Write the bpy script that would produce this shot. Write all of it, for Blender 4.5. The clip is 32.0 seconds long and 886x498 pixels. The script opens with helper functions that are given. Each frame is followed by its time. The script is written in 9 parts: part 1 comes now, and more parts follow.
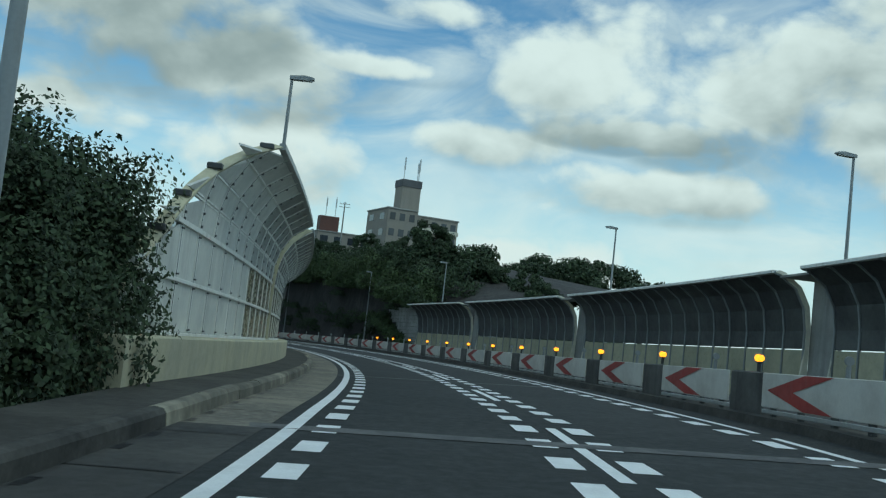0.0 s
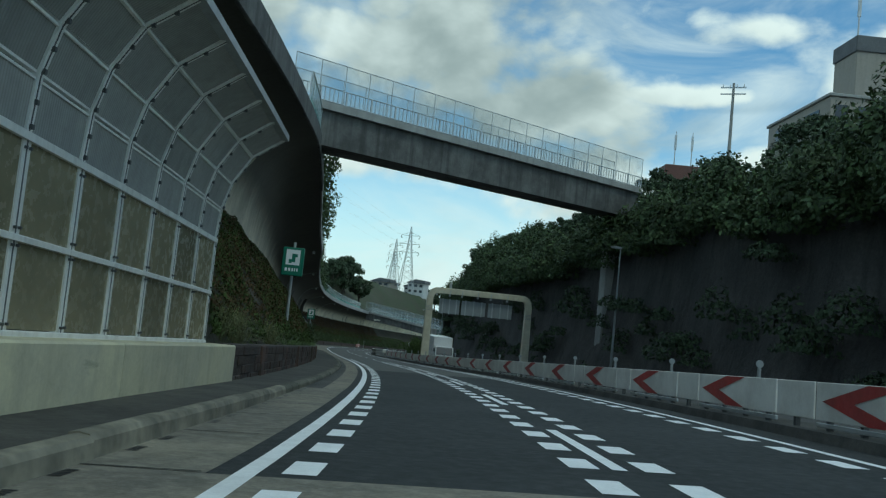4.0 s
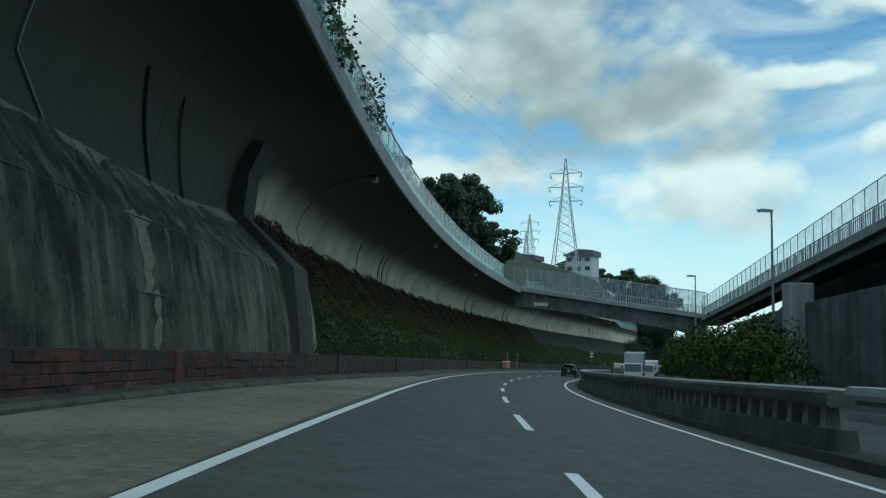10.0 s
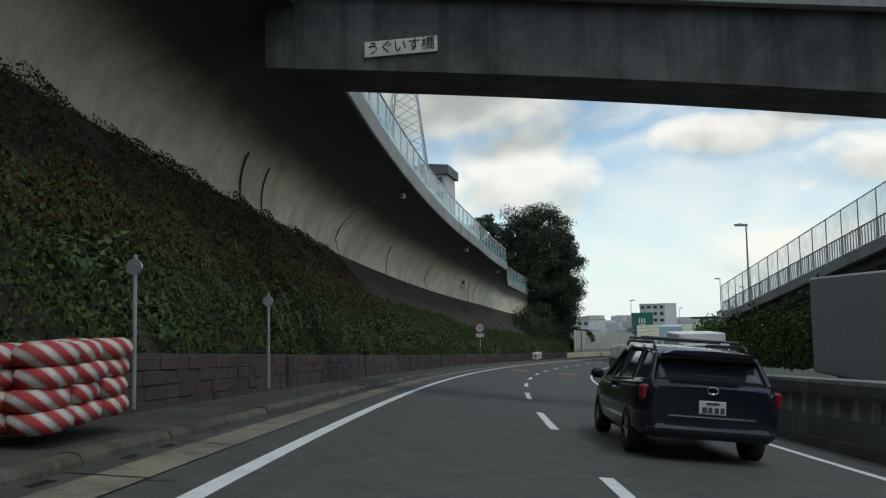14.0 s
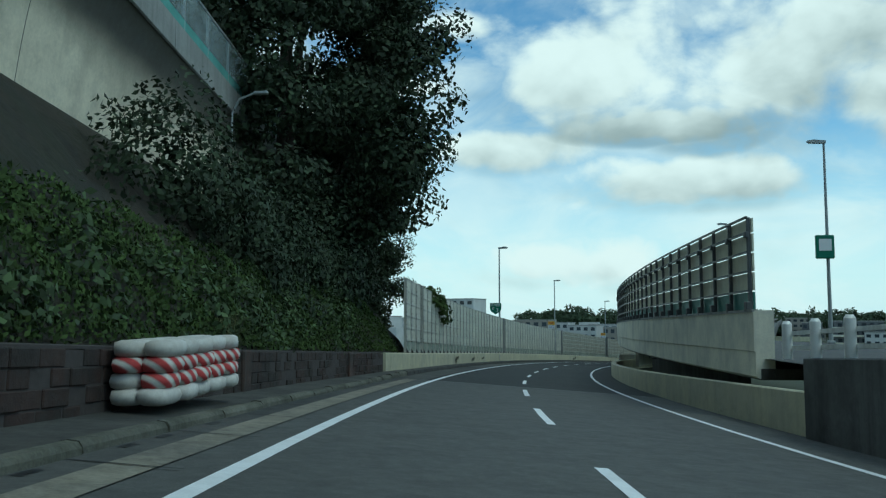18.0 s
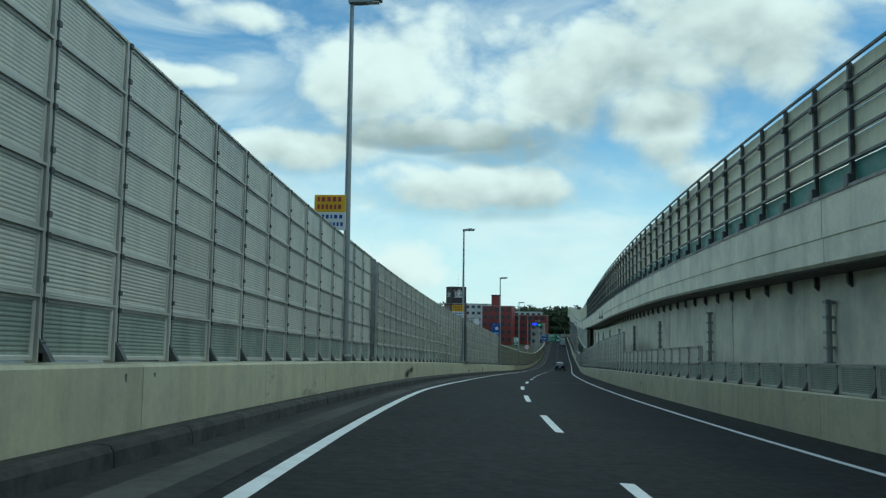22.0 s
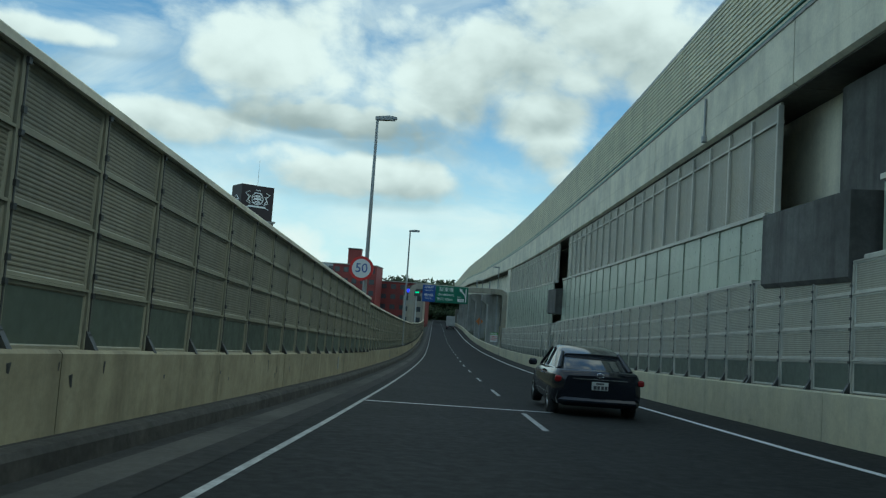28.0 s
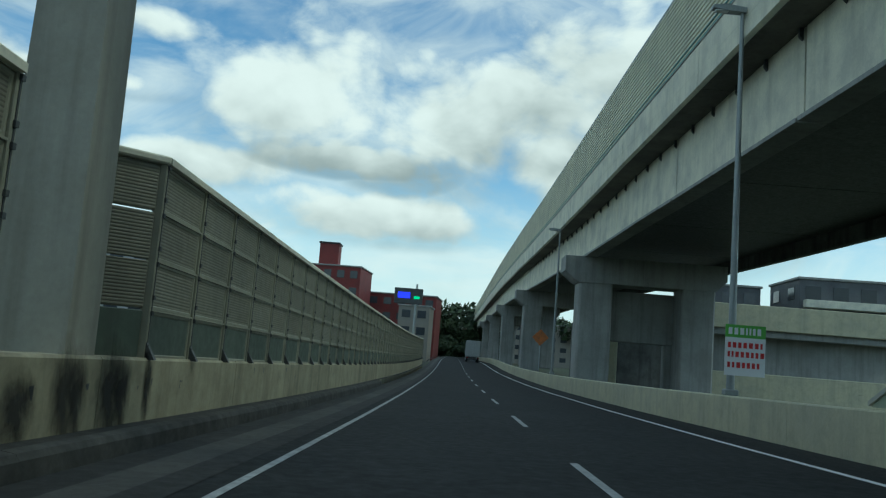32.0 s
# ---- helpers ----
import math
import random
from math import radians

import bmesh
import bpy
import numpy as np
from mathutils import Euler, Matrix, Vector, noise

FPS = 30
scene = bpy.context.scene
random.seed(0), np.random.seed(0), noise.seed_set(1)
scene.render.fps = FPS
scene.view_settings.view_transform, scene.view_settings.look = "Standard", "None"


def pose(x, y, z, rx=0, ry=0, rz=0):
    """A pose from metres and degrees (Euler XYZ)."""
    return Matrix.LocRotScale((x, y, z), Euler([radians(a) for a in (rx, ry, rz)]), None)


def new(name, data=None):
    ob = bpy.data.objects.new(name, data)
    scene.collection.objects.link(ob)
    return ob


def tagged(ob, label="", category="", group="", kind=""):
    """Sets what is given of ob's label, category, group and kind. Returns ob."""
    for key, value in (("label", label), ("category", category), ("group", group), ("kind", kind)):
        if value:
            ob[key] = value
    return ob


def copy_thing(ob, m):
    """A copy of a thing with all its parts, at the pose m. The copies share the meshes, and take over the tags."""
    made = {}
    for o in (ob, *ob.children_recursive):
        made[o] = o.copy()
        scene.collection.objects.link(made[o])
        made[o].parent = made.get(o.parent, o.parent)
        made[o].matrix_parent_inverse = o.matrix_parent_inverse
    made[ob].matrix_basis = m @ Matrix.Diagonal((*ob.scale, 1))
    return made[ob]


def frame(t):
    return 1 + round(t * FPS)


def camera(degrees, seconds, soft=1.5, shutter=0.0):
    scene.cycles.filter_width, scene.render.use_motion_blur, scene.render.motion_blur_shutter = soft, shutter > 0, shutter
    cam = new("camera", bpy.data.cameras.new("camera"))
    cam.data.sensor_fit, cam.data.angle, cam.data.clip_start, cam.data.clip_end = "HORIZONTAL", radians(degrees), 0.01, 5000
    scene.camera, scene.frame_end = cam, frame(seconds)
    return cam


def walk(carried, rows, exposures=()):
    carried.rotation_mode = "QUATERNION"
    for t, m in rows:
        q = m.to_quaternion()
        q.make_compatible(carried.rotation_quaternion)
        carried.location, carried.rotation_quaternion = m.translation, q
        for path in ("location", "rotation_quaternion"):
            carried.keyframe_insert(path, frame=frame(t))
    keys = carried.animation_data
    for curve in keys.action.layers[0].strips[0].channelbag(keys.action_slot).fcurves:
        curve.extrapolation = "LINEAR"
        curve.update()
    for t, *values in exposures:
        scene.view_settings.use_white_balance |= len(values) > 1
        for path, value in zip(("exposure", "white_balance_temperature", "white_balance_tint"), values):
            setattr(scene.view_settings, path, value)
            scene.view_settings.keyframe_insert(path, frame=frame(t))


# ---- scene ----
# ---- camera ----
cam = camera(56.8, 32.0, soft=1.25)


def held(x, y, z, yaw, pitch, roll):
    return pose(x, y, z, 0, 0, yaw) @ pose(0, 0, 0, 90 + pitch) @ pose(0, 0, 0, 0, 0, roll)


# seconds, x, y, z, yaw, pitch, roll
ROWS = [
    (0.0, 0.00, 0.00, 0.00, 0.00, 3.90, 6.41),
    (0.5, -0.17, 10.94, -0.59, 2.75, 3.87, 6.33),
    (1.0, -0.77, 21.87, -1.17, 5.74, 3.94, 6.16),
    (1.5, -1.91, 32.71, -1.83, 8.86, 3.95, 6.12),
    (2.0, -3.55, 43.47, -2.48, 11.62, 3.94, 6.31),
    (2.5, -5.97, 54.13, -3.09, 14.45, 4.09, 6.50),
    (3.0, -8.86, 64.71, -3.70, 17.18, 4.18, 6.33),
    (3.5, -12.11, 75.23, -4.30, 19.83, 4.19, 6.00),
    (4.0, -15.88, 85.61, -4.84, 22.16, 4.26, 5.72),
    (4.5, -19.97, 95.93, -5.36, 24.25, 4.26, 5.49),
    (5.0, -24.61, 105.97, -5.95, 26.03, 4.28, 5.43),
    (5.5, -29.58, 115.83, -6.58, 27.52, 4.32, 5.44),
    (6.0, -34.82, 125.52, -7.23, 28.73, 4.35, 5.39),
    (6.5, -40.24, 135.09, -7.87, 29.71, 4.40, 5.18),
    (7.0, -45.72, 144.62, -8.50, 30.45, 4.47, 4.70),
    (7.5, -51.27, 154.13, -9.06, 31.24, 4.60, 4.15),
    (8.0, -56.91, 163.63, -9.64, 31.43, 4.78, 3.61),
    (8.5, -62.44, 173.20, -10.16, 31.09, 4.91, 3.10),
    (9.0, -67.92, 182.79, -10.70, 30.69, 4.90, 2.42),
    (9.5, -73.44, 192.20, -11.21, 30.34, 4.87, 1.58),
    (10.0, -78.79, 201.68, -11.76, 30.37, 4.93, 0.92),
    (10.5, -84.20, 211.12, -12.27, 30.26, 5.04, 0.49),
    (11.0, -89.54, 220.65, -12.78, 29.51, 4.89, 0.34),
    (11.5, -94.65, 230.33, -13.33, 27.55, 4.78, 0.35),
    (12.0, -99.43, 240.22, -13.89, 25.15, 4.64, 0.22),
    (12.5, -103.84, 250.30, -14.45, 22.78, 4.54, -0.07),
    (13.0, -107.81, 260.58, -15.02, 20.62, 4.48, -0.52),
    (13.5, -111.49, 270.99, -15.63, 18.79, 4.36, -0.96),
    (14.0, -114.81, 281.58, -16.23, 17.39, 4.43, -1.07),
    (14.5, -117.88, 292.20, -16.81, 16.00, 4.42, -0.98),
    (15.0, -120.66, 302.88, -17.40, 14.41, 4.43, -0.95),
    (15.5, -123.11, 313.63, -17.99, 12.61, 4.47, -0.92),
    (16.0, -125.20, 324.44, -18.58, 10.62, 4.52, -0.87),
    (16.5, -126.90, 335.32, -19.18, 8.44, 4.59, -0.76),
    (17.0, -128.27, 346.25, -19.78, 6.08, 4.67, -0.55),
    (17.5, -129.25, 357.23, -20.38, 4.08, 4.65, -0.32),
    (18.0, -129.86, 368.26, -20.94, 2.44, 4.71, -0.03),
    (18.5, -130.10, 379.33, -21.46, 0.94, 4.72, 0.28),
    (19.0, -130.17, 390.40, -21.93, -0.89, 4.80, 0.66),
    (19.5, -129.75, 401.48, -22.44, -2.94, 4.85, 1.10),
    (20.0, -128.82, 412.52, -22.98, -4.82, 4.80, 1.39),
    (20.5, -127.57, 423.51, -23.50, -6.66, 4.85, 1.54),
    (21.0, -126.00, 434.41, -23.94, -8.46, 4.89, 1.39),
    (21.5, -124.11, 445.17, -24.35, -10.39, 4.92, 1.09),
    (22.0, -121.88, 455.81, -24.81, -12.39, 4.85, 0.75),
    (22.5, -119.25, 466.43, -25.36, -14.26, 4.79, 0.54),
    (23.0, -116.37, 477.00, -25.90, -15.86, 4.70, 0.80),
    (23.5, -113.17, 487.47, -26.47, -17.13, 4.62, 1.26),
    (24.0, -109.67, 497.87, -27.03, -18.15, 4.63, 1.31),
    (24.5, -106.09, 508.23, -27.65, -18.89, 4.63, 1.43),
    (25.0, -102.37, 518.53, -28.25, -19.44, 4.52, 1.90),
    (25.5, -98.53, 528.82, -28.86, -19.62, 4.44, 2.70),
    (26.0, -94.71, 539.13, -29.46, -19.82, 4.39, 3.32),
    (26.5, -90.84, 549.43, -30.07, -20.03, 4.37, 3.76),
    (27.0, -86.93, 559.72, -30.67, -20.27, 4.37, 4.02),
    (27.5, -82.97, 570.01, -31.28, -20.52, 4.40, 4.09),
    (28.0, -78.85, 580.27, -31.89, -20.78, 4.46, 3.99),
    (28.5, -74.79, 590.54, -32.48, -20.72, 4.55, 4.03),
    (29.0, -70.92, 600.82, -33.06, -20.45, 4.83, 4.31),
    (29.5, -66.90, 611.11, -33.52, -20.17, 5.15, 4.49),
    (30.0, -62.81, 621.32, -34.00, -19.91, 5.57, 4.54),
    (30.5, -58.85, 631.60, -34.38, -19.87, 6.01, 4.53),
    (31.0, -54.87, 641.81, -34.70, -19.75, 6.45, 4.52),
    (31.5, -50.94, 651.92, -34.96, -19.58, 6.90, 4.48),
    (32.0, -47.20, 662.14, -35.20, -19.40, 7.26, 4.51),
]
walk(cam, [(r[0], held(*r[1:])) for r in ROWS], exposures=[(0.0, -0.15, 5960, -17), (0.8, -0.03, 5960, -17), (4.5, 0.0, 5960, -17), (6.5, 0.28, 6480, -8), (7.3, 0.28, 6480, -8), (8.1, 0.25, 6350, -10), (8.8, 0.0, 5680, -19), (12.6, 0.0, 5680, -19), (13.3, 0.04, 6100, -13), (13.9, 0.12, 6850, 1), (14.6, 0.12, 6850, 1), (16.4, 0.0, 5680, -21), (21.0, 0.03, 5700, -21), (23.0, 0.0, 5900, -18), (23.5, -0.04, 5920, -18), (24.0, -0.36, 5920, -18), (24.5, -0.16, 5940, -17), (25.0, 0.02, 5960, -17), (32.0, 0.0, 5960, -17)])

# ---- world, sun ----
SUN_AZ, SUN_EL = 120.0, 58.0      # degrees clockwise from +y, above the horizon
world = bpy.data.worlds.new("world")
scene.world = world
world.use_nodes = True


def wnode(kind, **values):
    n = world.node_tree.nodes.new(kind)
    for k, v in values.items():
        n.inputs[k].default_value = v
    return n


CLOUDS = [(-8.8, 16.6, 6.4, 3.9, 0.05), (-2.6, 11.5, 4.3, 1.3, 0.1), (-19.3, 15.9, 5.6, 4.2, 0.08), (-26.0, 17.4, 6.4, 3.6, 0.25), (-15.9, 12.8, 3.6, 1.6, 0.45),
          (-9.4, 3.7, 2.4, 1.6, 0.0), (-4.7, 3.7, 4.0, 1.4, 0.1), (-14.0, 9.1, 7.1, 1.6, 0.25), (2.7, 20.2, 3.6, 1.0, 0.2), (-31.5, 19.3, 7.9, 4.7, 0.22),
          (-27.0, 14.1, 4.0, 2.8, 0.1), (-12.7, 12.9, 5.9, 1.1, 0.5), (26.6, 18.3, 11.9, 5.5, 0.5), (21.6, 17.6, 4.7, 2.2, 0.0), (15.5, 14.5, 7.9, 2.8, 0.35),
          (12.9, 9.6, 4.7, 3.0, 0.1), (28.3, 10.2, 5.9, 1.2, 0.1), (36.8, 19.3, 4.2, 5.0, 0.55), (6.0, 15.8, 5.9, 0.8, 0.1), (-36.0, 9.0, 6.0, 2.2, 0.3)]


def make_sky():
    nt = world.node_tree
    nt.nodes.clear()
    lk = nt.links.new
    out = nt.nodes.new("ShaderNodeOutputWorld")
    sky = nt.nodes.new("ShaderNodeTexSky")
    sky.sky_type = "NISHITA"
    sky.sun_disc = False
    sky.sun_elevation, sky.sun_rotation = radians(SUN_EL), radians(SUN_AZ)
    sky.air_density, sky.dust_density, sky.ozone_density = 1.0, 0.3, 2.0
    bg = wnode("ShaderNodeBackground", Strength=0.135)
    hs = wnode("ShaderNodeHueSaturation", Saturation=1.16)
    lk(sky.outputs[0], hs.inputs["Color"])
    tc = nt.nodes.new("ShaderNodeTexCoord")
    sep = nt.nodes.new("ShaderNodeSeparateXYZ")
    lk(tc.outputs["Generated"], sep.inputs[0])

    def m(op, a, b=None, clamp=False):
        n = nt.nodes.new("ShaderNodeMath")
        n.operation, n.use_clamp = op, clamp
        for i, v in enumerate((a, b)):
            if v is None:
                continue
            if isinstance(v, (int, float)):
                n.inputs[i].default_value = v
            else:
                lk(v, n.inputs[i])
        return n.outputs[0]

    # cumulus: soft-edged masses by bearing (degrees to the left of +y) and height, broken up by noise
    az = m("MULTIPLY", m("ARCTAN2", m("MULTIPLY", sep.outputs[0], -1.0), sep.outputs[1]), 57.2958)
    el = m("MULTIPLY", m("ARCSINE", m("MINIMUM", m("MAXIMUM", sep.outputs[2], -1.0), 1.0)), 57.2958)

    def fbm(scale, detail, rough, dist, stretch=(1, 1, 1.5), off=(0, 0, 0)):
        mp = wnode("ShaderNodeMapping", Scale=stretch, Location=off)
        lk(tc.outputs["Generated"], mp.inputs[0])
        n = wnode("ShaderNodeTexNoise", Scale=scale, Detail=detail, Roughness=rough, Distortion=dist)
        lk(mp.outputs[0], n.inputs["Vector"])
        return n.outputs[0]

    def ramp(v, a, b, to_a=0.0, to_b=1.0):
        n = wnode("ShaderNodeMapRange")
        n.interpolation_type = "SMOOTHSTEP"
        lk(v, n.inputs[0])
        for i, q in enumerate((a, b, to_a, to_b)):
            n.inputs[i + 1].default_value = q
        return n.outputs[0]

    # pale haze low over the land
    hz = nt.nodes.new("ShaderNodeMix")
    hz.data_type = "RGBA"
    lk(ramp(el, -1.0, 15.0, 0.85, 0.0), hz.inputs[0])
    lk(hs.outputs[0], hz.inputs[6])
    hz.inputs[7].default_value = (5.3, 6.1, 7.0, 1)
    lk(hz.outputs[2], bg.inputs["Color"])
    rag = m("SUBTRACT", fbm(9.0, 9, 0.6, 0.25), 0.5)
    # the same masses a little nearer the sun: where they are thicker there, the cloud lies in its own shade
    rag_up = m("SUBTRACT", fbm(9.0, 4, 0.55, 0.25, off=(0.012, 0.0, 0.035)), 0.5)
    soft = m("SUBTRACT", fbm(4.0, 6, 0.55, 0.4), 0.5)
    body, low = None, None
    # bearing, height, half width, half height, greyness
    for a, e, ra, re, gr in CLOUDS:
        u = m("DIVIDE", m("SUBTRACT", az, a), ra * 1.45)
        v = m("DIVIDE", m("SUBTRACT", el, e), re * 1.4)
        q = m("SUBTRACT", 1.0, m("SQRT", m("ADD", m("MULTIPLY", u, u), m("MULTIPLY", v, v))))
        g = m("ADD", m("MULTIPLY", v, -0.33), gr)
        g = m("MULTIPLY", g, ramp(q, -0.25, 0.25))
        body = q if body is None else m("MAXIMUM", body, q)
        low = g if low is None else m("MAXIMUM", low, g)
    away = m("MAXIMUM", ramp(m("ABSOLUTE", m("SUBTRACT", az, 6.0)), 46.0, 60.0), ramp(el, 23.0, 30.0))
    body = m("MAXIMUM", body, m("SUBTRACT", m("MULTIPLY", soft, 3.0), m("MULTIPLY", m("SUBTRACT", 1.0, away), 0.75)))
    def puffs(scale):
        """Round heaps: high in the middle of each cell."""
        mp = wnode("ShaderNodeMapping", Scale=(1, 1, 1.3))
        lk(tc.outputs["Generated"], mp.inputs[0])
        n = wnode("ShaderNodeTexVoronoi", Scale=scale)
        n.feature = "SMOOTH_F1"
        n.inputs["Smoothness"].default_value = 0.35
        lk(mp.outputs[0], n.inputs["Vector"])
        return m("SUBTRACT", 0.42, n.outputs["Distance"])

    heap = m("ADD", m("MULTIPLY", puffs(13.0), 0.5), m("MULTIPLY", puffs(34.0), 0.3))
    dens = m("ADD", body, m("ADD", m("ADD", m("MULTIPLY", rag, 1.5), heap), m("MULTIPLY", soft, 0.8)))
    wisp = m("MULTIPLY", ramp(fbm(4.2, 7, 0.58, 0.7, (1, 1, 2.6)), 0.36, 0.74), 0.72)
    cover = m("MAXIMUM", ramp(dens, -0.16, 0.55), wisp)
    self_shade = m("ADD", m("MULTIPLY", m("SUBTRACT", rag_up, rag), 0.75), m("MULTIPLY", soft, 0.9))
    grey = ramp(m("SUBTRACT", m("ADD", low, m("ADD", self_shade, m("MULTIPLY", rag, 0.5))), m("MULTIPLY", heap, 0.4)), 0.0, 0.85)
    mix = nt.nodes.new("ShaderNodeMix")
    mix.data_type = "RGBA"
    lk(grey, mix.inputs[0])
    mix.inputs[6].default_value = (0.89, 0.872, 0.9, 1)
    mix.inputs[7].default_value = (0.36, 0.385, 0.41, 1)
    cl = wnode("ShaderNodeBackground", Strength=1.0)
    lk(mix.outputs[2], cl.inputs["Color"])
    ms = nt.nodes.new("ShaderNodeMixShader")
    lk(cover, ms.inputs[0])
    lk(bg.outputs[0], ms.inputs[1])
    lk(cl.outputs[0], ms.inputs[2])
    lk(ms.outputs[0], out.inputs[0])


make_sky()
sun_data = bpy.data.lights.new("sun", "SUN")
sun_data.energy, sun_data.angle, sun_data.color = 0.6, radians(12), (1.0, 0.96, 0.9)
sun = new("sun", sun_data)
sun.matrix_world = pose(0, 0, 60, 90 - SUN_EL, 0, 180 - SUN_AZ)


# ---- the road's line: curvature every 25 m, height every 40 m, cross fall ----
BEND = [0.00472, 0.00472, 0.0045, 0.00394, 0.00337, 0.00254, 0.00125, -0.00022, -0.00065, -0.00092, -0.0024, -0.00345,
        -0.00298, -0.00258, -0.00293, -0.0031, -0.00295, -0.00304, -0.00311, -0.00308, -0.00265, -0.00158, -0.00055,
        -0.00026, -0.00026, -0.00007, 0.00009, 0.0002, 0.0002, 0.0001, 0.0]
RISE = [-0.88, -3.13, -5.33, -7.47, -9.8, -11.89, -13.88, -15.94, -18.1, -20.28, -22.33, -24.14, -25.84, -27.75, -29.91,
        -32.14, -34.2, -35.64, -36.55, -36.95, -36.85, -36.2]
TILT_S = [0, 44, 88, 199, 243, 286, 374, 418, 462, 549, 660, 760]
TILT = [0.04, 0.045, 0.04, -0.03, -0.08, -0.085, -0.085, -0.07, -0.06, -0.015, 0.01, 0.0]
S_MIN, S_MAX = -150, 1300


def lay_line():
    ss = np.arange(S_MIN, S_MAX + 1, 1.0)
    k = np.interp(ss, np.arange(len(BEND)) * 25.0, BEND)
    h = np.concatenate([[0], np.cumsum((k[1:] + k[:-1]) / 2)])
    h = h - h[-S_MIN] - 0.02051
    hm = (h[1:] + h[:-1]) / 2
    x = np.concatenate([[0], np.cumsum(-np.sin(hm))])
    y = np.concatenate([[0], np.cumsum(np.cos(hm))])
    return ss, x - x[-S_MIN] + 1.9064, y - y[-S_MIN] + 0.03969, h


LS, LX, LY, LH = lay_line()
RS = np.arange(len(RISE)) * 40.0


def head(s):
    return float(np.interp(s, LS, LH))


def tilt(s):
    return np.interp(s, TILT_S, TILT)


def base_z(s):
    s = np.asarray(s, float)
    z = np.interp(s, RS, RISE)
    # ease the straight pieces of the long section into one another
    z = (z + np.interp(s - 12, RS, RISE) + np.interp(s + 12, RS, RISE)) / 3
    return z - np.minimum(s, 0) * 0.056


def surf(s, d):
    return base_z(s) + tilt(s) * np.clip(d, -5.5, 5.5)


def ats(s, d, z):
    """Places along the road: metres along, metres to the right of the lane line, metres over the road."""
    s, d, z = np.broadcast_arrays(np.asarray(s, float), np.asarray(d, float), np.asarray(z, float))
    h = np.interp(s, LS, LH)
    return np.stack([np.interp(s, LS, LX) + d * np.cos(h), np.interp(s, LS, LY) + d * np.sin(h), surf(s, d) + z], -1)


def at(s, d, z=0.0):
    return Vector(ats(s, d, z).tolist())


def post(s, d, z=0.0, turn=0.0):
    """Upright frame on the road: x to the right, y along, z up."""
    return Matrix.Translation(at(s, d, z)) @ Matrix.Rotation(head(s) + radians(turn), 4, "Z")


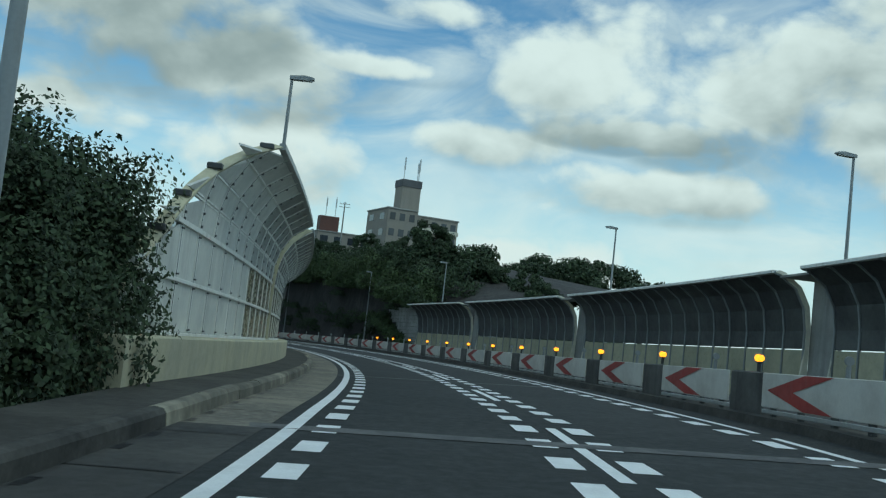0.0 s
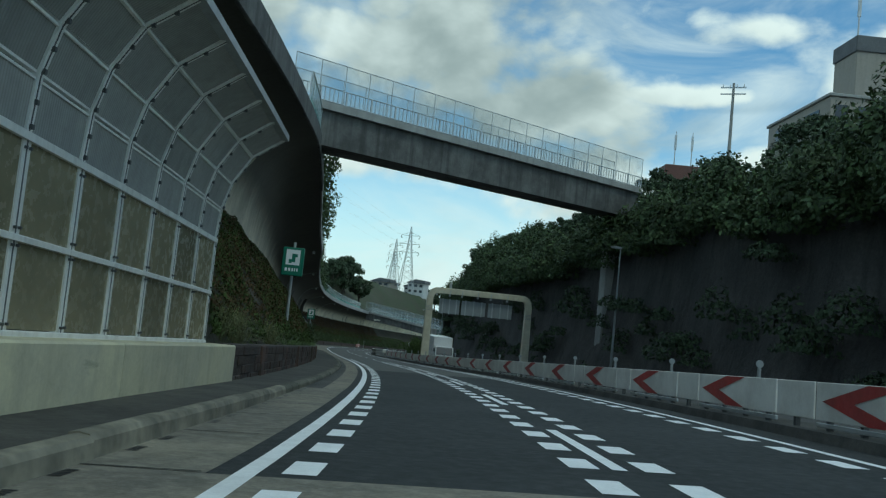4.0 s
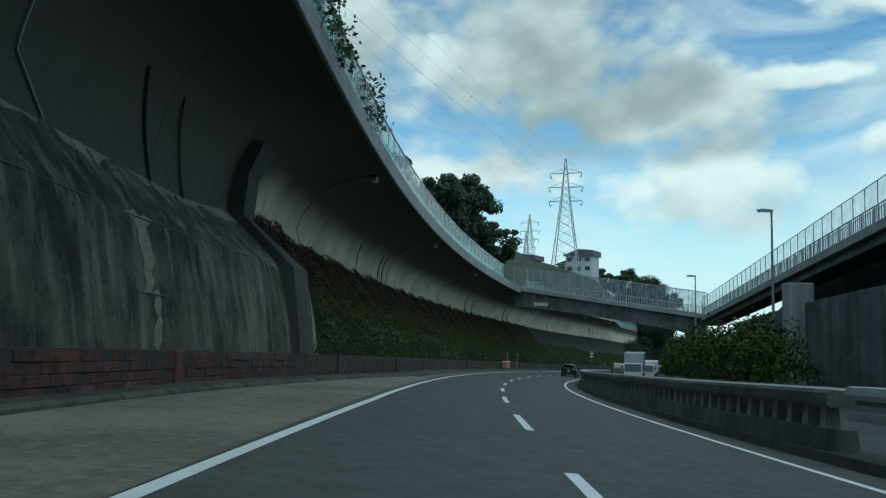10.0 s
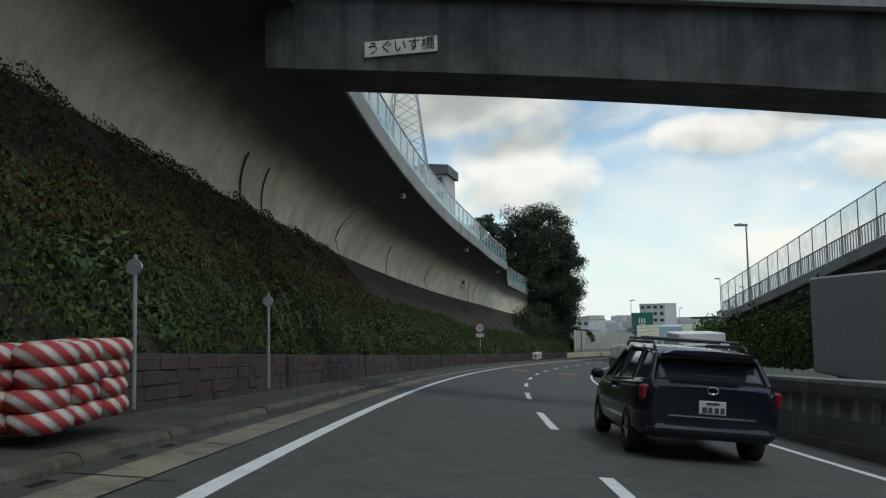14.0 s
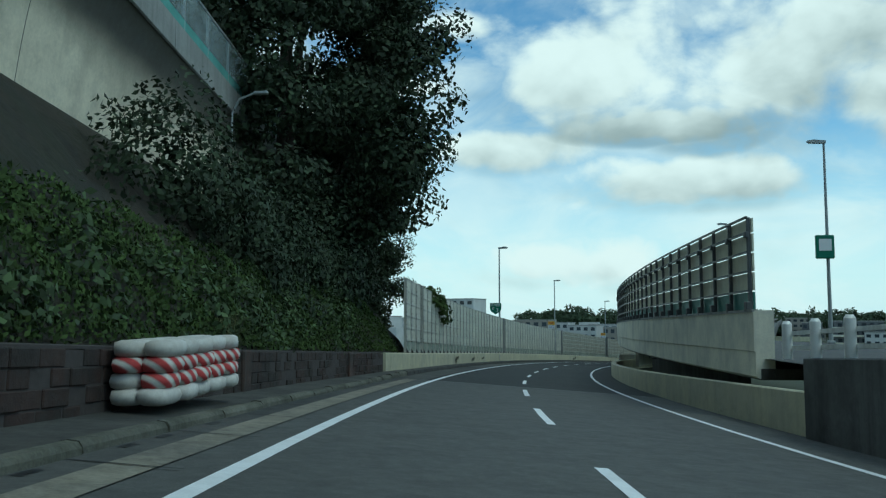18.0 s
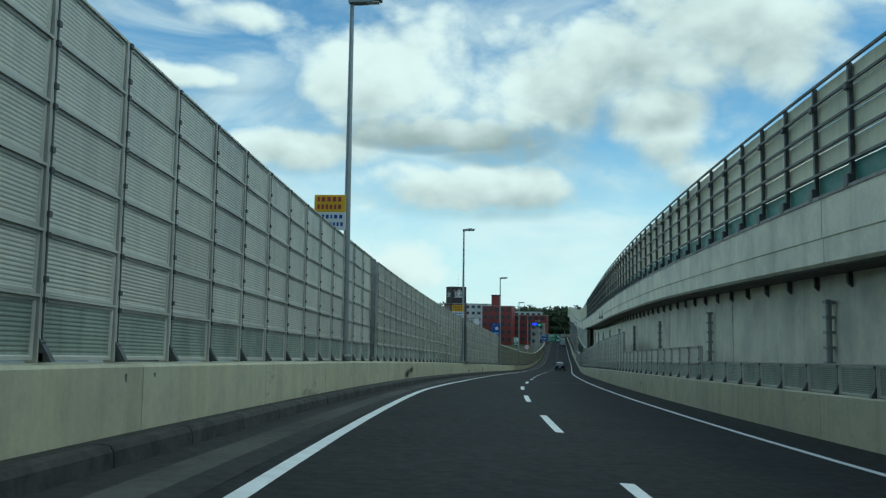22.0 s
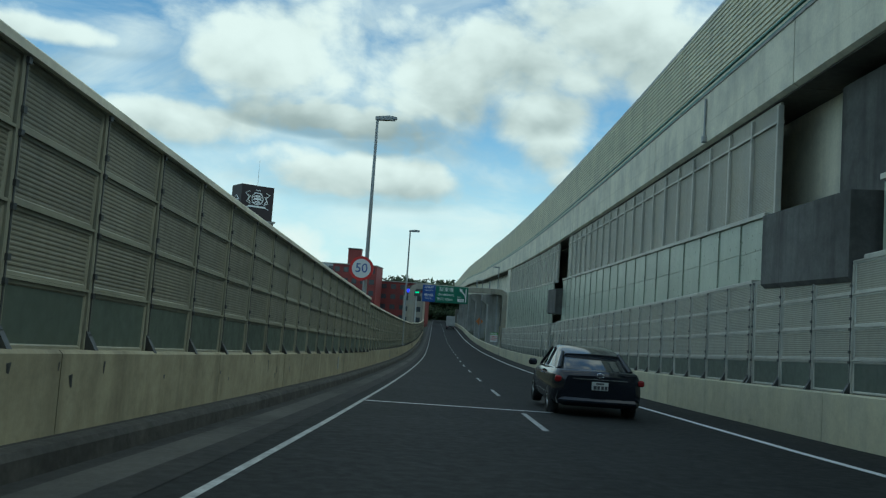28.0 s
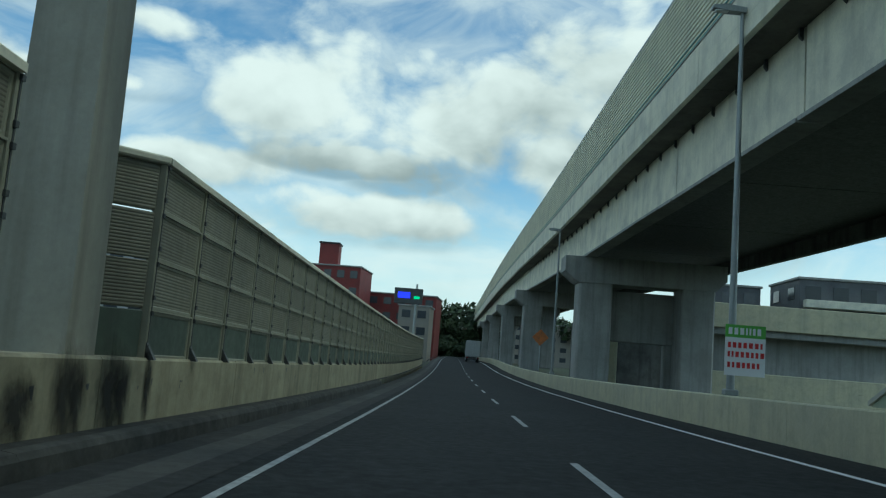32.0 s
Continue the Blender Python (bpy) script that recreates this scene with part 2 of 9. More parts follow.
# ---- mesh pieces ----
class Geo:
    def __init__(self):
        self.v, self.f, self.smooth = [], [], []

    def add(self, verts, faces, smooth=False):
        n = len(self.v)
        self.v += [tuple(p) for p in verts]
        self.f += [tuple(i + n for i in q) for q in faces]
        self.smooth += [smooth] * len(faces)
        return self

    def box(self, x, y, z, sx, sy, sz, bevel=0.0, m=None):
        """A block by its middle and sizes, its long edges chamfered."""
        hx, hy, hz, b = sx / 2, sy / 2, sz / 2, min(bevel, sx / 2.2, sy / 2.2, sz / 2.2)
        if b <= 0:
            vs = [(x + a * hx, y + c * hy, z + e * hz) for e in (-1, 1) for a, c in ((-1, -1), (1, -1), (1, 1), (-1, 1))]
            fs = [(3, 2, 1, 0), (4, 5, 6, 7), (0, 1, 5, 4), (1, 2, 6, 5), (2, 3, 7, 6), (3, 0, 4, 7)]
        else:
            vs, fs = [], []
            rings = [(hx - b, hy - b, -hz), (hx, hy, -hz + b), (hx, hy, hz - b), (hx - b, hy - b, hz)]
            for i, (rx, ry, rz) in enumerate(rings):
                k = b if i in (1, 2) else b * 0.5
                for a, c in ((-rx + k, -ry), (rx - k, -ry), (rx, -ry + k), (rx, ry - k), (rx - k, ry), (-rx + k, ry), (-rx, ry - k), (-rx, -ry + k)):
                    vs.append((x + a, y + c, z + rz))
            for i in range(3):
                fs += [(i * 8 + j, i * 8 + (j + 1) % 8, i * 8 + 8 + (j + 1) % 8, i * 8 + 8 + j) for j in range(8)]
            fs += [tuple(range(7, -1, -1)), tuple(range(24, 32))]
        if m is not None:
            vs = [m @ Vector(p) for p in vs]
        return self.add(vs, fs)

    def tube(self, p, q, r0, r1=None, n=8, caps=True):
        p, q = Vector(p), Vector(q)
        r1 = r0 if r1 is None else r1
        w = (q - p).normalized()
        a = w.orthogonal().normalized()
        b = w.cross(a)
        vs = [c + (a * math.cos(2 * math.pi * i / n) + b * math.sin(2 * math.pi * i / n)) * r for c, r in ((p, r0), (q, r1)) for i in range(n)]
        self.add(vs, [(i, (i + 1) % n, n + (i + 1) % n, n + i) for i in range(n)], n > 5)
        if caps:
            self.add(vs, [tuple(range(n - 1, -1, -1)), tuple(range(n, 2 * n))])
        return self

    def pipe(self, pts, r, n=8):
        pts = [Vector(p) for p in pts]
        vs, a = [], None
        for i, p in enumerate(pts):
            w = (pts[min(i + 1, len(pts) - 1)] - pts[max(i - 1, 0)]).normalized()
            a = (w.orthogonal() if a is None else a - w * a.dot(w)).normalized()
            b = w.cross(a)
            rr = r[i] if isinstance(r, (list, tuple)) else r
            vs += [p + (a * math.cos(2 * math.pi * j / n) + b * math.sin(2 * math.pi * j / n)) * rr for j in range(n)]
        fs = [(i * n + j, i * n + (j + 1) % n, i * n + n + (j + 1) % n, i * n + n + j) for i in range(len(pts) - 1) for j in range(n)]
        self.add(vs, fs, True)
        k = (len(pts) - 1) * n
        return self.add(vs, [tuple(range(n - 1, -1, -1)), tuple(range(k, k + n))])

    def prism(self, poly, y0, y1, m=None):
        """A section in x, z drawn out along y."""
        n = len(poly)
        vs = [(x, y, z) for y in (y0, y1) for x, z in poly]
        if m is not None:
            vs = [m @ Vector(p) for p in vs]
        return self.add(vs, [(i, n + i, n + (i + 1) % n, (i + 1) % n) for i in range(n)] + [tuple(range(n)), tuple(range(2 * n - 1, n - 1, -1))])

    def grid(self, pts, smooth=True):
        """Faces over an array of places, rows x columns x 3."""
        r, c = pts.shape[:2]
        return self.add(pts.reshape(-1, 3).tolist(), [(i * c + j, i * c + j + 1, i * c + c + j + 1, i * c + c + j) for i in range(r - 1) for j in range(c - 1)], smooth)

    def mesh(self, name, mat):
        me = bpy.data.meshes.new(name)
        me.from_pydata(self.v, [], self.f)
        me.polygons.foreach_set("use_smooth", self.smooth)
        if mat:
            me.materials.append(mat)
        me.update()
        return me


def joined(name, *pieces):
    """One mesh of several pieces, each with its own material: (geo, material), ..."""
    g, idx = Geo(), []
    for k, (q, _) in enumerate(pieces):
        n = len(g.v)
        g.v += q.v
        g.f += [tuple(i + n for i in f) for f in q.f]
        g.smooth += q.smooth
        idx += [k] * len(q.f)
    me = g.mesh(name, None)
    for _, mt in pieces:
        me.materials.append(mt)
    me.polygons.foreach_set("material_index", idx)
    return me


def thing(name, m, label="", category="", group="", kind=""):
    ob = new(name)
    ob.empty_display_size = 0.3
    ob.matrix_basis = m
    return tagged(ob, label, category, group, kind)


def part(name, geo, mat, parent=None, label="", m=None):
    me = geo if isinstance(geo, bpy.types.Mesh) else geo.mesh(name, mat)
    ob = new(name, me)
    ob.parent = parent
    if m is not None:
        ob.matrix_basis = m
    return tagged(ob, label)


def strip(section, s0, s1, step=4.0, closed=True, m=None, caps=True, wobble=0.0):
    """A section [(d, z), ...] drawn along the road from s0 to s1; a section may be a function of s. In m's space."""
    n = max(2, int(math.ceil((s1 - s0) / step)) + 1)
    ss = np.linspace(s0, s1, n)
    secs = [np.array(section(s) if callable(section) else section, float) for s in ss]
    if closed:
        secs = [np.vstack([q, q[:1]]) for q in secs]
    pts = np.stack([ats(s, q[:, 0], q[:, 1]) for s, q in zip(ss, secs)])
    if m is not None:
        inv = np.array(m.inverted())
        pts = pts @ inv[:3, :3].T + inv[:3, 3]
    g = Geo().grid(pts, False)
    if closed and caps:
        k = pts.shape[1] - 1
        g.add(pts[0, :k].tolist(), [tuple(range(k - 1, -1, -1))])
        g.add(pts[-1, :k].tolist(), [tuple(range(k))])
    return g


def block(d0, d1, z0, z1, b=0.0):
    """A section's four (or eight, chamfered) corners, clockwise seen along the road."""
    if b:
        return [(d0, z0), (d0, z1 - b), (d0 + b, z1), (d1 - b, z1), (d1, z1 - b), (d1, z0)]
    return [(d0, z0), (d0, z1), (d1, z1), (d1, z0)]


def fast_mesh(name, co, quads, mat):
    """A mesh from arrays: corners (n, 3) and faces (m, 4)."""
    me = bpy.data.meshes.new(name)
    me.vertices.add(len(co))
    me.vertices.foreach_set("co", np.asarray(co, np.float32).ravel())
    m = len(quads)
    me.loops.add(m * 4)
    me.loops.foreach_set("vertex_index", np.asarray(quads, np.int32).ravel())
    me.polygons.add(m)
    me.polygons.foreach_set("loop_start", np.arange(m, dtype=np.int32) * 4)
    me.update(calc_edges=True)
    me.materials.append(mat)
    return me


def leaf_cloud(name, pts, normals, size, mat, rng, droop=0.3, long=1.7):
    """Small bent leaves at pts that face roughly along normals."""
    n = len(pts)
    a = rng.normal(size=(n, 3))
    nn = normals + rng.normal(size=(n, 3)) * 0.55
    nn /= np.linalg.norm(nn, axis=1)[:, None] + 1e-9
    a -= nn * (a * nn).sum(1)[:, None]
    a[:, 2] -= droop
    a /= np.linalg.norm(a, axis=1)[:, None] + 1e-9
    b = np.cross(nn, a)
    sz = size * rng.uniform(0.6, 1.35, n)[:, None]
    l, w = a * sz * long * 0.5, b * sz * 0.5
    co = np.stack([pts - l, pts + w - nn * sz * 0.15, pts + l, pts - w - nn * sz * 0.15], 1).reshape(-1, 3)
    return fast_mesh(name, co, np.arange(n * 4).reshape(n, 4), mat)

# ---- materials ----
def material(name, color, rough=0.7, metal=0.0, grain=(30.0, 0.12), stain=None, streak=None, bump=None, vary=0.0, trans=0.0, spec=0.5, leaf=False, louvre=None, blotch=None):
    """A surface of one base colour with fine grain, larger stains (scale, colour, share), streaks that run down (scale, colour, share),
    relief (scale, strength), and a spread of tone from piece to piece."""
    mt = bpy.data.materials.new(name)
    mt.use_nodes = True
    nt = mt.node_tree
    lk = nt.links.new
    b = nt.nodes["Principled BSDF"]
    b.inputs["Roughness"].default_value = rough
    b.inputs["Metallic"].default_value = metal
    b.inputs["Specular IOR Level"].default_value = spec
    geo = nt.nodes.new("ShaderNodeNewGeometry")

    def noise_out(scale, detail=5.0, rough_=0.6, stretch=None):
        n = nt.nodes.new("ShaderNodeTexNoise")
        n.inputs["Scale"].default_value, n.inputs["Detail"].default_value, n.inputs["Roughness"].default_value = scale, detail, rough_
        if stretch:
            mp = nt.nodes.new("ShaderNodeMapping")
            mp.inputs["Scale"].default_value = stretch
            lk(geo.outputs["Position"], mp.inputs[0])
            lk(mp.outputs[0], n.inputs["Vector"])
        else:
            lk(geo.outputs["Position"], n.inputs["Vector"])
        return n.outputs[0]

    def ranged(v, a, c, lo, hi):
        n = nt.nodes.new("ShaderNodeMapRange")
        lk(v, n.inputs[0])
        for i, q in enumerate((a, c, lo, hi)):
            n.inputs[i + 1].default_value = q
        return n.outputs[0]

    def blend(kind, fac, a, c):
        n = nt.nodes.new("ShaderNodeMix")
        n.data_type, n.blend_type = "RGBA", kind
        for i, v in ((0, fac), (6, a), (7, c)):
            if isinstance(v, float):
                n.inputs[i].default_value = v
            elif isinstance(v, tuple):
                n.inputs[i].default_value = (*v, 1)
            else:
                lk(v, n.inputs[i])
        return n.outputs[2]

    col = color
    if stain:
        for q in (stain if isinstance(stain, list) else [stain]):
            col = blend("MIX", ranged(noise_out(q[0], 6.0, 0.65), 0.5 - 0.22 * q[2], 0.72 - 0.2 * q[2], 0.0, min(1.0, q[2] * 1.6)), col, q[1])
    if blotch:
        col = blend("MIX", ranged(noise_out(blotch[0], 7.0, 0.6, blotch[3]), blotch[2], blotch[2] + 0.07, 0.0, 0.85), col, blotch[1])
    if streak:
        col = blend("MIX", ranged(noise_out(streak[0], 5.0, 0.6, (1, 1, 0.06)), 0.48, 0.68, 0.0, streak[2]), col, streak[1])
    slots = None
    if louvre:
        tc = nt.nodes.new("ShaderNodeTexCoord")
        sp = nt.nodes.new("ShaderNodeVectorMath")
        sp.operation = "DOT_PRODUCT"
        lk(tc.outputs["Object"], sp.inputs[0])
        sp.inputs[1].default_value = louvre[3] if len(louvre) > 3 else (0, 0, 1)
        n = nt.nodes.new("ShaderNodeMath")
        n.operation = "PINGPONG"
        lk(sp.outputs["Value"], n.inputs[0])
        n.inputs[1].default_value = louvre[0] / 2
        slots = ranged(n.outputs[0], louvre[0] * 0.12, louvre[0] * 0.3, louvre[2], 0.0)
        col = blend("MIX", slots, col, louvre[1])
    if grain:
        v = ranged(noise_out(grain[0], 4.0, 0.7), 0.25, 0.75, 1 - grain[1], 1 + grain[1])
        n = nt.nodes.new("ShaderNodeVectorMath")
        n.operation = "SCALE"
        if isinstance(col, tuple):
            n.inputs[0].default_value = col
        else:
            lk(col, n.inputs[0])
        lk(v, n.inputs["Scale"])
        col = n.outputs[0]
    if vary:
        src = geo.outputs["Random Per Island"]
        if not leaf:
            src = nt.nodes.new("ShaderNodeObjectInfo").outputs["Random"]
        v = ranged(src, 0.0, 1.0, 1 - vary, 1 + vary)
        n = nt.nodes.new("ShaderNodeVectorMath")
        n.operation = "SCALE"
        if isinstance(col, tuple):
            n.inputs[0].default_value = col
        else:
            lk(col, n.inputs[0])
        lk(v, n.inputs["Scale"])
        col = n.outputs[0]
    if isinstance(col, tuple):
        b.inputs["Base Color"].default_value = (*col, 1)
    else:
        lk(col, b.inputs["Base Color"])
    if not leaf and rough > 0.15:
        lk(ranged(noise_out(7.0, 3.0), 0.3, 0.7, max(0.05, rough - 0.1), min(1.0, rough + 0.1)), b.inputs["Roughness"])
    if bump:
        n = nt.nodes.new("ShaderNodeBump")
        n.inputs["Strength"].default_value, n.inputs["Distance"].default_value = bump[1], bump[2] if len(bump) > 2 else 0.01
        lk(noise_out(bump[0], 6.0, 0.7), n.inputs["Height"])
        lk(n.outputs[0], b.inputs["Normal"])
    if slots is not None:
        n = nt.nodes.new("ShaderNodeBump")
        n.inputs["Strength"].default_value, n.inputs["Distance"].default_value, n.invert = 0.6, 0.012, True
        lk(slots, n.inputs["Height"])
        lk(n.outputs[0], b.inputs["Normal"])
    if trans:
        b.inputs["Transmission Weight"].default_value = trans
        b.inputs["IOR"].default_value = 1.2
    return mt


def glow(name, color, strength):
    mt = bpy.data.materials.new(name)
    mt.use_nodes = True
    b = mt.node_tree.nodes["Principled BSDF"]
    b.inputs["Base Color"].default_value = (*color, 1)
    b.inputs["Emission Color"].default_value = (*color, 1)
    b.inputs["Emission Strength"].default_value = strength
    return mt


def clear_glass(name, color, opacity, rough=0.08):
    """Thin sheet: part clear, part tinted and glossy."""
    mt = bpy.data.materials.new(name)
    mt.use_nodes = True
    nt = mt.node_tree
    b = nt.nodes["Principled BSDF"]
    b.inputs["Base Color"].default_value = (*color, 1)
    b.inputs["Roughness"].default_value = rough
    t = nt.nodes.new("ShaderNodeBsdfTransparent")
    t.inputs[0].default_value = (*[min(1, 0.55 + c * 0.6) for c in color], 1)
    m = nt.nodes.new("ShaderNodeMixShader")
    n = nt.nodes.new("ShaderNodeTexNoise")
    n.inputs["Scale"].default_value, n.inputs["Detail"].default_value = 1.3, 5
    g = nt.nodes.new("ShaderNodeNewGeometry")
    nt.links.new(g.outputs["Position"], n.inputs["Vector"])
    r = nt.nodes.new("ShaderNodeMapRange")
    nt.links.new(n.outputs[0], r.inputs[0])
    for i, q in enumerate((0.3, 0.7, opacity - 0.12, opacity + 0.12)):
        r.inputs[i + 1].default_value = q
    nt.links.new(r.outputs[0], m.inputs[0])
    nt.links.new(t.outputs[0], m.inputs[1])
    nt.links.new(b.outputs[0], m.inputs[2])
    nt.links.new(m.outputs[0], nt.nodes["Material Output"].inputs[0])
    return mt


ASPHALT = material("asphalt", (0.03, 0.033, 0.032), 0.82, grain=(60, 0.35), stain=[(0.35, (0.047, 0.05, 0.049), 0.5), (2.2, (0.032, 0.034, 0.034), 0.35)], bump=(140, 0.35, 0.004), spec=0.25)
ASPHALT_WORN = material("worn_asphalt", (0.102, 0.102, 0.094), 0.8, grain=(60, 0.35), stain=[(0.35, (0.108, 0.107, 0.098), 0.5), (2.2, (0.06, 0.06, 0.055), 0.35)], bump=(140, 0.35, 0.004), spec=0.3)
ASPHALT_MID = material("mid_asphalt", (0.032, 0.034, 0.0325), 0.82, grain=(60, 0.35), stain=[(0.35, (0.045, 0.047, 0.045), 0.5), (2.2, (0.025, 0.0265, 0.025), 0.35)], bump=(140, 0.35, 0.004), spec=0.25)
ASPHALT_DARK = material("dark_asphalt", (0.0185, 0.0198, 0.019), 0.84, grain=(60, 0.35), stain=[(0.35, (0.027, 0.0285, 0.027), 0.5), (2.2, (0.0145, 0.0155, 0.0148), 0.35)], bump=(140, 0.35, 0.004), spec=0.25)
ASPHALT_OLD = material("asphalt_old", (0.075, 0.073, 0.068), 0.85, grain=(50, 0.3), stain=(0.5, (0.05, 0.05, 0.05), 0.5), bump=(120, 0.35, 0.004))
LINE = material("line_paint", (0.86, 0.87, 0.86), 0.6, grain=(40, 0.1), stain=(3.0, (0.66, 0.67, 0.66), 0.35), bump=(90, 0.2, 0.003))
LINE_WORN = material("worn_line_paint", (0.52, 0.53, 0.52), 0.7, grain=(40, 0.25), stain=[(3.0, (0.3, 0.31, 0.3), 0.5), (9.0, (0.15, 0.15, 0.145), 0.35)], bump=(90, 0.2, 0.003))
ORANGE_PAINT = material("orange_paint", (0.62, 0.2, 0.05), 0.6, grain=(40, 0.15), stain=(3.0, (0.25, 0.12, 0.06), 0.4))
GUTTER = material("gutter_concrete", (0.27, 0.243, 0.178), 0.85, grain=(25, 0.25), stain=[(0.35, (0.13, 0.12, 0.098), 0.6), (1.8, (0.09, 0.083, 0.066), 0.35), (6.0, (0.3, 0.28, 0.22), 0.3)], bump=(60, 0.3, 0.006))
KERB = material("kerb_concrete", (0.36, 0.335, 0.25), 0.85, grain=(20, 0.2), stain=[(0.5, (0.13, 0.122, 0.095), 0.6), (2.5, (0.07, 0.066, 0.052), 0.4)], bump=(50, 0.3, 0.006), vary=0.2)
WALK = material("walkway", (0.042, 0.04, 0.034), 0.9, grain=(30, 0.3), stain=(1.0, (0.1, 0.095, 0.08), 0.4), bump=(60, 0.3, 0.006))
CREAM = material("cream_concrete", (0.57, 0.535, 0.36), 0.75, grain=(18, 0.08), stain=[(0.8, (0.45, 0.43, 0.32), 0.45), (2.6, (0.12, 0.11, 0.08), 0.12)], blotch=(0.45, (0.2, 0.19, 0.14), 0.66, (1, 1, 3.5)), streak=(2.4, (0.3, 0.28, 0.2), 0.35), bump=(30, 0.15, 0.005), vary=0.07)
CREAM_STAINED = material("stained_cream_concrete", (0.39, 0.352, 0.235), 0.75, grain=(18, 0.1), stain=[(0.8, (0.3, 0.27, 0.18), 0.5), (2.6, (0.09, 0.08, 0.06), 0.2)], streak=(2.0, (0.14, 0.125, 0.085), 0.55), bump=(30, 0.15, 0.005), vary=0.1)
BAG_STRIPE = material("striped_sandbag", (0.42, 0.05, 0.05), 0.8, grain=(20, 0.15), bump=(60, 0.3, 0.01), louvre=(0.42, (0.6, 0.58, 0.52), 1.0, (0.5, 0.9, 0.5)))
CONCRETE = material("concrete", (0.34, 0.34, 0.32), 0.8, grain=(16, 0.12), stain=(0.45, (0.24, 0.24, 0.22), 0.5), streak=(3.0, (0.14, 0.14, 0.13), 0.45), bump=(30, 0.2, 0.006), vary=0.06)
# stains and streaks over a base dark enough to carry shade under decks
CONCRETE_DARK = material("weathered_shaded_concrete", (0.15, 0.15, 0.14), 0.85, grain=(14, 0.2), stain=(0.5, (0.07, 0.07, 0.065), 0.6), streak=(2.0, (0.04, 0.04, 0.036), 0.7), bump=(25, 0.3, 0.01))
PARAPET = material("parapet_concrete", (0.79, 0.755, 0.6), 0.75, grain=(16, 0.08), stain=(0.7, (0.46, 0.455, 0.39), 0.4), streak=(1.8, (0.38, 0.36, 0.28), 0.3), bump=(25, 0.12, 0.005))
PANEL = material("perforated_panel", (0.65, 0.628, 0.51), 0.5, 0.1, grain=(8, 0.06), stain=(0.7, (0.5, 0.51, 0.46), 0.4), streak=(4.0, (0.38, 0.37, 0.31), 0.35), vary=0.08, louvre=(0.038, (0.27, 0.27, 0.225), 0.5))
PANEL_OLIVE = material("olive_perforated_panel", (0.25, 0.235, 0.17), 0.55, 0.1, grain=(8, 0.08), stain=(0.7, (0.18, 0.18, 0.14), 0.4), streak=(4.0, (0.14, 0.13, 0.1), 0.4), vary=0.1, louvre=(0.038, (0.09, 0.088, 0.066), 0.5))
PANEL_DULL = material("dull_perforated_panel", (0.385, 0.365, 0.28), 0.5, 0.1, grain=(8, 0.07), stain=(0.7, (0.33, 0.33, 0.285), 0.4), streak=(4.0, (0.25, 0.24, 0.19), 0.38), vary=0.09, louvre=(0.038, (0.17, 0.17, 0.135), 0.5))
PANEL_FRAME_OLIVE = material("olive_panel_frame", (0.31, 0.3, 0.225), 0.55, 0.1, grain=(8, 0.07), stain=(0.7, (0.21, 0.205, 0.16), 0.4), vary=0.07)
PANEL_GREEN_DARK = material("dark_green_panel", (0.11, 0.135, 0.105), 0.5, 0.1, grain=(8, 0.1), stain=(0.7, (0.075, 0.095, 0.075), 0.45), streak=(4.0, (0.06, 0.07, 0.055), 0.4), vary=0.1)
PANEL_GREEN = material("lower_green_panel", (0.36, 0.4, 0.32), 0.55, 0.1, grain=(8, 0.08), stain=(0.7, (0.15, 0.18, 0.15), 0.4), streak=(4.0, (0.1, 0.12, 0.1), 0.4), vary=0.08, louvre=(0.038, (0.08, 0.1, 0.08), 0.45))
PANEL_EDGE = material("panel_frame", (0.54, 0.53, 0.46), 0.5, 0.1, grain=(8, 0.06), stain=(0.7, (0.33, 0.33, 0.29), 0.4), vary=0.06)
# darker copy of the white panel, toned for shade under the arch
ARCH_PANEL = material("shaded_perforated_arch_panel", (0.36, 0.36, 0.325), 0.6, 0.1, grain=(8, 0.08), stain=(0.6, (0.26, 0.265, 0.25), 0.45), streak=(3.0, (0.2, 0.2, 0.18), 0.4), vary=0.14, louvre=(0.05, (0.2, 0.2, 0.18), 0.35, (0, 1, 0)))
# low colour stands for the poorly lit inside of the hood
HOOD_SHADED = material("shaded_hood_panel", (0.1, 0.105, 0.1), 0.6, 0.1, grain=(8, 0.1), stain=(0.5, (0.05, 0.05, 0.05), 0.6), vary=0.2)
RETAIN = material("stained_retaining_concrete", (0.345, 0.31, 0.222), 0.9, grain=(14, 0.2), stain=[(0.6, (0.22, 0.2, 0.145), 0.55), (3.5, (0.14, 0.13, 0.1), 0.25)], blotch=(0.3, (0.05, 0.047, 0.037), 0.6, (1, 1, 0.42)), streak=(2.2, (0.15, 0.138, 0.1), 0.5), bump=(25, 0.3, 0.01))
MOSS_BLACK = material("black_moss", (0.022, 0.021, 0.017), 0.95, grain=(10, 0.3), stain=[(1.6, (0.05, 0.047, 0.037), 0.5), (0.5, (0.16, 0.148, 0.11), 0.4)], streak=(1.7, (0.26, 0.238, 0.18), 0.75), bump=(18, 0.6, 0.02))
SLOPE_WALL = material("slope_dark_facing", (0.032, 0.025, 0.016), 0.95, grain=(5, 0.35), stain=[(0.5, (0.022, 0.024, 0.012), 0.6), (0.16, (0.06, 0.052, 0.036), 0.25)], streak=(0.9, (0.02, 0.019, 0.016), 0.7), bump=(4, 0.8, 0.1))
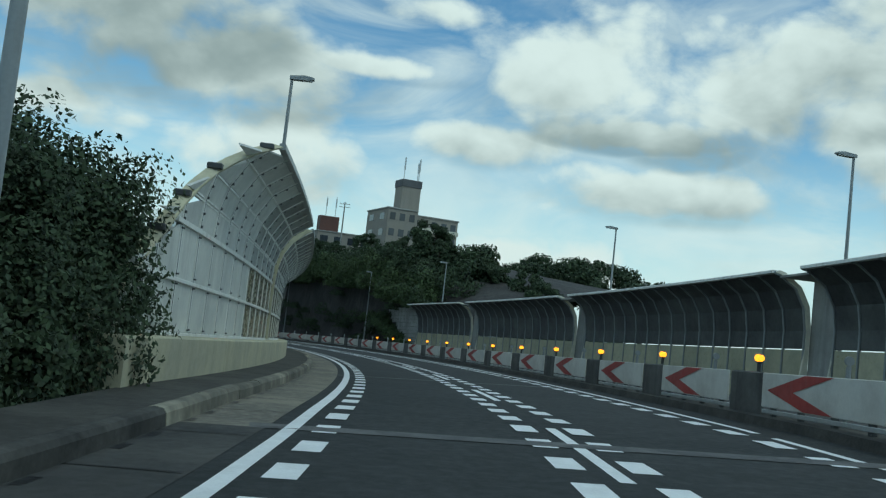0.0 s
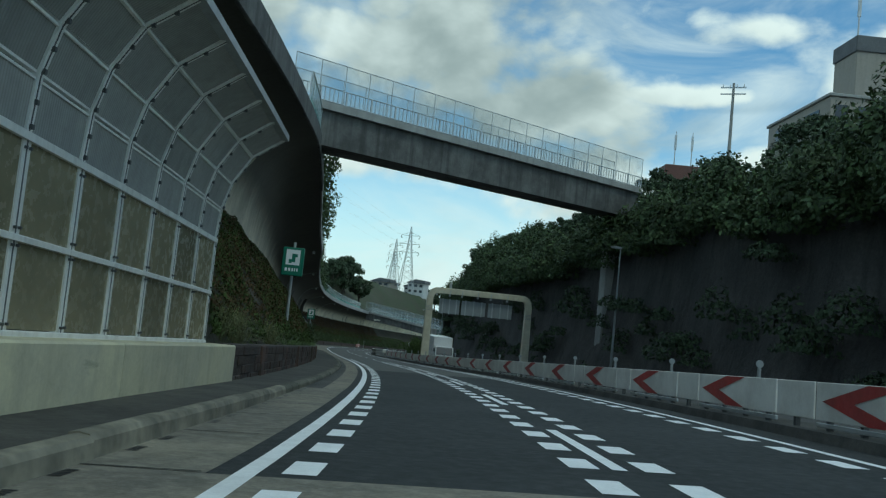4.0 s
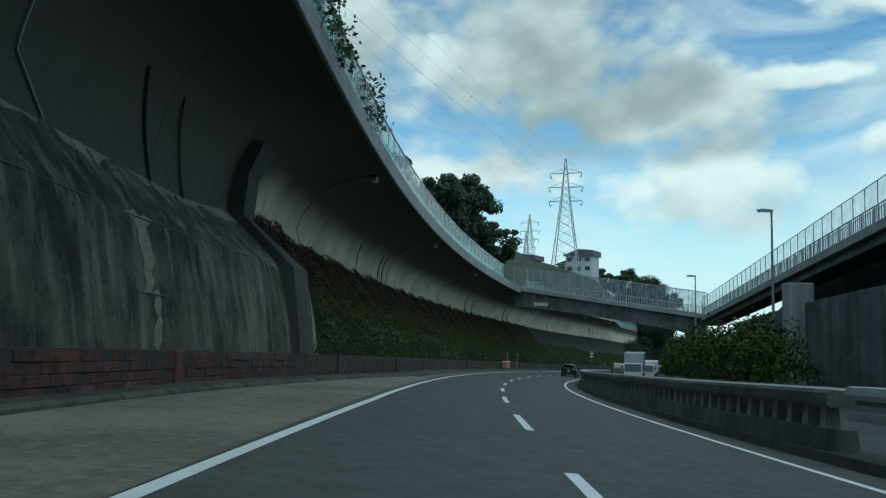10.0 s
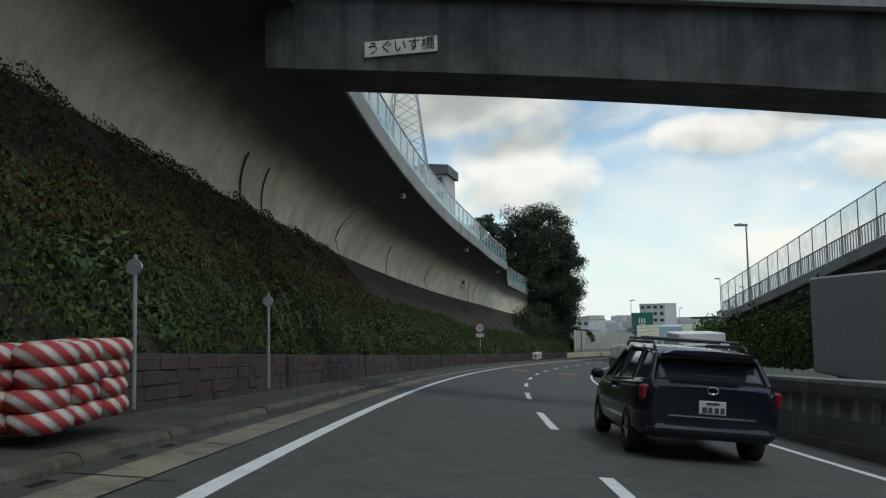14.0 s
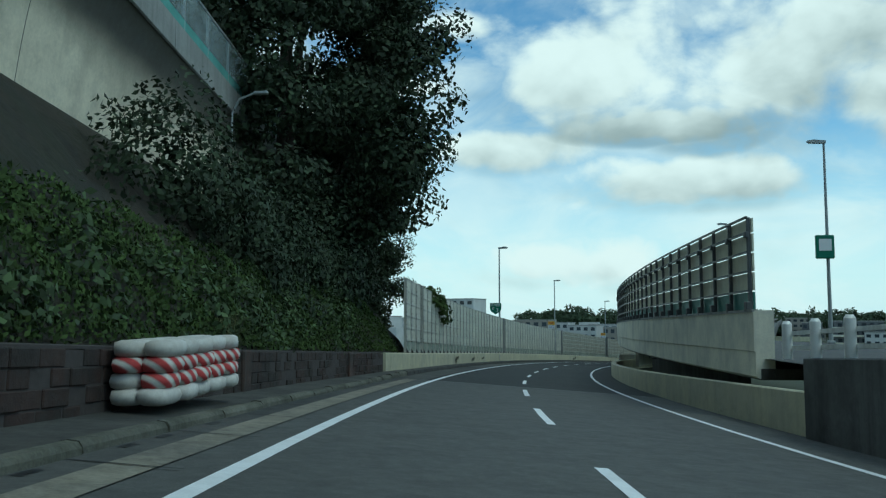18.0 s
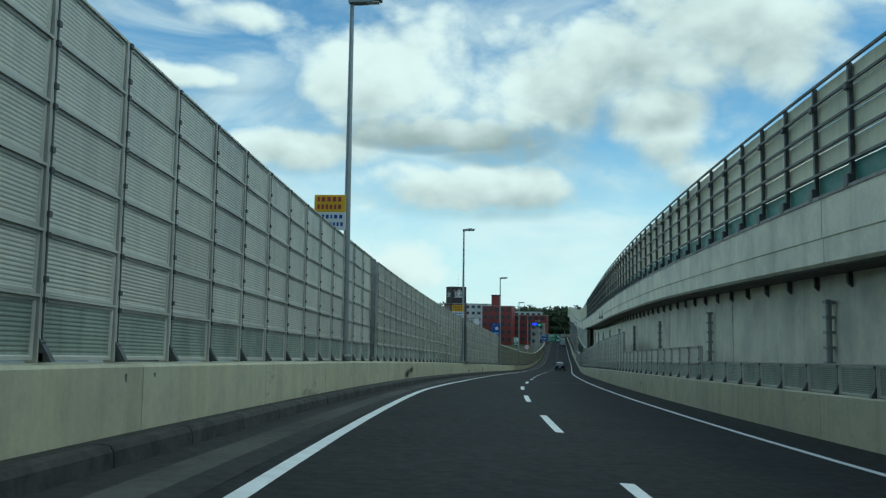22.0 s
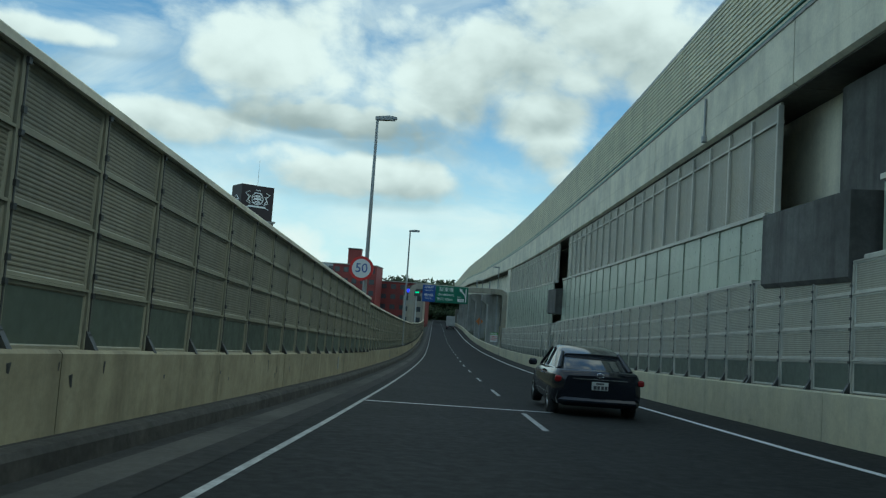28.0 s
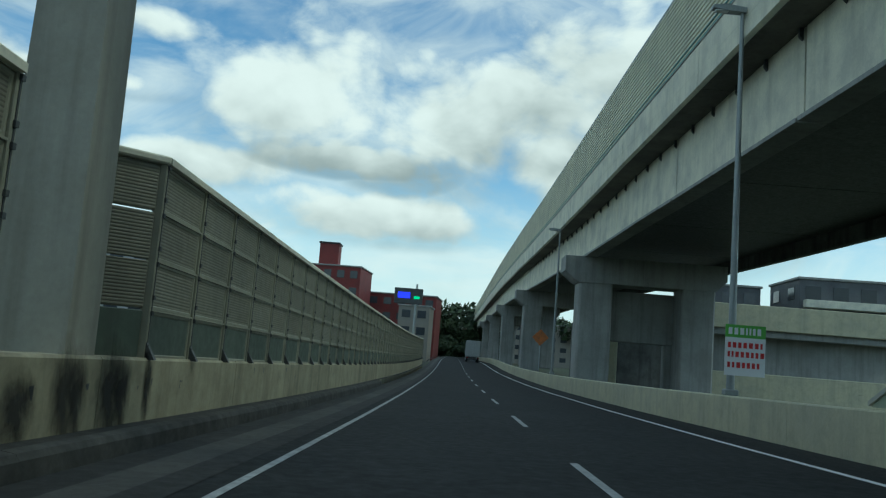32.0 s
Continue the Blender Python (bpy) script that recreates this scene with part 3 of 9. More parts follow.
BUTTRESS_DARK = material("near_black_concrete", (0.06, 0.058, 0.05), 0.85, grain=(12, 0.12), stain=(0.25, (0.05, 0.048, 0.043), 0.6), streak=(1.1, (0.1, 0.095, 0.08), 0.35), bump=(20, 0.15, 0.006))


def shade_toned(wall_color):
    """Cream concrete with the deck's shade painted in, ragged; its depth lies in the mesh's second coordinate."""
    mt = material("soffit_concrete", wall_color, 0.85, grain=(12, 0.1), stain=[(0.25, (0.55, 0.49, 0.37), 0.5), (1.3, (0.33, 0.3, 0.22), 0.22)], streak=(1.1, (0.42, 0.375, 0.28), 0.4), bump=(20, 0.15, 0.006))
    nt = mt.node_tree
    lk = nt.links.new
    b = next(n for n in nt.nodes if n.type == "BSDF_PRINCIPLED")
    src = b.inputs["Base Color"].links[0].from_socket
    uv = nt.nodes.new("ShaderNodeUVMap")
    uv.uv_map = "dark_tone"
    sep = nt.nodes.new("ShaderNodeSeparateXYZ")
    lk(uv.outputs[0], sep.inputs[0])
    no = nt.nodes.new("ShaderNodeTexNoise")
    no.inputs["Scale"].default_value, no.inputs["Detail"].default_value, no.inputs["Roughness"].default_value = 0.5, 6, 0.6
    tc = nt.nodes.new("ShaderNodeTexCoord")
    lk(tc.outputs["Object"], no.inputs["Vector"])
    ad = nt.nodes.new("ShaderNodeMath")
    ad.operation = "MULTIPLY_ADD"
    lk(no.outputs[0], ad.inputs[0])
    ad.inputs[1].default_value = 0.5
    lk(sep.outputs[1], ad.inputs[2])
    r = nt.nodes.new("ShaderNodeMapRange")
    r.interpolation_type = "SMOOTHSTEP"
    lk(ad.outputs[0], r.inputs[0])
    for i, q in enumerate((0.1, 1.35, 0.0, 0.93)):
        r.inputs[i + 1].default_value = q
    # a second, deeper step of the same painted shade
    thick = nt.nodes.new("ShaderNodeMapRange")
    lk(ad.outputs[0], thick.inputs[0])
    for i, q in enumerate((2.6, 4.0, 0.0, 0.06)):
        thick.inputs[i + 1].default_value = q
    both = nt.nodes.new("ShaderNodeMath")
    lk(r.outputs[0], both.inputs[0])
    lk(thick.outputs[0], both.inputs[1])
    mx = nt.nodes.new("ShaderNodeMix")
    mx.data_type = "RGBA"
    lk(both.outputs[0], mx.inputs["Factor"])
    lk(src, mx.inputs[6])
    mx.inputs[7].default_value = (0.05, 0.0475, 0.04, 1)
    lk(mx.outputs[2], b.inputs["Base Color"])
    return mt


SOFFIT = shade_toned((0.8, 0.72, 0.545))
# soffit concrete with the shade under a deck put into its colour
SOFFIT_SHADED = material("shaded_soffit_concrete", (0.155, 0.145, 0.12), 0.85, grain=(12, 0.1), stain=(0.25, (0.075, 0.071, 0.06), 0.6), streak=(1.1, (0.06, 0.056, 0.046), 0.5), bump=(20, 0.15, 0.006))
PANEL_WHITE = material("white_panel", (0.68, 0.68, 0.62), 0.5, 0.1, grain=(8, 0.05), stain=(0.6, (0.45, 0.46, 0.44), 0.4), streak=(3.0, (0.36, 0.36, 0.33), 0.35), vary=0.07)
STEEL = material("galvanised_steel", (0.5, 0.52, 0.52), 0.45, 0.6, grain=(30, 0.1), stain=(2.0, (0.36, 0.37, 0.36), 0.4))
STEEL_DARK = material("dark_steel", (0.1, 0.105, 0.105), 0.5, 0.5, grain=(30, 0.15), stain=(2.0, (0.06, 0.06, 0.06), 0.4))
DIRTY_STEEL = material("dirty_painted_steel", (0.37, 0.35, 0.285), 0.55, 0.1, grain=(14, 0.1), stain=(0.8, (0.3, 0.28, 0.22), 0.5), streak=(3.0, (0.17, 0.155, 0.12), 0.5), vary=0.05)
MAROON_BOARD = material("maroon_board", (0.016, 0.007, 0.008), 0.6, grain=(3, 0.1))
WHITE_STEEL = material("white_painted_steel", (0.8, 0.8, 0.75), 0.45, 0.1, grain=(20, 0.06), streak=(5.0, (0.4, 0.38, 0.33), 0.4), vary=0.05)
CREAM_STEEL = material("cream_painted_steel", (0.66, 0.62, 0.47), 0.5, 0.1, grain=(20, 0.06), stain=[(0.8, (0.5, 0.46, 0.33), 0.45), (3.0, (0.3, 0.2, 0.1), 0.12)], streak=(2.2, (0.42, 0.37, 0.25), 0.3), vary=0.05)
GREY_STEEL = material("grey_painted_steel", (0.3, 0.32, 0.32), 0.45, 0.3, grain=(20, 0.08), streak=(5.0, (0.2, 0.2, 0.19), 0.4))
BLACK = material("black_rubber", (0.02, 0.02, 0.02), 0.7, grain=(30, 0.2))
GLASS_CLOUDY = material("cloudy_pane", (0.27, 0.24, 0.15), 0.25, grain=(9, 0.06), stain=(0.45, (0.15, 0.14, 0.09), 0.45), vary=0.25)
GLASS_TEAL = clear_glass("teal_pane", (0.3, 0.62, 0.56), 0.62)
GLASS_CLEAR = clear_glass("clear_pane", (0.55, 0.62, 0.62), 0.32)
MESH_FENCE = clear_glass("fence_mesh", (0.5, 0.54, 0.55), 0.2, 0.6)
BRICK = material("red_brick", (0.17, 0.07, 0.05), 0.85, grain=(14, 0.2), stain=(1.5, (0.055, 0.035, 0.03), 0.6), bump=(25, 0.5, 0.02), vary=0.35)
BRICK_DARK = material("dark_brown_brick", (0.085, 0.045, 0.034), 0.85, grain=(14, 0.2), stain=[(1.5, (0.035, 0.027, 0.022), 0.6), (0.4, (0.05, 0.045, 0.035), 0.4)], bump=(22, 0.7, 0.03), vary=0.35)
GUTTER_DARK = material("dark_gutter", (0.055, 0.053, 0.047), 0.85, grain=(25, 0.22), stain=[(0.6, (0.03, 0.03, 0.028), 0.6), (0.25, (0.1, 0.096, 0.085), 0.45)], bump=(60, 0.3, 0.006))
GUTTER_BLACK = material("near_black_gutter", (0.017, 0.017, 0.0155), 0.85, grain=(25, 0.25), stain=[(0.6, (0.03, 0.029, 0.025), 0.5), (3.0, (0.05, 0.047, 0.04), 0.15)], bump=(60, 0.3, 0.006))
WALK_DARK = material("dark_walkway", (0.024, 0.023, 0.02), 0.9, grain=(30, 0.3), stain=(1.0, (0.045, 0.042, 0.036), 0.4), bump=(60, 0.3, 0.006))
KERB_MOSS = material("mossy_kerb", (0.125, 0.12, 0.09), 0.9, grain=(24, 0.35), stain=[(1.0, (0.04, 0.042, 0.026), 0.6), (4.0, (0.24, 0.23, 0.19), 0.25)], bump=(30, 0.6, 0.015), vary=0.12)
KERB_DARK = material("dark_kerb", (0.055, 0.053, 0.046), 0.85, grain=(20, 0.25), stain=[(1.2, (0.025, 0.024, 0.021), 0.6), (3.0, (0.13, 0.125, 0.11), 0.2)], bump=(50, 0.3, 0.006), vary=0.15)
MORTAR = material("mortar", (0.06, 0.05, 0.045), 0.9, grain=(20, 0.2), bump=(40, 0.4, 0.01))
EARTH = material("earth", (0.05, 0.042, 0.03), 0.95, grain=(6, 0.35), stain=(0.7, (0.03, 0.032, 0.018), 0.6), bump=(3, 0.8, 0.12))
ROCK = material("dark_rock", (0.045, 0.043, 0.04), 0.9, grain=(5, 0.3), stain=(0.35, (0.1, 0.095, 0.085), 0.35), streak=(1.4, (0.02, 0.02, 0.018), 0.6), bump=(2, 0.8, 0.15))
IVY = material("ivy_leaf", (0.05, 0.075, 0.02), 0.85, grain=(0.6, 0.4), vary=0.5, leaf=True, spec=0.2)
IVY_BROWN = material("dry_ivy_leaf", (0.075, 0.05, 0.024), 0.9, grain=(0.6, 0.4), vary=0.45, leaf=True, spec=0.15)
LEAF = material("tree_leaf", (0.052, 0.08, 0.026), 0.75, grain=(0.5, 0.35), vary=0.45, leaf=True)
LEAF_DEEP = material("deep_tree_leaf", (0.027, 0.042, 0.016), 0.8, grain=(0.5, 0.35), vary=0.45, leaf=True)
LEAF_DARK = material("dark_tree_leaf", (0.038, 0.06, 0.024), 0.75, grain=(0.5, 0.35), vary=0.4, leaf=True)
GRASS_GREEN = material("green_grass_blade", (0.085, 0.13, 0.035), 0.7, grain=(0.8, 0.3), vary=0.4, leaf=True)
GRASS = material("grass_blade", (0.16, 0.17, 0.07), 0.7, grain=(0.8, 0.3), vary=0.4, leaf=True)
BARK = material("bark", (0.07, 0.055, 0.04), 0.9, grain=(12, 0.3), bump=(20, 0.6, 0.02))
RED_PAINT = material("red_sheet", (0.36, 0.045, 0.04), 0.5, grain=(20, 0.1), stain=(1.5, (0.2, 0.04, 0.035), 0.4), vary=0.1)
WHITE_SHEET = material("white_sheet", (0.68, 0.67, 0.61), 0.5, grain=(20, 0.06), stain=(1.2, (0.48, 0.46, 0.41), 0.4), vary=0.08)
SIGN_GREEN = material("green_sign", (0.01, 0.14, 0.08), 0.4, grain=(20, 0.06))
SIGN_BLUE = material("blue_sign", (0.015, 0.07, 0.28), 0.4, grain=(20, 0.06))
SIGN_WHITE = material("sign_white", (0.72, 0.73, 0.72), 0.45, grain=(20, 0.04))
SIGN_YELLOW = material("yellow_plate", (0.7, 0.42, 0.02), 0.5, grain=(20, 0.06), vary=0.05)
SIGN_RED = material("sign_red", (0.5, 0.02, 0.02), 0.4, grain=(20, 0.06))
HILL = material("hill_ground", (0.04, 0.055, 0.02), 0.95, grain=(2, 0.4), stain=(0.1, (0.055, 0.05, 0.03), 0.5))
JOINT = material("joint_rubber", (0.13, 0.13, 0.125), 0.8, grain=(20, 0.3), stain=(2.0, (0.05, 0.05, 0.05), 0.5))
WHITE_BAG = material("white_sandbag", (0.6, 0.58, 0.53), 0.8, grain=(20, 0.12), stain=(3.0, (0.4, 0.36, 0.3), 0.35), bump=(60, 0.3, 0.01))
NOTICE_GREEN = material("notice_green", (0.12, 0.38, 0.05), 0.5, grain=(20, 0.06))
BLUE_LED = glow("blue_light", (0.02, 0.03, 0.9), 1.6)
GREEN_LED = glow("green_light", (0.05, 0.6, 0.25), 1.0)

# ---- ground, road, kerbs ----
def sheet(name, section, s0, s1, mat, step=4.0, label="", category=""):
    g = strip(section, s0, s1, step, closed=False)
    ob = new(name, g.mesh(name, mat))
    return tagged(ob, label, category, kind="structure")


def build_ground():
    ss = np.concatenate([np.arange(S_MIN, 1000, 12.0), np.arange(1000, 1300, 60.0)])
    dd = [-900, -500, -300, -180, -110, -60, -30, -14, -9, 6, 16, 25, 40, 70, 120, 200, 320, 520, 900]
    pts = np.zeros((len(ss), len(dd), 3))
    for i, s in enumerate(ss):
        h = 0
        for j, d in enumerate(dd):
            pts[i, j] = ats(s, np.clip(d, -130, 130), 0)
            extra = d - np.clip(d, -130, 130)
            a = head(s)
            pts[i, j, 0] += extra * math.cos(0.1)
            pts[i, j, 1] += extra * math.sin(0.1)
            pts[i, j, 2] = base_z(s) - 0.7 - (0.012 * max(0, abs(d) - 30))
    g = Geo().grid(pts)
    tagged(new("ground", g.mesh("ground", HILL)), "dark green and brown ground round the motorway", "ground", kind="structure")


build_ground()
for _a, _b, _m, _l in ((S_MIN, 128, ASPHALT, "dark grey asphalt two-lane motorway carriageway"), (128, 426.6, ASPHALT_WORN, "worn brownish grey asphalt carriageway in the cutting"), (426.6, 486, ASPHALT_MID, "dark grey asphalt carriageway beside tall noise panels"), (486, 1100, ASPHALT_DARK, "fresh dark asphalt carriageway beside the viaduct")):
    sheet("road", [(-4.75, -0.02), (-3.6, 0.0), (0, 0.0), (3.6, 0.0), (5.2, -0.01)], _a, _b, _m, 4.0, _l, "road")
sheet("opposite_road", [(5.2, -0.02), (9, -0.02), (13.5, -0.02), (16.8, -0.03)], S_MIN, 400, ASPHALT_OLD, 4.0,
      "grey asphalt carriageway of the opposite direction", "road")


def kerb_d(s):
    """The kerb's line on the near side, which swings out round the lay-by."""
    return float(np.interp(s, [0, 104, 130, 192, 206, 236, 262, 300, 420, 440, 545, 580, 660, 720], [-4.7, -4.7, -4.45, -4.45, -7.2, -7.2, -4.7, -4.6, -4.75, -4.8, -4.75, -4.5, -4.7, -4.8]))


def kerb_z(s):
    """The kerb's height: low along the cutting."""
    return float(np.interp(s, [100, 110, 422, 430], [0.2, 0.11, 0.11, 0.2]))


def wall_d(s):
    """The face of the low wall beyond the walkway."""
    return float(np.interp(s, [0, 60, 100, 112, 190, 206, 240, 265, 420, 432, 545, 580, 615, 655, 720], [-5.85, -5.85, -5.85, -6.0, -5.9, -8.2, -8.2, -5.95, -5.75, -5.1, -5.05, -4.75, -4.8, -5.1, -5.15]))


# dark strip laid where the kerb's shadow falls on the gutter
sheet("gutter_channel", lambda s: [(kerb_d(s) - 0.02, 0.012), (-4.18, 0.008)], 108, 192, GUTTER_DARK, 3.0, "dark gutter channel along the kerb, damp and toned for its shadow", "gutter")
sheet("shoulder", [(-4.18, 0.009), (-3.66, 0.007)], 108, 192, GUTTER, 3.0, "pale beige concrete strip beside the lane", "shoulder")
sheet("gutter_channel", lambda s: [(kerb_d(s) - 0.02, 0.012), (-4.36, 0.008)], 262, 426, GUTTER_DARK, 3.0, "dark gutter channel along the kerb, damp and toned for its shadow", "gutter")
sheet("shoulder", lambda s: [(-4.36, 0.009), (-3.95, 0.007)], 262, 426, GUTTER, 3.0, "pale beige concrete strip beside the lane", "shoulder")
for _a, _b, _m, _l in ((S_MIN, 9.5, GUTTER_DARK, "dark stained gutter strip beside the lane"), (9.5, 108, GUTTER, "brownish concrete gutter strip beside the lane"), (192, 262, GUTTER, "wide brownish concrete lay-by apron beside the lane"), (426, 486, GUTTER_DARK, "dark stained gutter strip beside the lane")):
    sheet("shoulder", lambda s: [(kerb_d(s) - 0.02, 0.012), (-4.0, 0.008), (-3.68, 0.004)], _a, _b, _m, 3.0, _l, "shoulder")
sheet("shoulder", lambda s: [(kerb_d(s) - 0.02, 0.012), (-4.38, 0.01)], 486, 1000, GUTTER_BLACK, 3.0, "near-black gutter along the kerb", "gutter")
sheet("shoulder", lambda s: [(-4.38, 0.01), (-4.0, 0.008)], 486, 1000, GUTTER_DARK, 3.0, "worn brown-grey strip beside the gutter", "shoulder")
sheet("shoulder", lambda s: [(-4.0, 0.008), (-3.68, 0.004)], 486, 1000, GUTTER_BLACK, 3.0, "dark asphalt seam beside the edge line", "shoulder")
for _a, _b, _m in ((S_MIN, 486, WALK), (486, 1000, WALK_DARK)):
    sheet("walkway", lambda s: [(wall_d(s) - 0.05, kerb_z(s)), (kerb_d(s) - 0.16, kerb_z(s) - 0.01)], _a, _b, _m, 3.0, "dark narrow walkway between kerb and wall", "walkway")


def build_kerbs():
    kerb = thing("kerb", post(0, -4.7), "worn concrete kerb stones along the carriageway", "kerb", kind="structure")
    inv = kerb.matrix_basis.inverted()
    shapes = {}
    n = 0
    rest = Geo()
    for s in np.arange(-6, 740, 2.0):
        g = Geo().prism([(-0.17, -0.1), (-0.17, 0.2), (-0.1, 0.215), (0.0, 0.2), (0.035, 0.15), (0.06, -0.1)], -0.99, 0.99)
        mt = KERB if s < 105 else KERB_MOSS
        if mt.name not in shapes:
            shapes[mt.name] = g.mesh("kerb_stone", mt)
        d0, d1 = kerb_d(s - 1), kerb_d(s + 1)
        m = post(s, (d0 + d1) / 2) @ Matrix.Rotation(-math.atan2(d1 - d0, 2), 4, "Z") @ Matrix.Rotation(math.asin((surf(s + 1, d1) - surf(s - 1, d0)) / 2), 4, "X")
        if s > 428 or s < 9:
            rest.prism([(-0.17, -0.1), (-0.17, 0.2), (-0.1, 0.215), (0.0, 0.2), (0.035, 0.15), (0.06, -0.1)], -1.004, 1.004, m=inv @ m)
            continue
        part("kerb_stone", shapes[mt.name], None, kerb, m=inv @ m @ Matrix.Translation((0, 0, kerb_z(s) - 0.2)) @ pose(random.uniform(-0.01, 0.01), 0, random.uniform(-0.012, 0.012), 0, random.uniform(-1, 1), 0))
        n += 1
    tagged(part("kerb_rest", rest, KERB_DARK, kerb), kind="stuff")


build_kerbs()


def gutter_details(s0, s1):
    """Slab joints across the gutter, a dark slot at the kerb's foot and slotted grates."""
    rr = random.Random(int(s0) + 3)
    g, k = Geo(), Geo()
    s = s0
    while s < s1:
        a, b = kerb_d(s) + 0.05, -3.72
        y = rr.uniform(-0.05, 0.05)
        g.add([tuple(at(s + q, d, 0.016)) for q, d in ((0, a), (0.035, a), (0.035 + y, b), (y, b))], [(0, 1, 2, 3)])
        for c in np.arange(s + 0.9, s + 2.0, 0.9):
            for e in range(5):
                q = c + e * 0.07
                d = kerb_d(q) + 0.13
                k.add([tuple(at(q + u, d + w, 0.017)) for u, w in ((0, -0.05), (0.035, -0.05), (0.035, 0.05), (0, 0.05))], [(0, 1, 2, 3)])
        s += rr.uniform(2.3, 2.8)
    tagged(new("gutter_joints", g.mesh("gutter_joints", GUTTER_BLACK)), "dark joints between the gutter slabs", "joint", kind="stuff")
    tagged(new("drain_grates", k.mesh("drain_grates", BLACK)), "rows of small drain slots beside the kerb", "drain", kind="stuff")


gutter_details(-4, 200)
gutter_details(264, 424)


def edge_d(s):
    """The near edge line, moved sideways in places to fit the camera's view."""
    return float(np.interp(s, [200, 222, 240, 490, 512, 530, 600, 620, 690, 720], [-3.39, -3.62, -3.39, -3.39, -3.72, -3.39, -3.39, -3.36, -3.36, -3.44]))


def line_half(s):
    """Half the edge line's width: it narrows on the last stretch."""
    return float(np.interp(s, [0, 590, 620], [0.085, 0.085, 0.042]))


def marking(name, quads, mat, label):
    """Painted marks, each a stretch (s0, s1, d0, d1), 4 mm proud of the road."""
    g = Geo()
    for s0, s1, d0, d1 in quads:
        n = max(2, int((s1 - s0) / 4) + 2)
        pts = np.stack([ats(s, np.array([d0, d1]), 0.006) for s in np.linspace(s0, s1, n)])
        g.grid(pts, False)
    return tagged(new(name, g.mesh(name, mat)), label, "road marking", kind="structure")


for _a, _b, _m, _l in ((S_MIN, 612, LINE, "solid white edge line on the near side"), (612, 1090, LINE_WORN, "thin worn edge line beside the dark gutter")):
    tagged(new("edge_line", strip(lambda s: [(edge_d(s) - line_half(s), 0.006), (edge_d(s) + line_half(s), 0.006)], _a, _b, 3.0, closed=False).mesh("edge_line", _m)), _l, "road marking", kind="structure")
marking("edge_line", [(S_MIN, 1090, 3.42, 3.57)], LINE, "solid white edge line beside the median")
DASH_NO, DASH_END = [-16, 0, 6, 16, 22, 31, 36, 40, 49, 51, 53, 85], [11.5, 169.9, 229.6, 326.4, 385.6, 472.6, 521.5, 562.3, 651.7, 672.5, 693.4, 1011]
DOTTED_END = 159.0


def lane_shift(s):
    """How far the lane line is moved off the road's axis to fit the camera's view."""
    return float(np.interp(s, [40, 75, 120, 228, 260, 490, 520, 540, 630, 668, 730], [0, -0.12, 0, -0.08, 0, 0, -0.28, 0, 0, -0.24, -0.2]))


for _k in range(-19, 85):
    _s = float(np.interp(_k, DASH_NO, DASH_END)) if _k >= -16 else 11.5 + (_k + 16) * 9.9
    _c, _h = lane_shift(_s) - 0.07, 0.075 if _s < 600 else 0.052
    marking("lane_dash", [(_s - (4.2 if _s < 600 else 3.6), _s, _c - _h, _c + _h)], LINE if _s < 612 else LINE_WORN, "white lane dash on the asphalt")
_dots = []
for _s in np.arange(-19.1, DOTTED_END, 1.5):
    _dots += [(_s, _s + 0.75, a, b) for a, b in ((-3.14, -2.86), (-0.62, -0.32), (0.12, 0.42), (2.85, 3.15))]
_m = marking("slowing_mark", _dots, LINE, "rows of short white slowing marks beside the lines")
_m["kind"] = "stuff"

# ---- near side, first stretch: white barrier that arches over the walkway ----
ARCH = [(-6.42, 2.95), (-6.38, 3.55), (-6.22, 4.12), (-5.86, 4.7), (-5.25, 5.12)]
A_BAYS = [(10.8, 30.0), (31.7, 56.3), (58.0, 83.4), (85.7, 105.0)]


def wall_blocks(name, s0, s1, d_face, thick, z1, mat, label, joint=6.0, group=""):
    """A low concrete wall, cast in lengths with open joints."""
    w = thing(name, post(s0, d_face if not callable(d_face) else d_face(s0)), label, "wall", group, "structure")
    n = max(1, round((s1 - s0) / joint))
    for i in range(n):
        a, b = s0 + (s1 - s0) * i / n + 0.008, s0 + (s1 - s0) * (i + 1) / n - 0.008
        sec = (lambda s: [(q[0] + (d_face(s) if callable(d_face) else d_face), q[1]) for q in block(-thick, 0.0, -0.35, z1, 0.03)])
        part("wall_block", strip(sec, a, b, 2.0, m=w.matrix_basis), mat, w)
    return w


def pane_bolts(g, x, z):
    for dx in (-0.05, 0.05):
        g.box(0.035, x + dx, z, 0.02, 0.035, 0.035)


def arch_at(z):
    """Where the arch stands at a height."""
    zz, dd = [0.0] + [q[1] for q in ARCH], [-6.42] + [q[0] for q in ARCH]
    return float(np.interp(z, zz, dd))


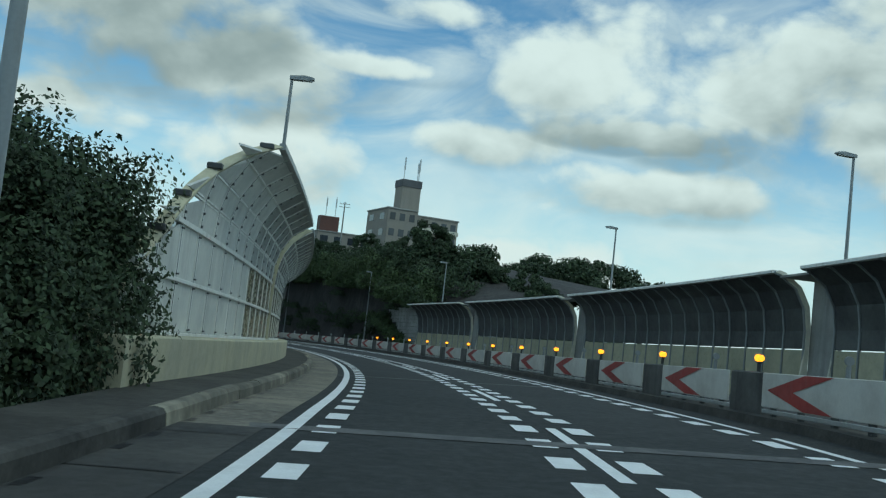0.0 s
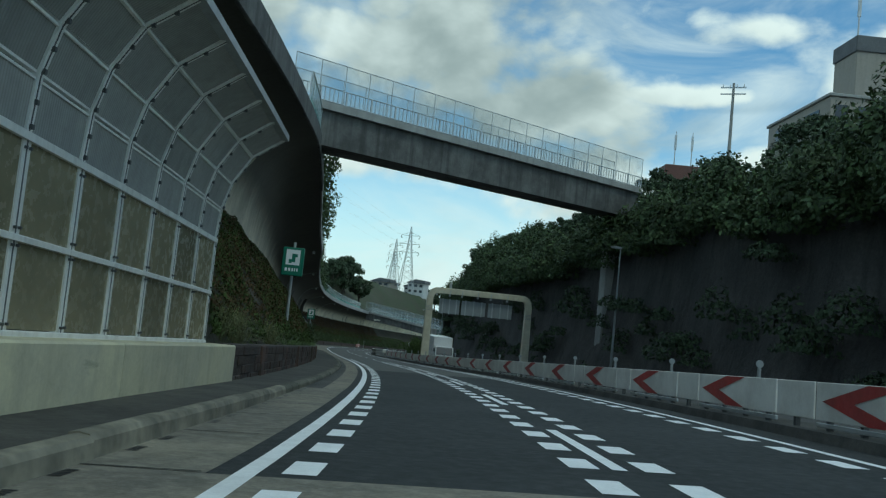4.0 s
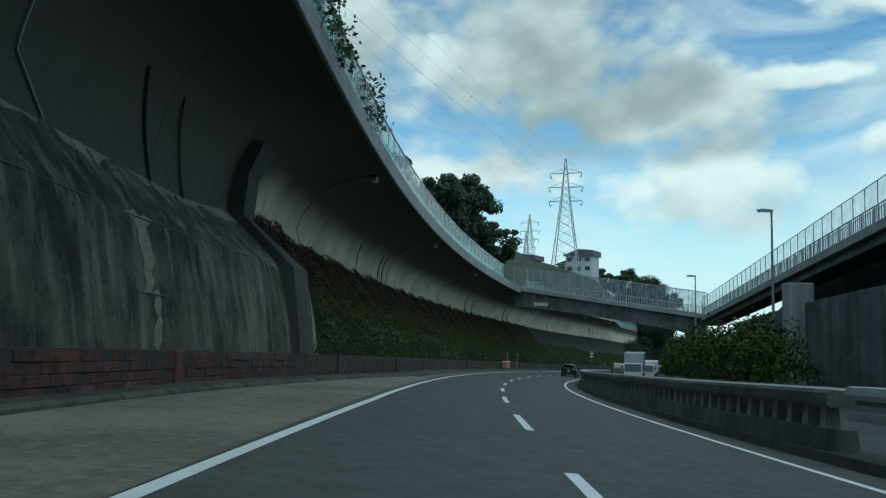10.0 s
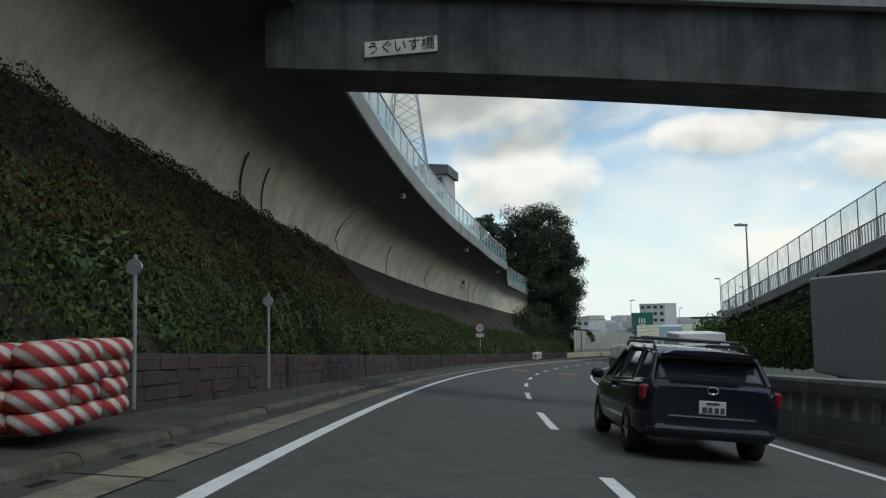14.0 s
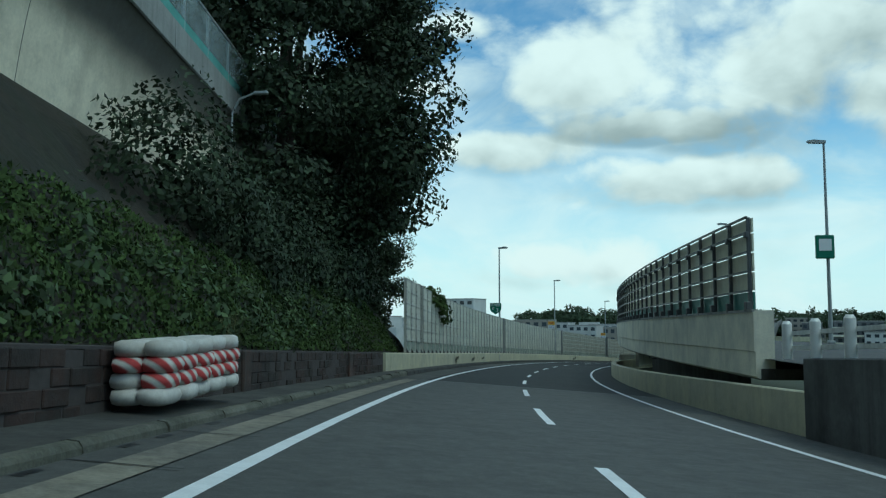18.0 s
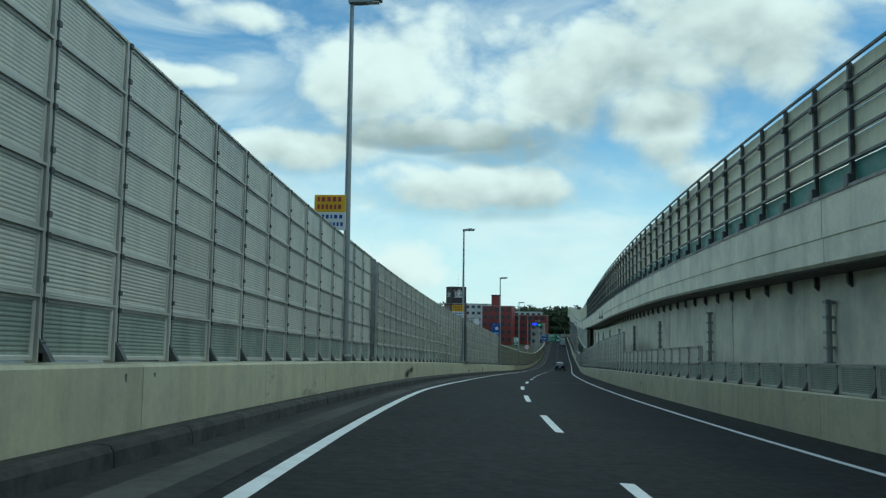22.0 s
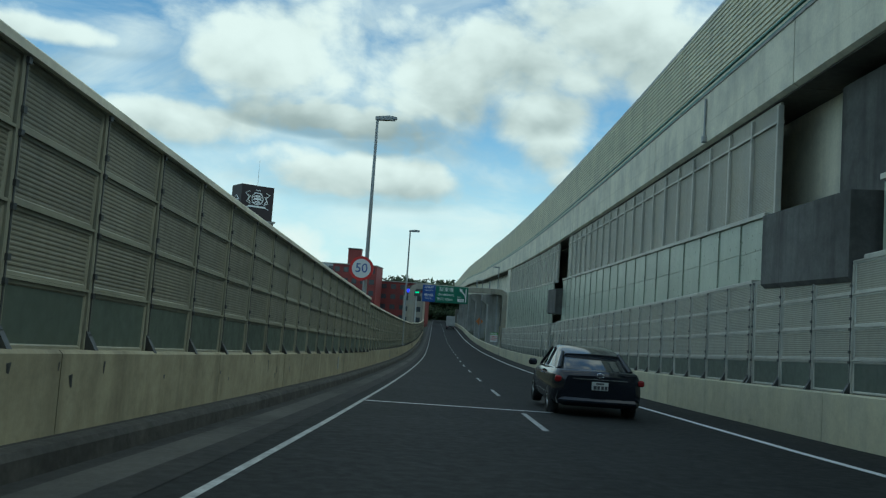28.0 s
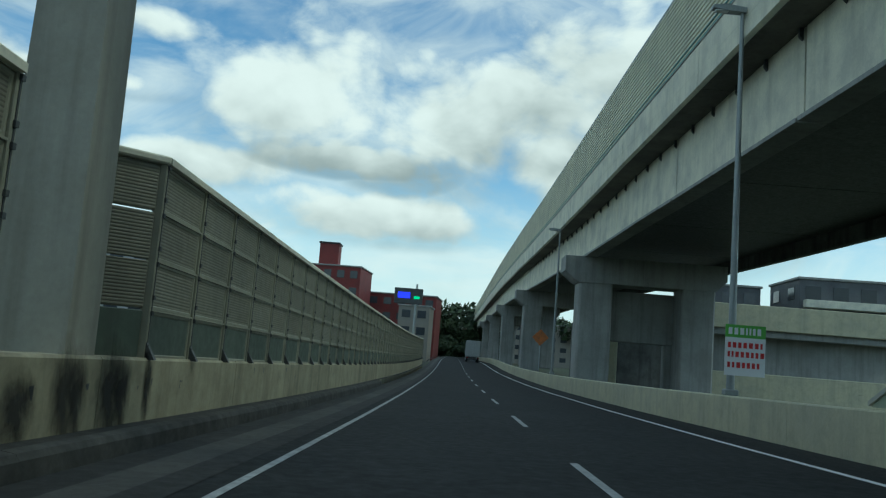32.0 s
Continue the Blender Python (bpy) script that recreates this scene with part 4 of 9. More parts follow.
def barrier_a(s0, s1, cut=None, solid=0.0):
    """cut(s): the height at which the barrier is cut off, where its end slants; solid: no panes before this place."""
    M = post(s0, -6.4)
    inv = M.inverted()
    b = thing("noise_barrier", M, "white arched noise barrier with cloudy panes on a concrete wall", "noise barrier", "arched noise barriers")
    n = round((s1 - s0) / 1.41)
    ss = np.linspace(s0, s1, n + 1)
    top = (lambda s: min(5.12, cut(s))) if cut else (lambda s: 5.12)
    for i, s in enumerate(ss):
        # post and its rib, with a dark slot and bolts
        g, k = Geo(), Geo()
        m = inv @ post(s, -6.4)
        zs = [0.88] + [q[1] for q in ARCH if q[1] < top(s) - 0.05] + [top(s)]
        pts = [(arch_at(z) + 6.4, z) for z in zs]
        for (x0, z0), (x1, z1) in zip(pts[:-1], pts[1:]):
            t = Vector((x1 - x0, 0, z1 - z0)).normalized()
            nrm = Vector((t.z, 0, -t.x))
            for geo, w, lo, hi in ((g, 0.085 if z0 < 2.9 else 0.06, -0.05, 0.05), (k, 0.011, 0.045, 0.054)):
                c = [Vector((x0, 0, z0)) + nrm * e for e in (hi, lo)] + [Vector((x1, 0, z1)) + nrm * e for e in (lo, hi)]
                vs = [m @ Vector((p.x, y, p.z)) for y in (-w, w) for p in c]
                geo.add(vs, [(3, 2, 1, 0), (4, 5, 6, 7), (0, 1, 5, 4), (1, 2, 6, 5), (2, 3, 7, 6), (3, 0, 4, 7)])
            if z0 > 2.8:
                for f in (0.12, 0.55):
                    c = Vector((x0, 0, z0)).lerp(Vector((x1, 0, z1)), f) + nrm * 0.06
                    k.box(c.x, 0, c.z, 0.05, 0.05, 0.05, m=m)
        for z in (1.0, 1.8, 1.98, 2.8):
            if z < top(s):
                for dy in (-0.05, 0.05):
                    k.box(0.05, dy, z, 0.03, 0.03, 0.03, m=m)
        part("post", joined("post", (g, WHITE_STEEL), (k, STEEL_DARK)), None, b)
        if i == n:
            break
        e = ss[i + 1]
        low = top(e)
        for z0, z1 in ((0.95, 1.84), (1.92, 2.88)):
            if z0 < low - 0.1:
                part("pane", strip(lambda q: block(-6.41, -6.39, z0, min(z1, max(z0 + 0.02, top(q)))), s + 0.06, e - 0.06, 2, m=M), GLASS_CLOUDY if s >= solid else PANEL_WHITE, b)
        for (d0, z0), (d1, z1) in zip(ARCH[:-1], ARCH[1:]):
            if z0 > low - 0.06:
                continue

            def sec(q):
                zt = min(z1, max(z0 + 0.04, top(q)))
                t = Vector((d1 - d0, z1 - z0)).normalized()
                a0, a1 = Vector((d0, z0)) + t * 0.025, Vector((arch_at(zt), zt)) - t * 0.02
                nr = Vector((t.y, -t.x)) * 0.02
                return [tuple(a0 - nr * 2), tuple(a1 - nr * 2), tuple(a1 + nr), tuple(a0 + nr)]
            part("arch_panel", strip(sec, s + 0.035, e - 0.035, 2, m=M), ARCH_PANEL if s >= solid else PANEL_WHITE, b)

    def reach(z):
        """The first place at which the barrier is as high as z."""
        return next((float(s) for s in np.arange(s0, s1, 0.1) if top(s) >= z - 0.02), s0)
    for z, h in ((0.9, 0.08), (1.88, 0.07), (2.92, 0.09)):
        part("rail", strip(block(-6.45, -6.335, z - h / 2, z + h / 2, 0.01), reach(z), s1, 2, m=M), WHITE_STEEL, b)
    for d, z in ARCH[1:]:
        for o in (-0.035, 0.035):
            part("purlin", strip(block(d - 0.03, d + 0.035, z + o - 0.018, z + o + 0.012), reach(z), s1, 2, m=M), WHITE_STEEL, b)
    part("edge_trim", strip(block(-5.3, -5.16, 5.06, 5.2, 0.02), reach(5.1), s1, 2, m=M), GREY_STEEL, b)
    # end flanges, seen edge on
    def flange(places, wide):
        """A bent band through (s, d, z), as wide as the barrier's rim."""
        q = np.array([ats(s + o[0], d + o[1], z + o[2]) for s, d, z in places for o in ((0, 0.04, 0), (-0.1, 0.04, 0), (-0.1, -wide, wide * 0.3), (0, -wide, wide * 0.3), (0, 0.04, 0))]).reshape(len(places), 5, 3)
        iv = np.array(inv)
        part("end_flange", Geo().grid(q @ iv[:3, :3].T + iv[:3, 3], False), CREAM, b, "cream end flange")
    near = [(reach(z), arch_at(z), z) for z in (0.9, 1.9, 2.6, 3.2, 3.7, 4.12, 4.5, 4.85, 5.12)]
    flange(near, 0.2)
    flange([(s1 + 0.12, arch_at(z), z) for z in (0.9, 2.0, 2.95, 3.55, 4.12, 4.45, 4.75, 5.12)], 0.28)
    if not cut:
        # end cap that closes the arch against the set-back bay
        rim = [(arch_at(z) + 6.4, z) for z in (2.95, 3.4, 3.9, 4.3, 4.7, 5.0, 5.14)]
        part("end_cap", Geo().prism(rim + [(0.35, 5.3), (-0.6, 4.95), (-0.6, 2.95)], -0.06, 0.0, m=inv @ post(s0 - 0.02, -6.4)), CREAM, b, "cream end cap")
        part("end_jamb", Geo().box(-0.28, -0.03, 1.9, 0.62, 0.06, 2.06, 0.01, m=inv @ post(s0 - 0.02, -6.4)), WHITE_STEEL, b)
    if cut:
        for z in (2.6, 3.4, 4.2, 5.0):
            part("flange_clamp", Geo().box(0, 0, 0, 0.3, 0.16, 0.12, 0.02, m=inv @ post(reach(z) - 0.12, arch_at(z) - 0.1, z + 0.06)), STEEL_DARK, b)


for _a, _b in A_BAYS:
    if _a < 20:
        barrier_a(_a, _b, lambda s: 1.95 + (s - 12.9) * 0.63, 22.2)
    else:
        barrier_a(_a, _b)


def recess_a(s0, s1):
    """The set-back bay behind a lamp post, between two lengths of barrier."""
    M = post(s0, -6.9)
    r = thing("barrier_recess", M, "flat white set-back bay in the noise barrier behind a lamp post", "noise barrier", "barrier recesses")
    for z0, z1, mat in ((0.9, 1.85, GLASS_CLOUDY), (1.92, 2.9, GLASS_CLOUDY), (2.96, 3.5, PANEL_WHITE), (3.54, 4.1, PANEL_WHITE), (4.14, 4.7, PANEL_WHITE)):
        part("panel", strip(block(-6.95, -6.9, z0, z1), s0 + 0.25, s1 - 0.25, 2, m=M), mat, r)
    for s in (s0 + 0.1, s1 - 0.35):
        part("jamb", strip(block(-6.98, -6.5, 0.88, 4.7, 0.02), s, s + 0.25, 2, m=M), WHITE_STEEL, r)
    part("rail", strip(block(-6.97, -6.86, 0.86, 0.93), s0, s1, 2, m=M), WHITE_STEEL, r)


for _a, _b in ((30.1, 31.6), (56.4, 57.9), (83.5, 85.6)):
    recess_a(_a, _b)
wall_blocks("wall_near", 11.0, 105.6, -5.85, 1.2, 0.88, CREAM, "cream concrete wall under the noise barrier", 7.0)

# ---- near side, second stretch: cut slope, half tunnel, red wall ----
def slope_top(s):
    return (float(np.interp(s, [104, 120, 160, 200, 210, 250, 262, 300, 400, 432], [-10.5, -10.8, -11, -11, -10.2, -10.2, -11, -11, -10.9, -10.5])),
            float(np.interp(s, [104, 120, 160, 203, 211, 246, 255, 300, 340, 402, 416, 432], [6.2, 6.6, 7.0, 6.8, 5.6, 5.6, 6.6, 6.7, 6.8, 6.6, 6.2, 5.8])))


def slope_section(s, n=9):
    d1, z1 = slope_top(s)
    d0 = wall_d(s) - 0.45
    return [(d0 + (d1 - d0) * (k / (n - 1)) ** 1.15, 0.85 + (z1 - 0.85) * (k / (n - 1))) for k in range(n)]


def rough_slope(name, s0, s1, mat, amp, label, sec=slope_section, step=0.8):
    ss = np.arange(s0, s1 + step, step)
    pts = np.stack([ats(s, *np.array(sec(s)).T) for s in ss])
    for i in range(pts.shape[0]):
        for j in range(1, pts.shape[1] - 1):
            p = Vector(pts[i, j])
            pts[i, j] += np.array(noise.noise_vector(p * 0.7)) * amp + np.array(noise.noise_vector(p * 2.1)) * amp * 0.4
    return tagged(new(name, Geo().grid(pts).mesh(name, mat)), label, "slope", kind="structure"), pts


rough_slope("slope", 104.5, 205, EARTH, 0.28, "steep cut slope grown over with brown and green creeper")
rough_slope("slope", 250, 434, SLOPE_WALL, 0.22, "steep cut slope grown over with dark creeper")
rough_slope("retaining_wall", 203, 252, RETAIN, 0.03, "stained leaning concrete retaining wall behind the lay-by", lambda s: [(wall_d(s) - 0.35, 0.8), (wall_d(s) - 0.55, 2.2), (wall_d(s) - 0.9, 4.0), slope_top(s)], 2.0)


def form_joints(s0, s1):
    """Dark shuttering joints and tie holes on the retaining wall's face."""
    sec = lambda s: [(wall_d(s) - 0.35, 0.8), (wall_d(s) - 0.55, 2.2), (wall_d(s) - 0.9, 4.0), slope_top(s)]
    M = post(s0, -8)
    b = thing("form_joints", M, "dark shuttering joints in the retaining wall", "joint", kind="structure")
    inv = M.inverted()

    def face(s, z):
        q = np.array(sec(s))
        return float(np.interp(z, q[:, 1], q[:, 0])) + 0.035
    for s in np.arange(s0, s1, 1.8):
        part("upright_joint", Geo().pipe([inv @ at(s, face(s, z) - 0.02, z) for z in np.linspace(0.85, 5.5, 8)], 0.022, 4), STEEL_DARK, b)
        for z in (1.9, 3.7, 5.2):
            part("tie_hole", Geo().tube(inv @ at(s + 0.9, face(s, z), z), inv @ at(s + 0.9, face(s, z) + 0.012, z), 0.035, None, 6), BLACK, b)
    for z in (2.2, 4.0):
        part("level_joint", Geo().pipe([inv @ at(s, face(s, z) - 0.02, z) for s in np.arange(s0, s1, 2.0)], 0.02, 4), STEEL_DARK, b)


form_joints(205, 249)


def moss_patch(s0, s1, z1, seed, z0=0.86):
    """A ragged black growth on the face of the retaining wall."""
    sec = lambda s: np.array([(wall_d(s) - 0.35, 0.8), (wall_d(s) - 0.55, 2.2), (wall_d(s) - 0.9, 4.0), slope_top(s)])
    ns, nz = 40, 18
    pts = np.zeros((ns, nz, 3))
    for i in range(ns):
        for j in range(nz):
            v = j / (nz - 1)
            w = noise.noise(Vector((seed, v * 3.0, 0.3))) * 1.1 + noise.noise(Vector((seed, v * 9.0, 4.3))) * 0.45
            a, b = s0 + w, s1 + noise.noise(Vector((seed + 7, v * 4.0, 1.3))) * 0.5
            s = a + (b - a) * i / (ns - 1)
            top = z1 + 0.5 * noise.noise(Vector((s * 0.5, seed, 0))) + 0.25 * noise.noise(Vector((s * 1.7, seed, 5)))
            z = z0 + (top - z0) * v
            q = sec(s)
            pts[i, j] = ats(s, float(np.interp(z, q[:, 1], q[:, 0])) + 0.04 + 0.03 * noise.noise(Vector((s * 2, z * 2, 0))), z)
    tagged(new("moss_patch", Geo().grid(pts).mesh("moss_patch", MOSS_BLACK)), "ragged black moss with pale run-off streaks on the retaining wall", "moss", "moss patches", "structure")


moss_patch(232.6, 251.6, 5.4, 2.0)
moss_patch(209.0, 223.6, 2.7, 5.0)


def deck_edge(s):
    """The foot of the upper road's edge beam."""
    return (float(np.interp(s, [108, 125, 140, 168, 178, 210, 250, 320, 380, 400, 412, 432], [-7.2, -7.0, -7.1, -6.6, -6.1, -6.0, -6.0, -6.0, -6.2, -7.2, -9.8, -10.3])),
            float(np.interp(s, [108, 125, 140, 152, 168, 178, 210, 250, 300, 340, 400, 412, 432], [9.0, 10.8, 13.2, 13.2, 11.8, 10.7, 10.5, 10.3, 10.1, 10.0, 10.3, 9.6, 8.8])))


def soffit_section(s, n=24):
    """From under the slope's top, up the back wall and over in one curve to the edge beam's foot."""
    (d0, z0), (d1, z1) = slope_top(s), deck_edge(s)
    out = [(d0 - 0.05, z0 - 0.5)]
    for k in range(n):
        u = k / (n - 1)
        a, b, c = (1 - u) ** 2, 2 * u * (1 - u), u * u
        out.append((a * d0 + b * (d0 + 0.35) + c * d1, a * z0 + b * (z1 - 0.35) + c * z1))
    return out


def shade_start(s):
    """How far up the curve the painted shade begins, as a share of its section."""
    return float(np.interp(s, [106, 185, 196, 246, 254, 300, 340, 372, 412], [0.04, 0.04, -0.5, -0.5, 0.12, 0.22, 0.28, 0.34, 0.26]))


def build_half_tunnel():
    s0, s1 = 106, 432
    ob = thing("half_tunnel", post(s0, -8), "upper road cantilevered over the carriageway on a curved concrete wall", "half tunnel", kind="structure")
    M = ob.matrix_basis
    cuts = [106, 150, 190, 217, 243, 257, 300, 340, 372, 412, 432]
    for a, b in zip(cuts[:-1], cuts[1:]):
        g = strip(soffit_section, a, b - 0.02, 2.0, closed=False, m=M)
        g.smooth = [True] * len(g.f)
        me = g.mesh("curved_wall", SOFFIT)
        # second coordinate drives the painted shade, deepest towards the deck's edge
        layer = me.uv_layers.new(name="dark_tone")
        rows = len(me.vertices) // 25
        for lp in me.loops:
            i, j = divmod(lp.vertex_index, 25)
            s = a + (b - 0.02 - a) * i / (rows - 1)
            layer.data[lp.index].uv = (s, ((j - 1) / 23 - shade_start(s)) / 0.3)
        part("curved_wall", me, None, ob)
    # edge beam, in lengths
    for a in np.arange(s0, s1, 6.0):
        b = min(a + 5.97, s1)
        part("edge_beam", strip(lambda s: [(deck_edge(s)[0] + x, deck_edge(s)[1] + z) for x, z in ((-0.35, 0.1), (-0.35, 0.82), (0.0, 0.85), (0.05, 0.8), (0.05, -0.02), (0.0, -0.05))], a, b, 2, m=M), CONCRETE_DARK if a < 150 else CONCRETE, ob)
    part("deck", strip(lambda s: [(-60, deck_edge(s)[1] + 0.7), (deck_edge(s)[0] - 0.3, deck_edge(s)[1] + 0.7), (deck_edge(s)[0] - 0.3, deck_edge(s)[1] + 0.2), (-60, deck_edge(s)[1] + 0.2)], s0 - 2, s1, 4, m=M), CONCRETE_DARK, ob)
    # drain pipes that lean down the wall, in pairs, and one broad dark gutter by the lay-by
    for s, w in ((216, 0.3), (243, 0.5), (245.5, 0.3), (276.5, 0.14), (283, 0.34), (284.2, 0.2), (318.5, 0.34), (322, 0.34), (339, 0.3), (341.5, 0.2), (366, 0.1), (396, 0.1)):
        pts = []
        zb = soffit_section(s)[1][1]
        for d, z in soffit_section(s)[1:10]:
            q = ats(s - 0.75 * (z - zb), d + 0.05, z - 0.02)
            pts.append(M.inverted() @ Vector(q.tolist()))
        part("drain_pipe", Geo().pipe(pts, 0.02 + w * 0.06, 6), STEEL_DARK, ob)
    # thin conduits from the lamps, along the soffit and down the wall
    for s in (204, 236, 262, 285, 305, 353, 378, 398):
        secs = soffit_section(s)
        pts = [M.inverted() @ Vector(ats(s + (0.5 * (3 - k) if k < 3 else 0), d + 0.03, z - 0.05).tolist()) for k, (d, z) in enumerate(secs[1:])]
        part("conduit", Geo().pipe(pts[:-1], 0.028, 5), GREY_STEEL, ob)
    return ob


build_half_tunnel()


def build_parapet():
    """Panes on the edge beam."""
    for s0, s1 in ((126, 318), (333, 410), (411, 431)):
        ob = thing("glass_parapet", post(s0, -6, 10), "clear and teal panes in steel posts along the upper road's edge", "parapet", "glass parapets")
        M = ob.matrix_basis
        lean = 0.25
        for s in np.arange(s0, s1 - 1.0, 2.0):
            e = s + 2.0
            for z0, z1, mat in ((0.85, 1.25, GLASS_TEAL), (1.27, 2.35, GLASS_CLEAR)):
                part("pane", strip(lambda q: [(deck_edge(q)[0] - 0.1 + x, deck_edge(q)[1] + z) for x, z in ((0, z0), (0.02, z0), (0.02, z1), (0, z1))], s + 0.03, e - 0.03, 2, m=M), mat, ob)
            m = M.inverted() @ post(s, deck_edge(s)[0] - 0.12, deck_edge(s)[1] + 0.8)
            part("post", Geo().box(0, 0, 0.78, 0.07, 0.07, 1.6, m=m), STEEL, ob)
        part("top_rail", strip(lambda q: [(deck_edge(q)[0] - 0.14 + x, deck_edge(q)[1] + 2.35 + z) for x, z in block(0, 0.08, 0, 0.06)], s0, s1, 2, m=M), STEEL, ob)


build_parapet()
_bt = thing("buttress", post(249.6, -6), "dark concrete buttress at the end of the retaining wall", "buttress", kind="structure")
part("rib", strip(lambda s: [(wall_d(s) + 0.0, 0.0), (wall_d(s) - 0.15, 2.2), (wall_d(s) - 0.4, 4.0), (slope_top(s)[0] + 0.6, 5.9), (slope_top(s)[0] + 0.75, 7.4), (slope_top(s)[0] + 1.3, 8.6), (slope_top(s)[0] - 0.6, 8.8), (slope_top(s)[0] - 0.6, 0.0)], 249.9, 251.5, 0.4, m=_bt.matrix_basis), BUTTRESS_DARK, _bt)


def build_soffit_lights():
    g = Geo().box(0, 0, 0, 0.34, 0.5, 0.2, 0.03)
    first = None
    for s in (177, 204, 236, 262, 285, 305, 353, 378, 398):
        d, z = deck_edge(s)
        M = post(s, d - 0.8, z - 0.35)
        if first is None:
            first = thing("soffit_lamp", M, "small grey floodlight under the upper road's edge", "lamp", "soffit lamps")
            part("body", Geo().box(0, 0, 0.05, 0.32, 0.5, 0.22, 0.03), GREY_STEEL, first)
            part("lens", Geo().box(0.02, 0, -0.08, 0.26, 0.4, 0.05, 0.02), SIGN_WHITE, first, "pale lens")
            part("bracket", Geo().tube((0, 0, 0.1), (-0.1, 0, 0.45), 0.03), STEEL_DARK, first)
        else:
            copy_thing(first, M)


build_soffit_lights()


def brick_wall(s0, s1, label, z1=0.86, mat=None):
    w = thing("brick_wall", post(s0, wall_d(s0)), label, "wall", "red brick walls", "structure")
    M = w.matrix_basis
    part("core", strip(lambda s: [(q[0] + wall_d(s), q[1]) for q in block(-0.45, -0.014, 0.0, z1 - 0.03)], s0, s1, 2.0, m=M), MORTAR, w)
    inv = M.inverted()
    shapes = []
    rng = random.Random(int(s0))
    for k in range(6):
        L, H = rng.choice([0.4, 0.55, 0.75]), 0.205
        shapes.append((L, Geo().box(0, 0, 0, 0.1, L - 0.01, H - 0.007, 0.014).mesh("brick", mat or BRICK)))
    rows = 4
    n = 0
    rest = Geo()
    for r in range(rows):
        s = s0 + rng.uniform(0, 0.3)
        while s < s1 - 0.75:
            L, me = rng.choice(shapes)
            c = s + L / 2
            slope = math.asin(float(surf(c + 0.5, -6) - surf(c - 0.5, -6)))
            da = math.atan2(wall_d(c + 0.5) - wall_d(c - 0.5), 1.0)
            m = inv @ post(c, wall_d(c) - 0.05 + rng.uniform(-0.02, 0.02), 0.02 + (r + 0.5) * 0.208) @ Matrix.Rotation(-da, 4, "Z") @ Matrix.Rotation(slope, 4, "X")
            if n < 58:
                part("brick", me, None, w, m=m)
            else:
                rest.box(0, 0, 0, 0.1, L - 0.01, 0.198, 0.014, m=m)
            s += L
            n += 1
    if rest.v:
        tagged(part("brick_rest", rest, mat or BRICK, w), kind="stuff")
    for s in np.arange(s0 + 4.2, s1 - 1, 10.4):
        part("pilaster", Geo().box(-0.02, 0, z1 / 2 + 0.01, 0.16, 0.5, z1 + 0.02, 0.03), mat or BRICK, w, m=inv @ post(s, wall_d(s)))
    part("coping", strip(lambda s: [(q[0] + wall_d(s), q[1]) for q in block(-0.42, -0.01, z1 - 0.015, z1 + 0.03, 0.012)], s0, s1, 2.0, m=M), MORTAR, w)
    return w


brick_wall(105.8, 203, "low dark red-brown rubble wall at the foot of the slope", mat=BRICK_DARK)
brick_wall(205, 250, "low red brick wall behind the lay-by")
brick_wall(250.5, 345, "low dark brown stone wall at the foot of the creeper slope", mat=BRICK_DARK)
brick_wall(345, 427, "low dark brown stone wall below the dark slope", mat=BRICK_DARK)


def ivy_cover(name, s0, s1, sec, density, size, mat, label, seed, lift=0.1, lo=0.0, hi=1.0, patchy=0.0):
    rng = np.random.default_rng(seed)
    n = int(density * (s1 - s0) * 8.5 * (hi - lo))
    s = rng.uniform(s0, s1, n)
    u = rng.uniform(lo, hi, n)
    secs = {}
    d, z = np.zeros(n), np.zeros(n)
    key = np.round(s).astype(int)
    for k in np.unique(key):
        q = np.array(sec(float(k)))
        t = np.linspace(0, 1, len(q))
        i = key == k
        d[i], z[i] = np.interp(u[i], t, q[:, 0]), np.interp(u[i], t, q[:, 1])
    p = ats(s, d, z)
    clump = np.sin(p[:, 0] * 1.3 + p[:, 2] * 0.9) * np.sin(p[:, 1] * 1.1 - p[:, 2] * 1.7) + np.sin(p[:, 0] * 3.1) * np.sin(p[:, 1] * 2.7 + p[:, 2] * 2.2)
    if patchy:
        keep = clump + rng.normal(size=n) * 0.5 > patchy
        p, s, clump = p[keep], s[keep], clump[keep]
    h = np.interp(s, LS, LH)
    nrm = np.stack([np.cos(h) * 0.8, np.sin(h) * 0.8, np.full(len(p), 0.55)], -1)
    p = p + nrm * (lift + 0.14 * clump[:, None] + rng.uniform(0, 0.16, (len(p), 1)))
    me = leaf_cloud(name, p, nrm, size, mat, rng, droop=0.7)
    return tagged(new(name, me), label, "creeper", kind="stuff")


ivy_cover("creeper", 105, 203, slope_section, 230, 0.06, IVY, "green creeper leaves on the cut slope", 1, lo=0.02, hi=1.0, patchy=0.05)
ivy_cover("dry_creeper", 105, 203, slope_section, 160, 0.058, IVY_BROWN, "brown dry creeper on the cut slope", 2, lo=0.1, hi=1.0)
ivy_cover("creeper", 252, 378, slope_section, 250, 0.058, IVY, "dark green creeper leaves on the slope", 3, patchy=0.0, hi=0.55)
ivy_cover("creeper", 376, 432, slope_section, 300, 0.06, IVY, "low green creeper under the bare stained slope", 5, patchy=0.0, hi=0.45)
ivy_cover("dry_creeper", 252, 352, slope_section, 210, 0.055, IVY_BROWN, "brown dead creeper on the slope", 4, lo=0.3, patchy=0.0)

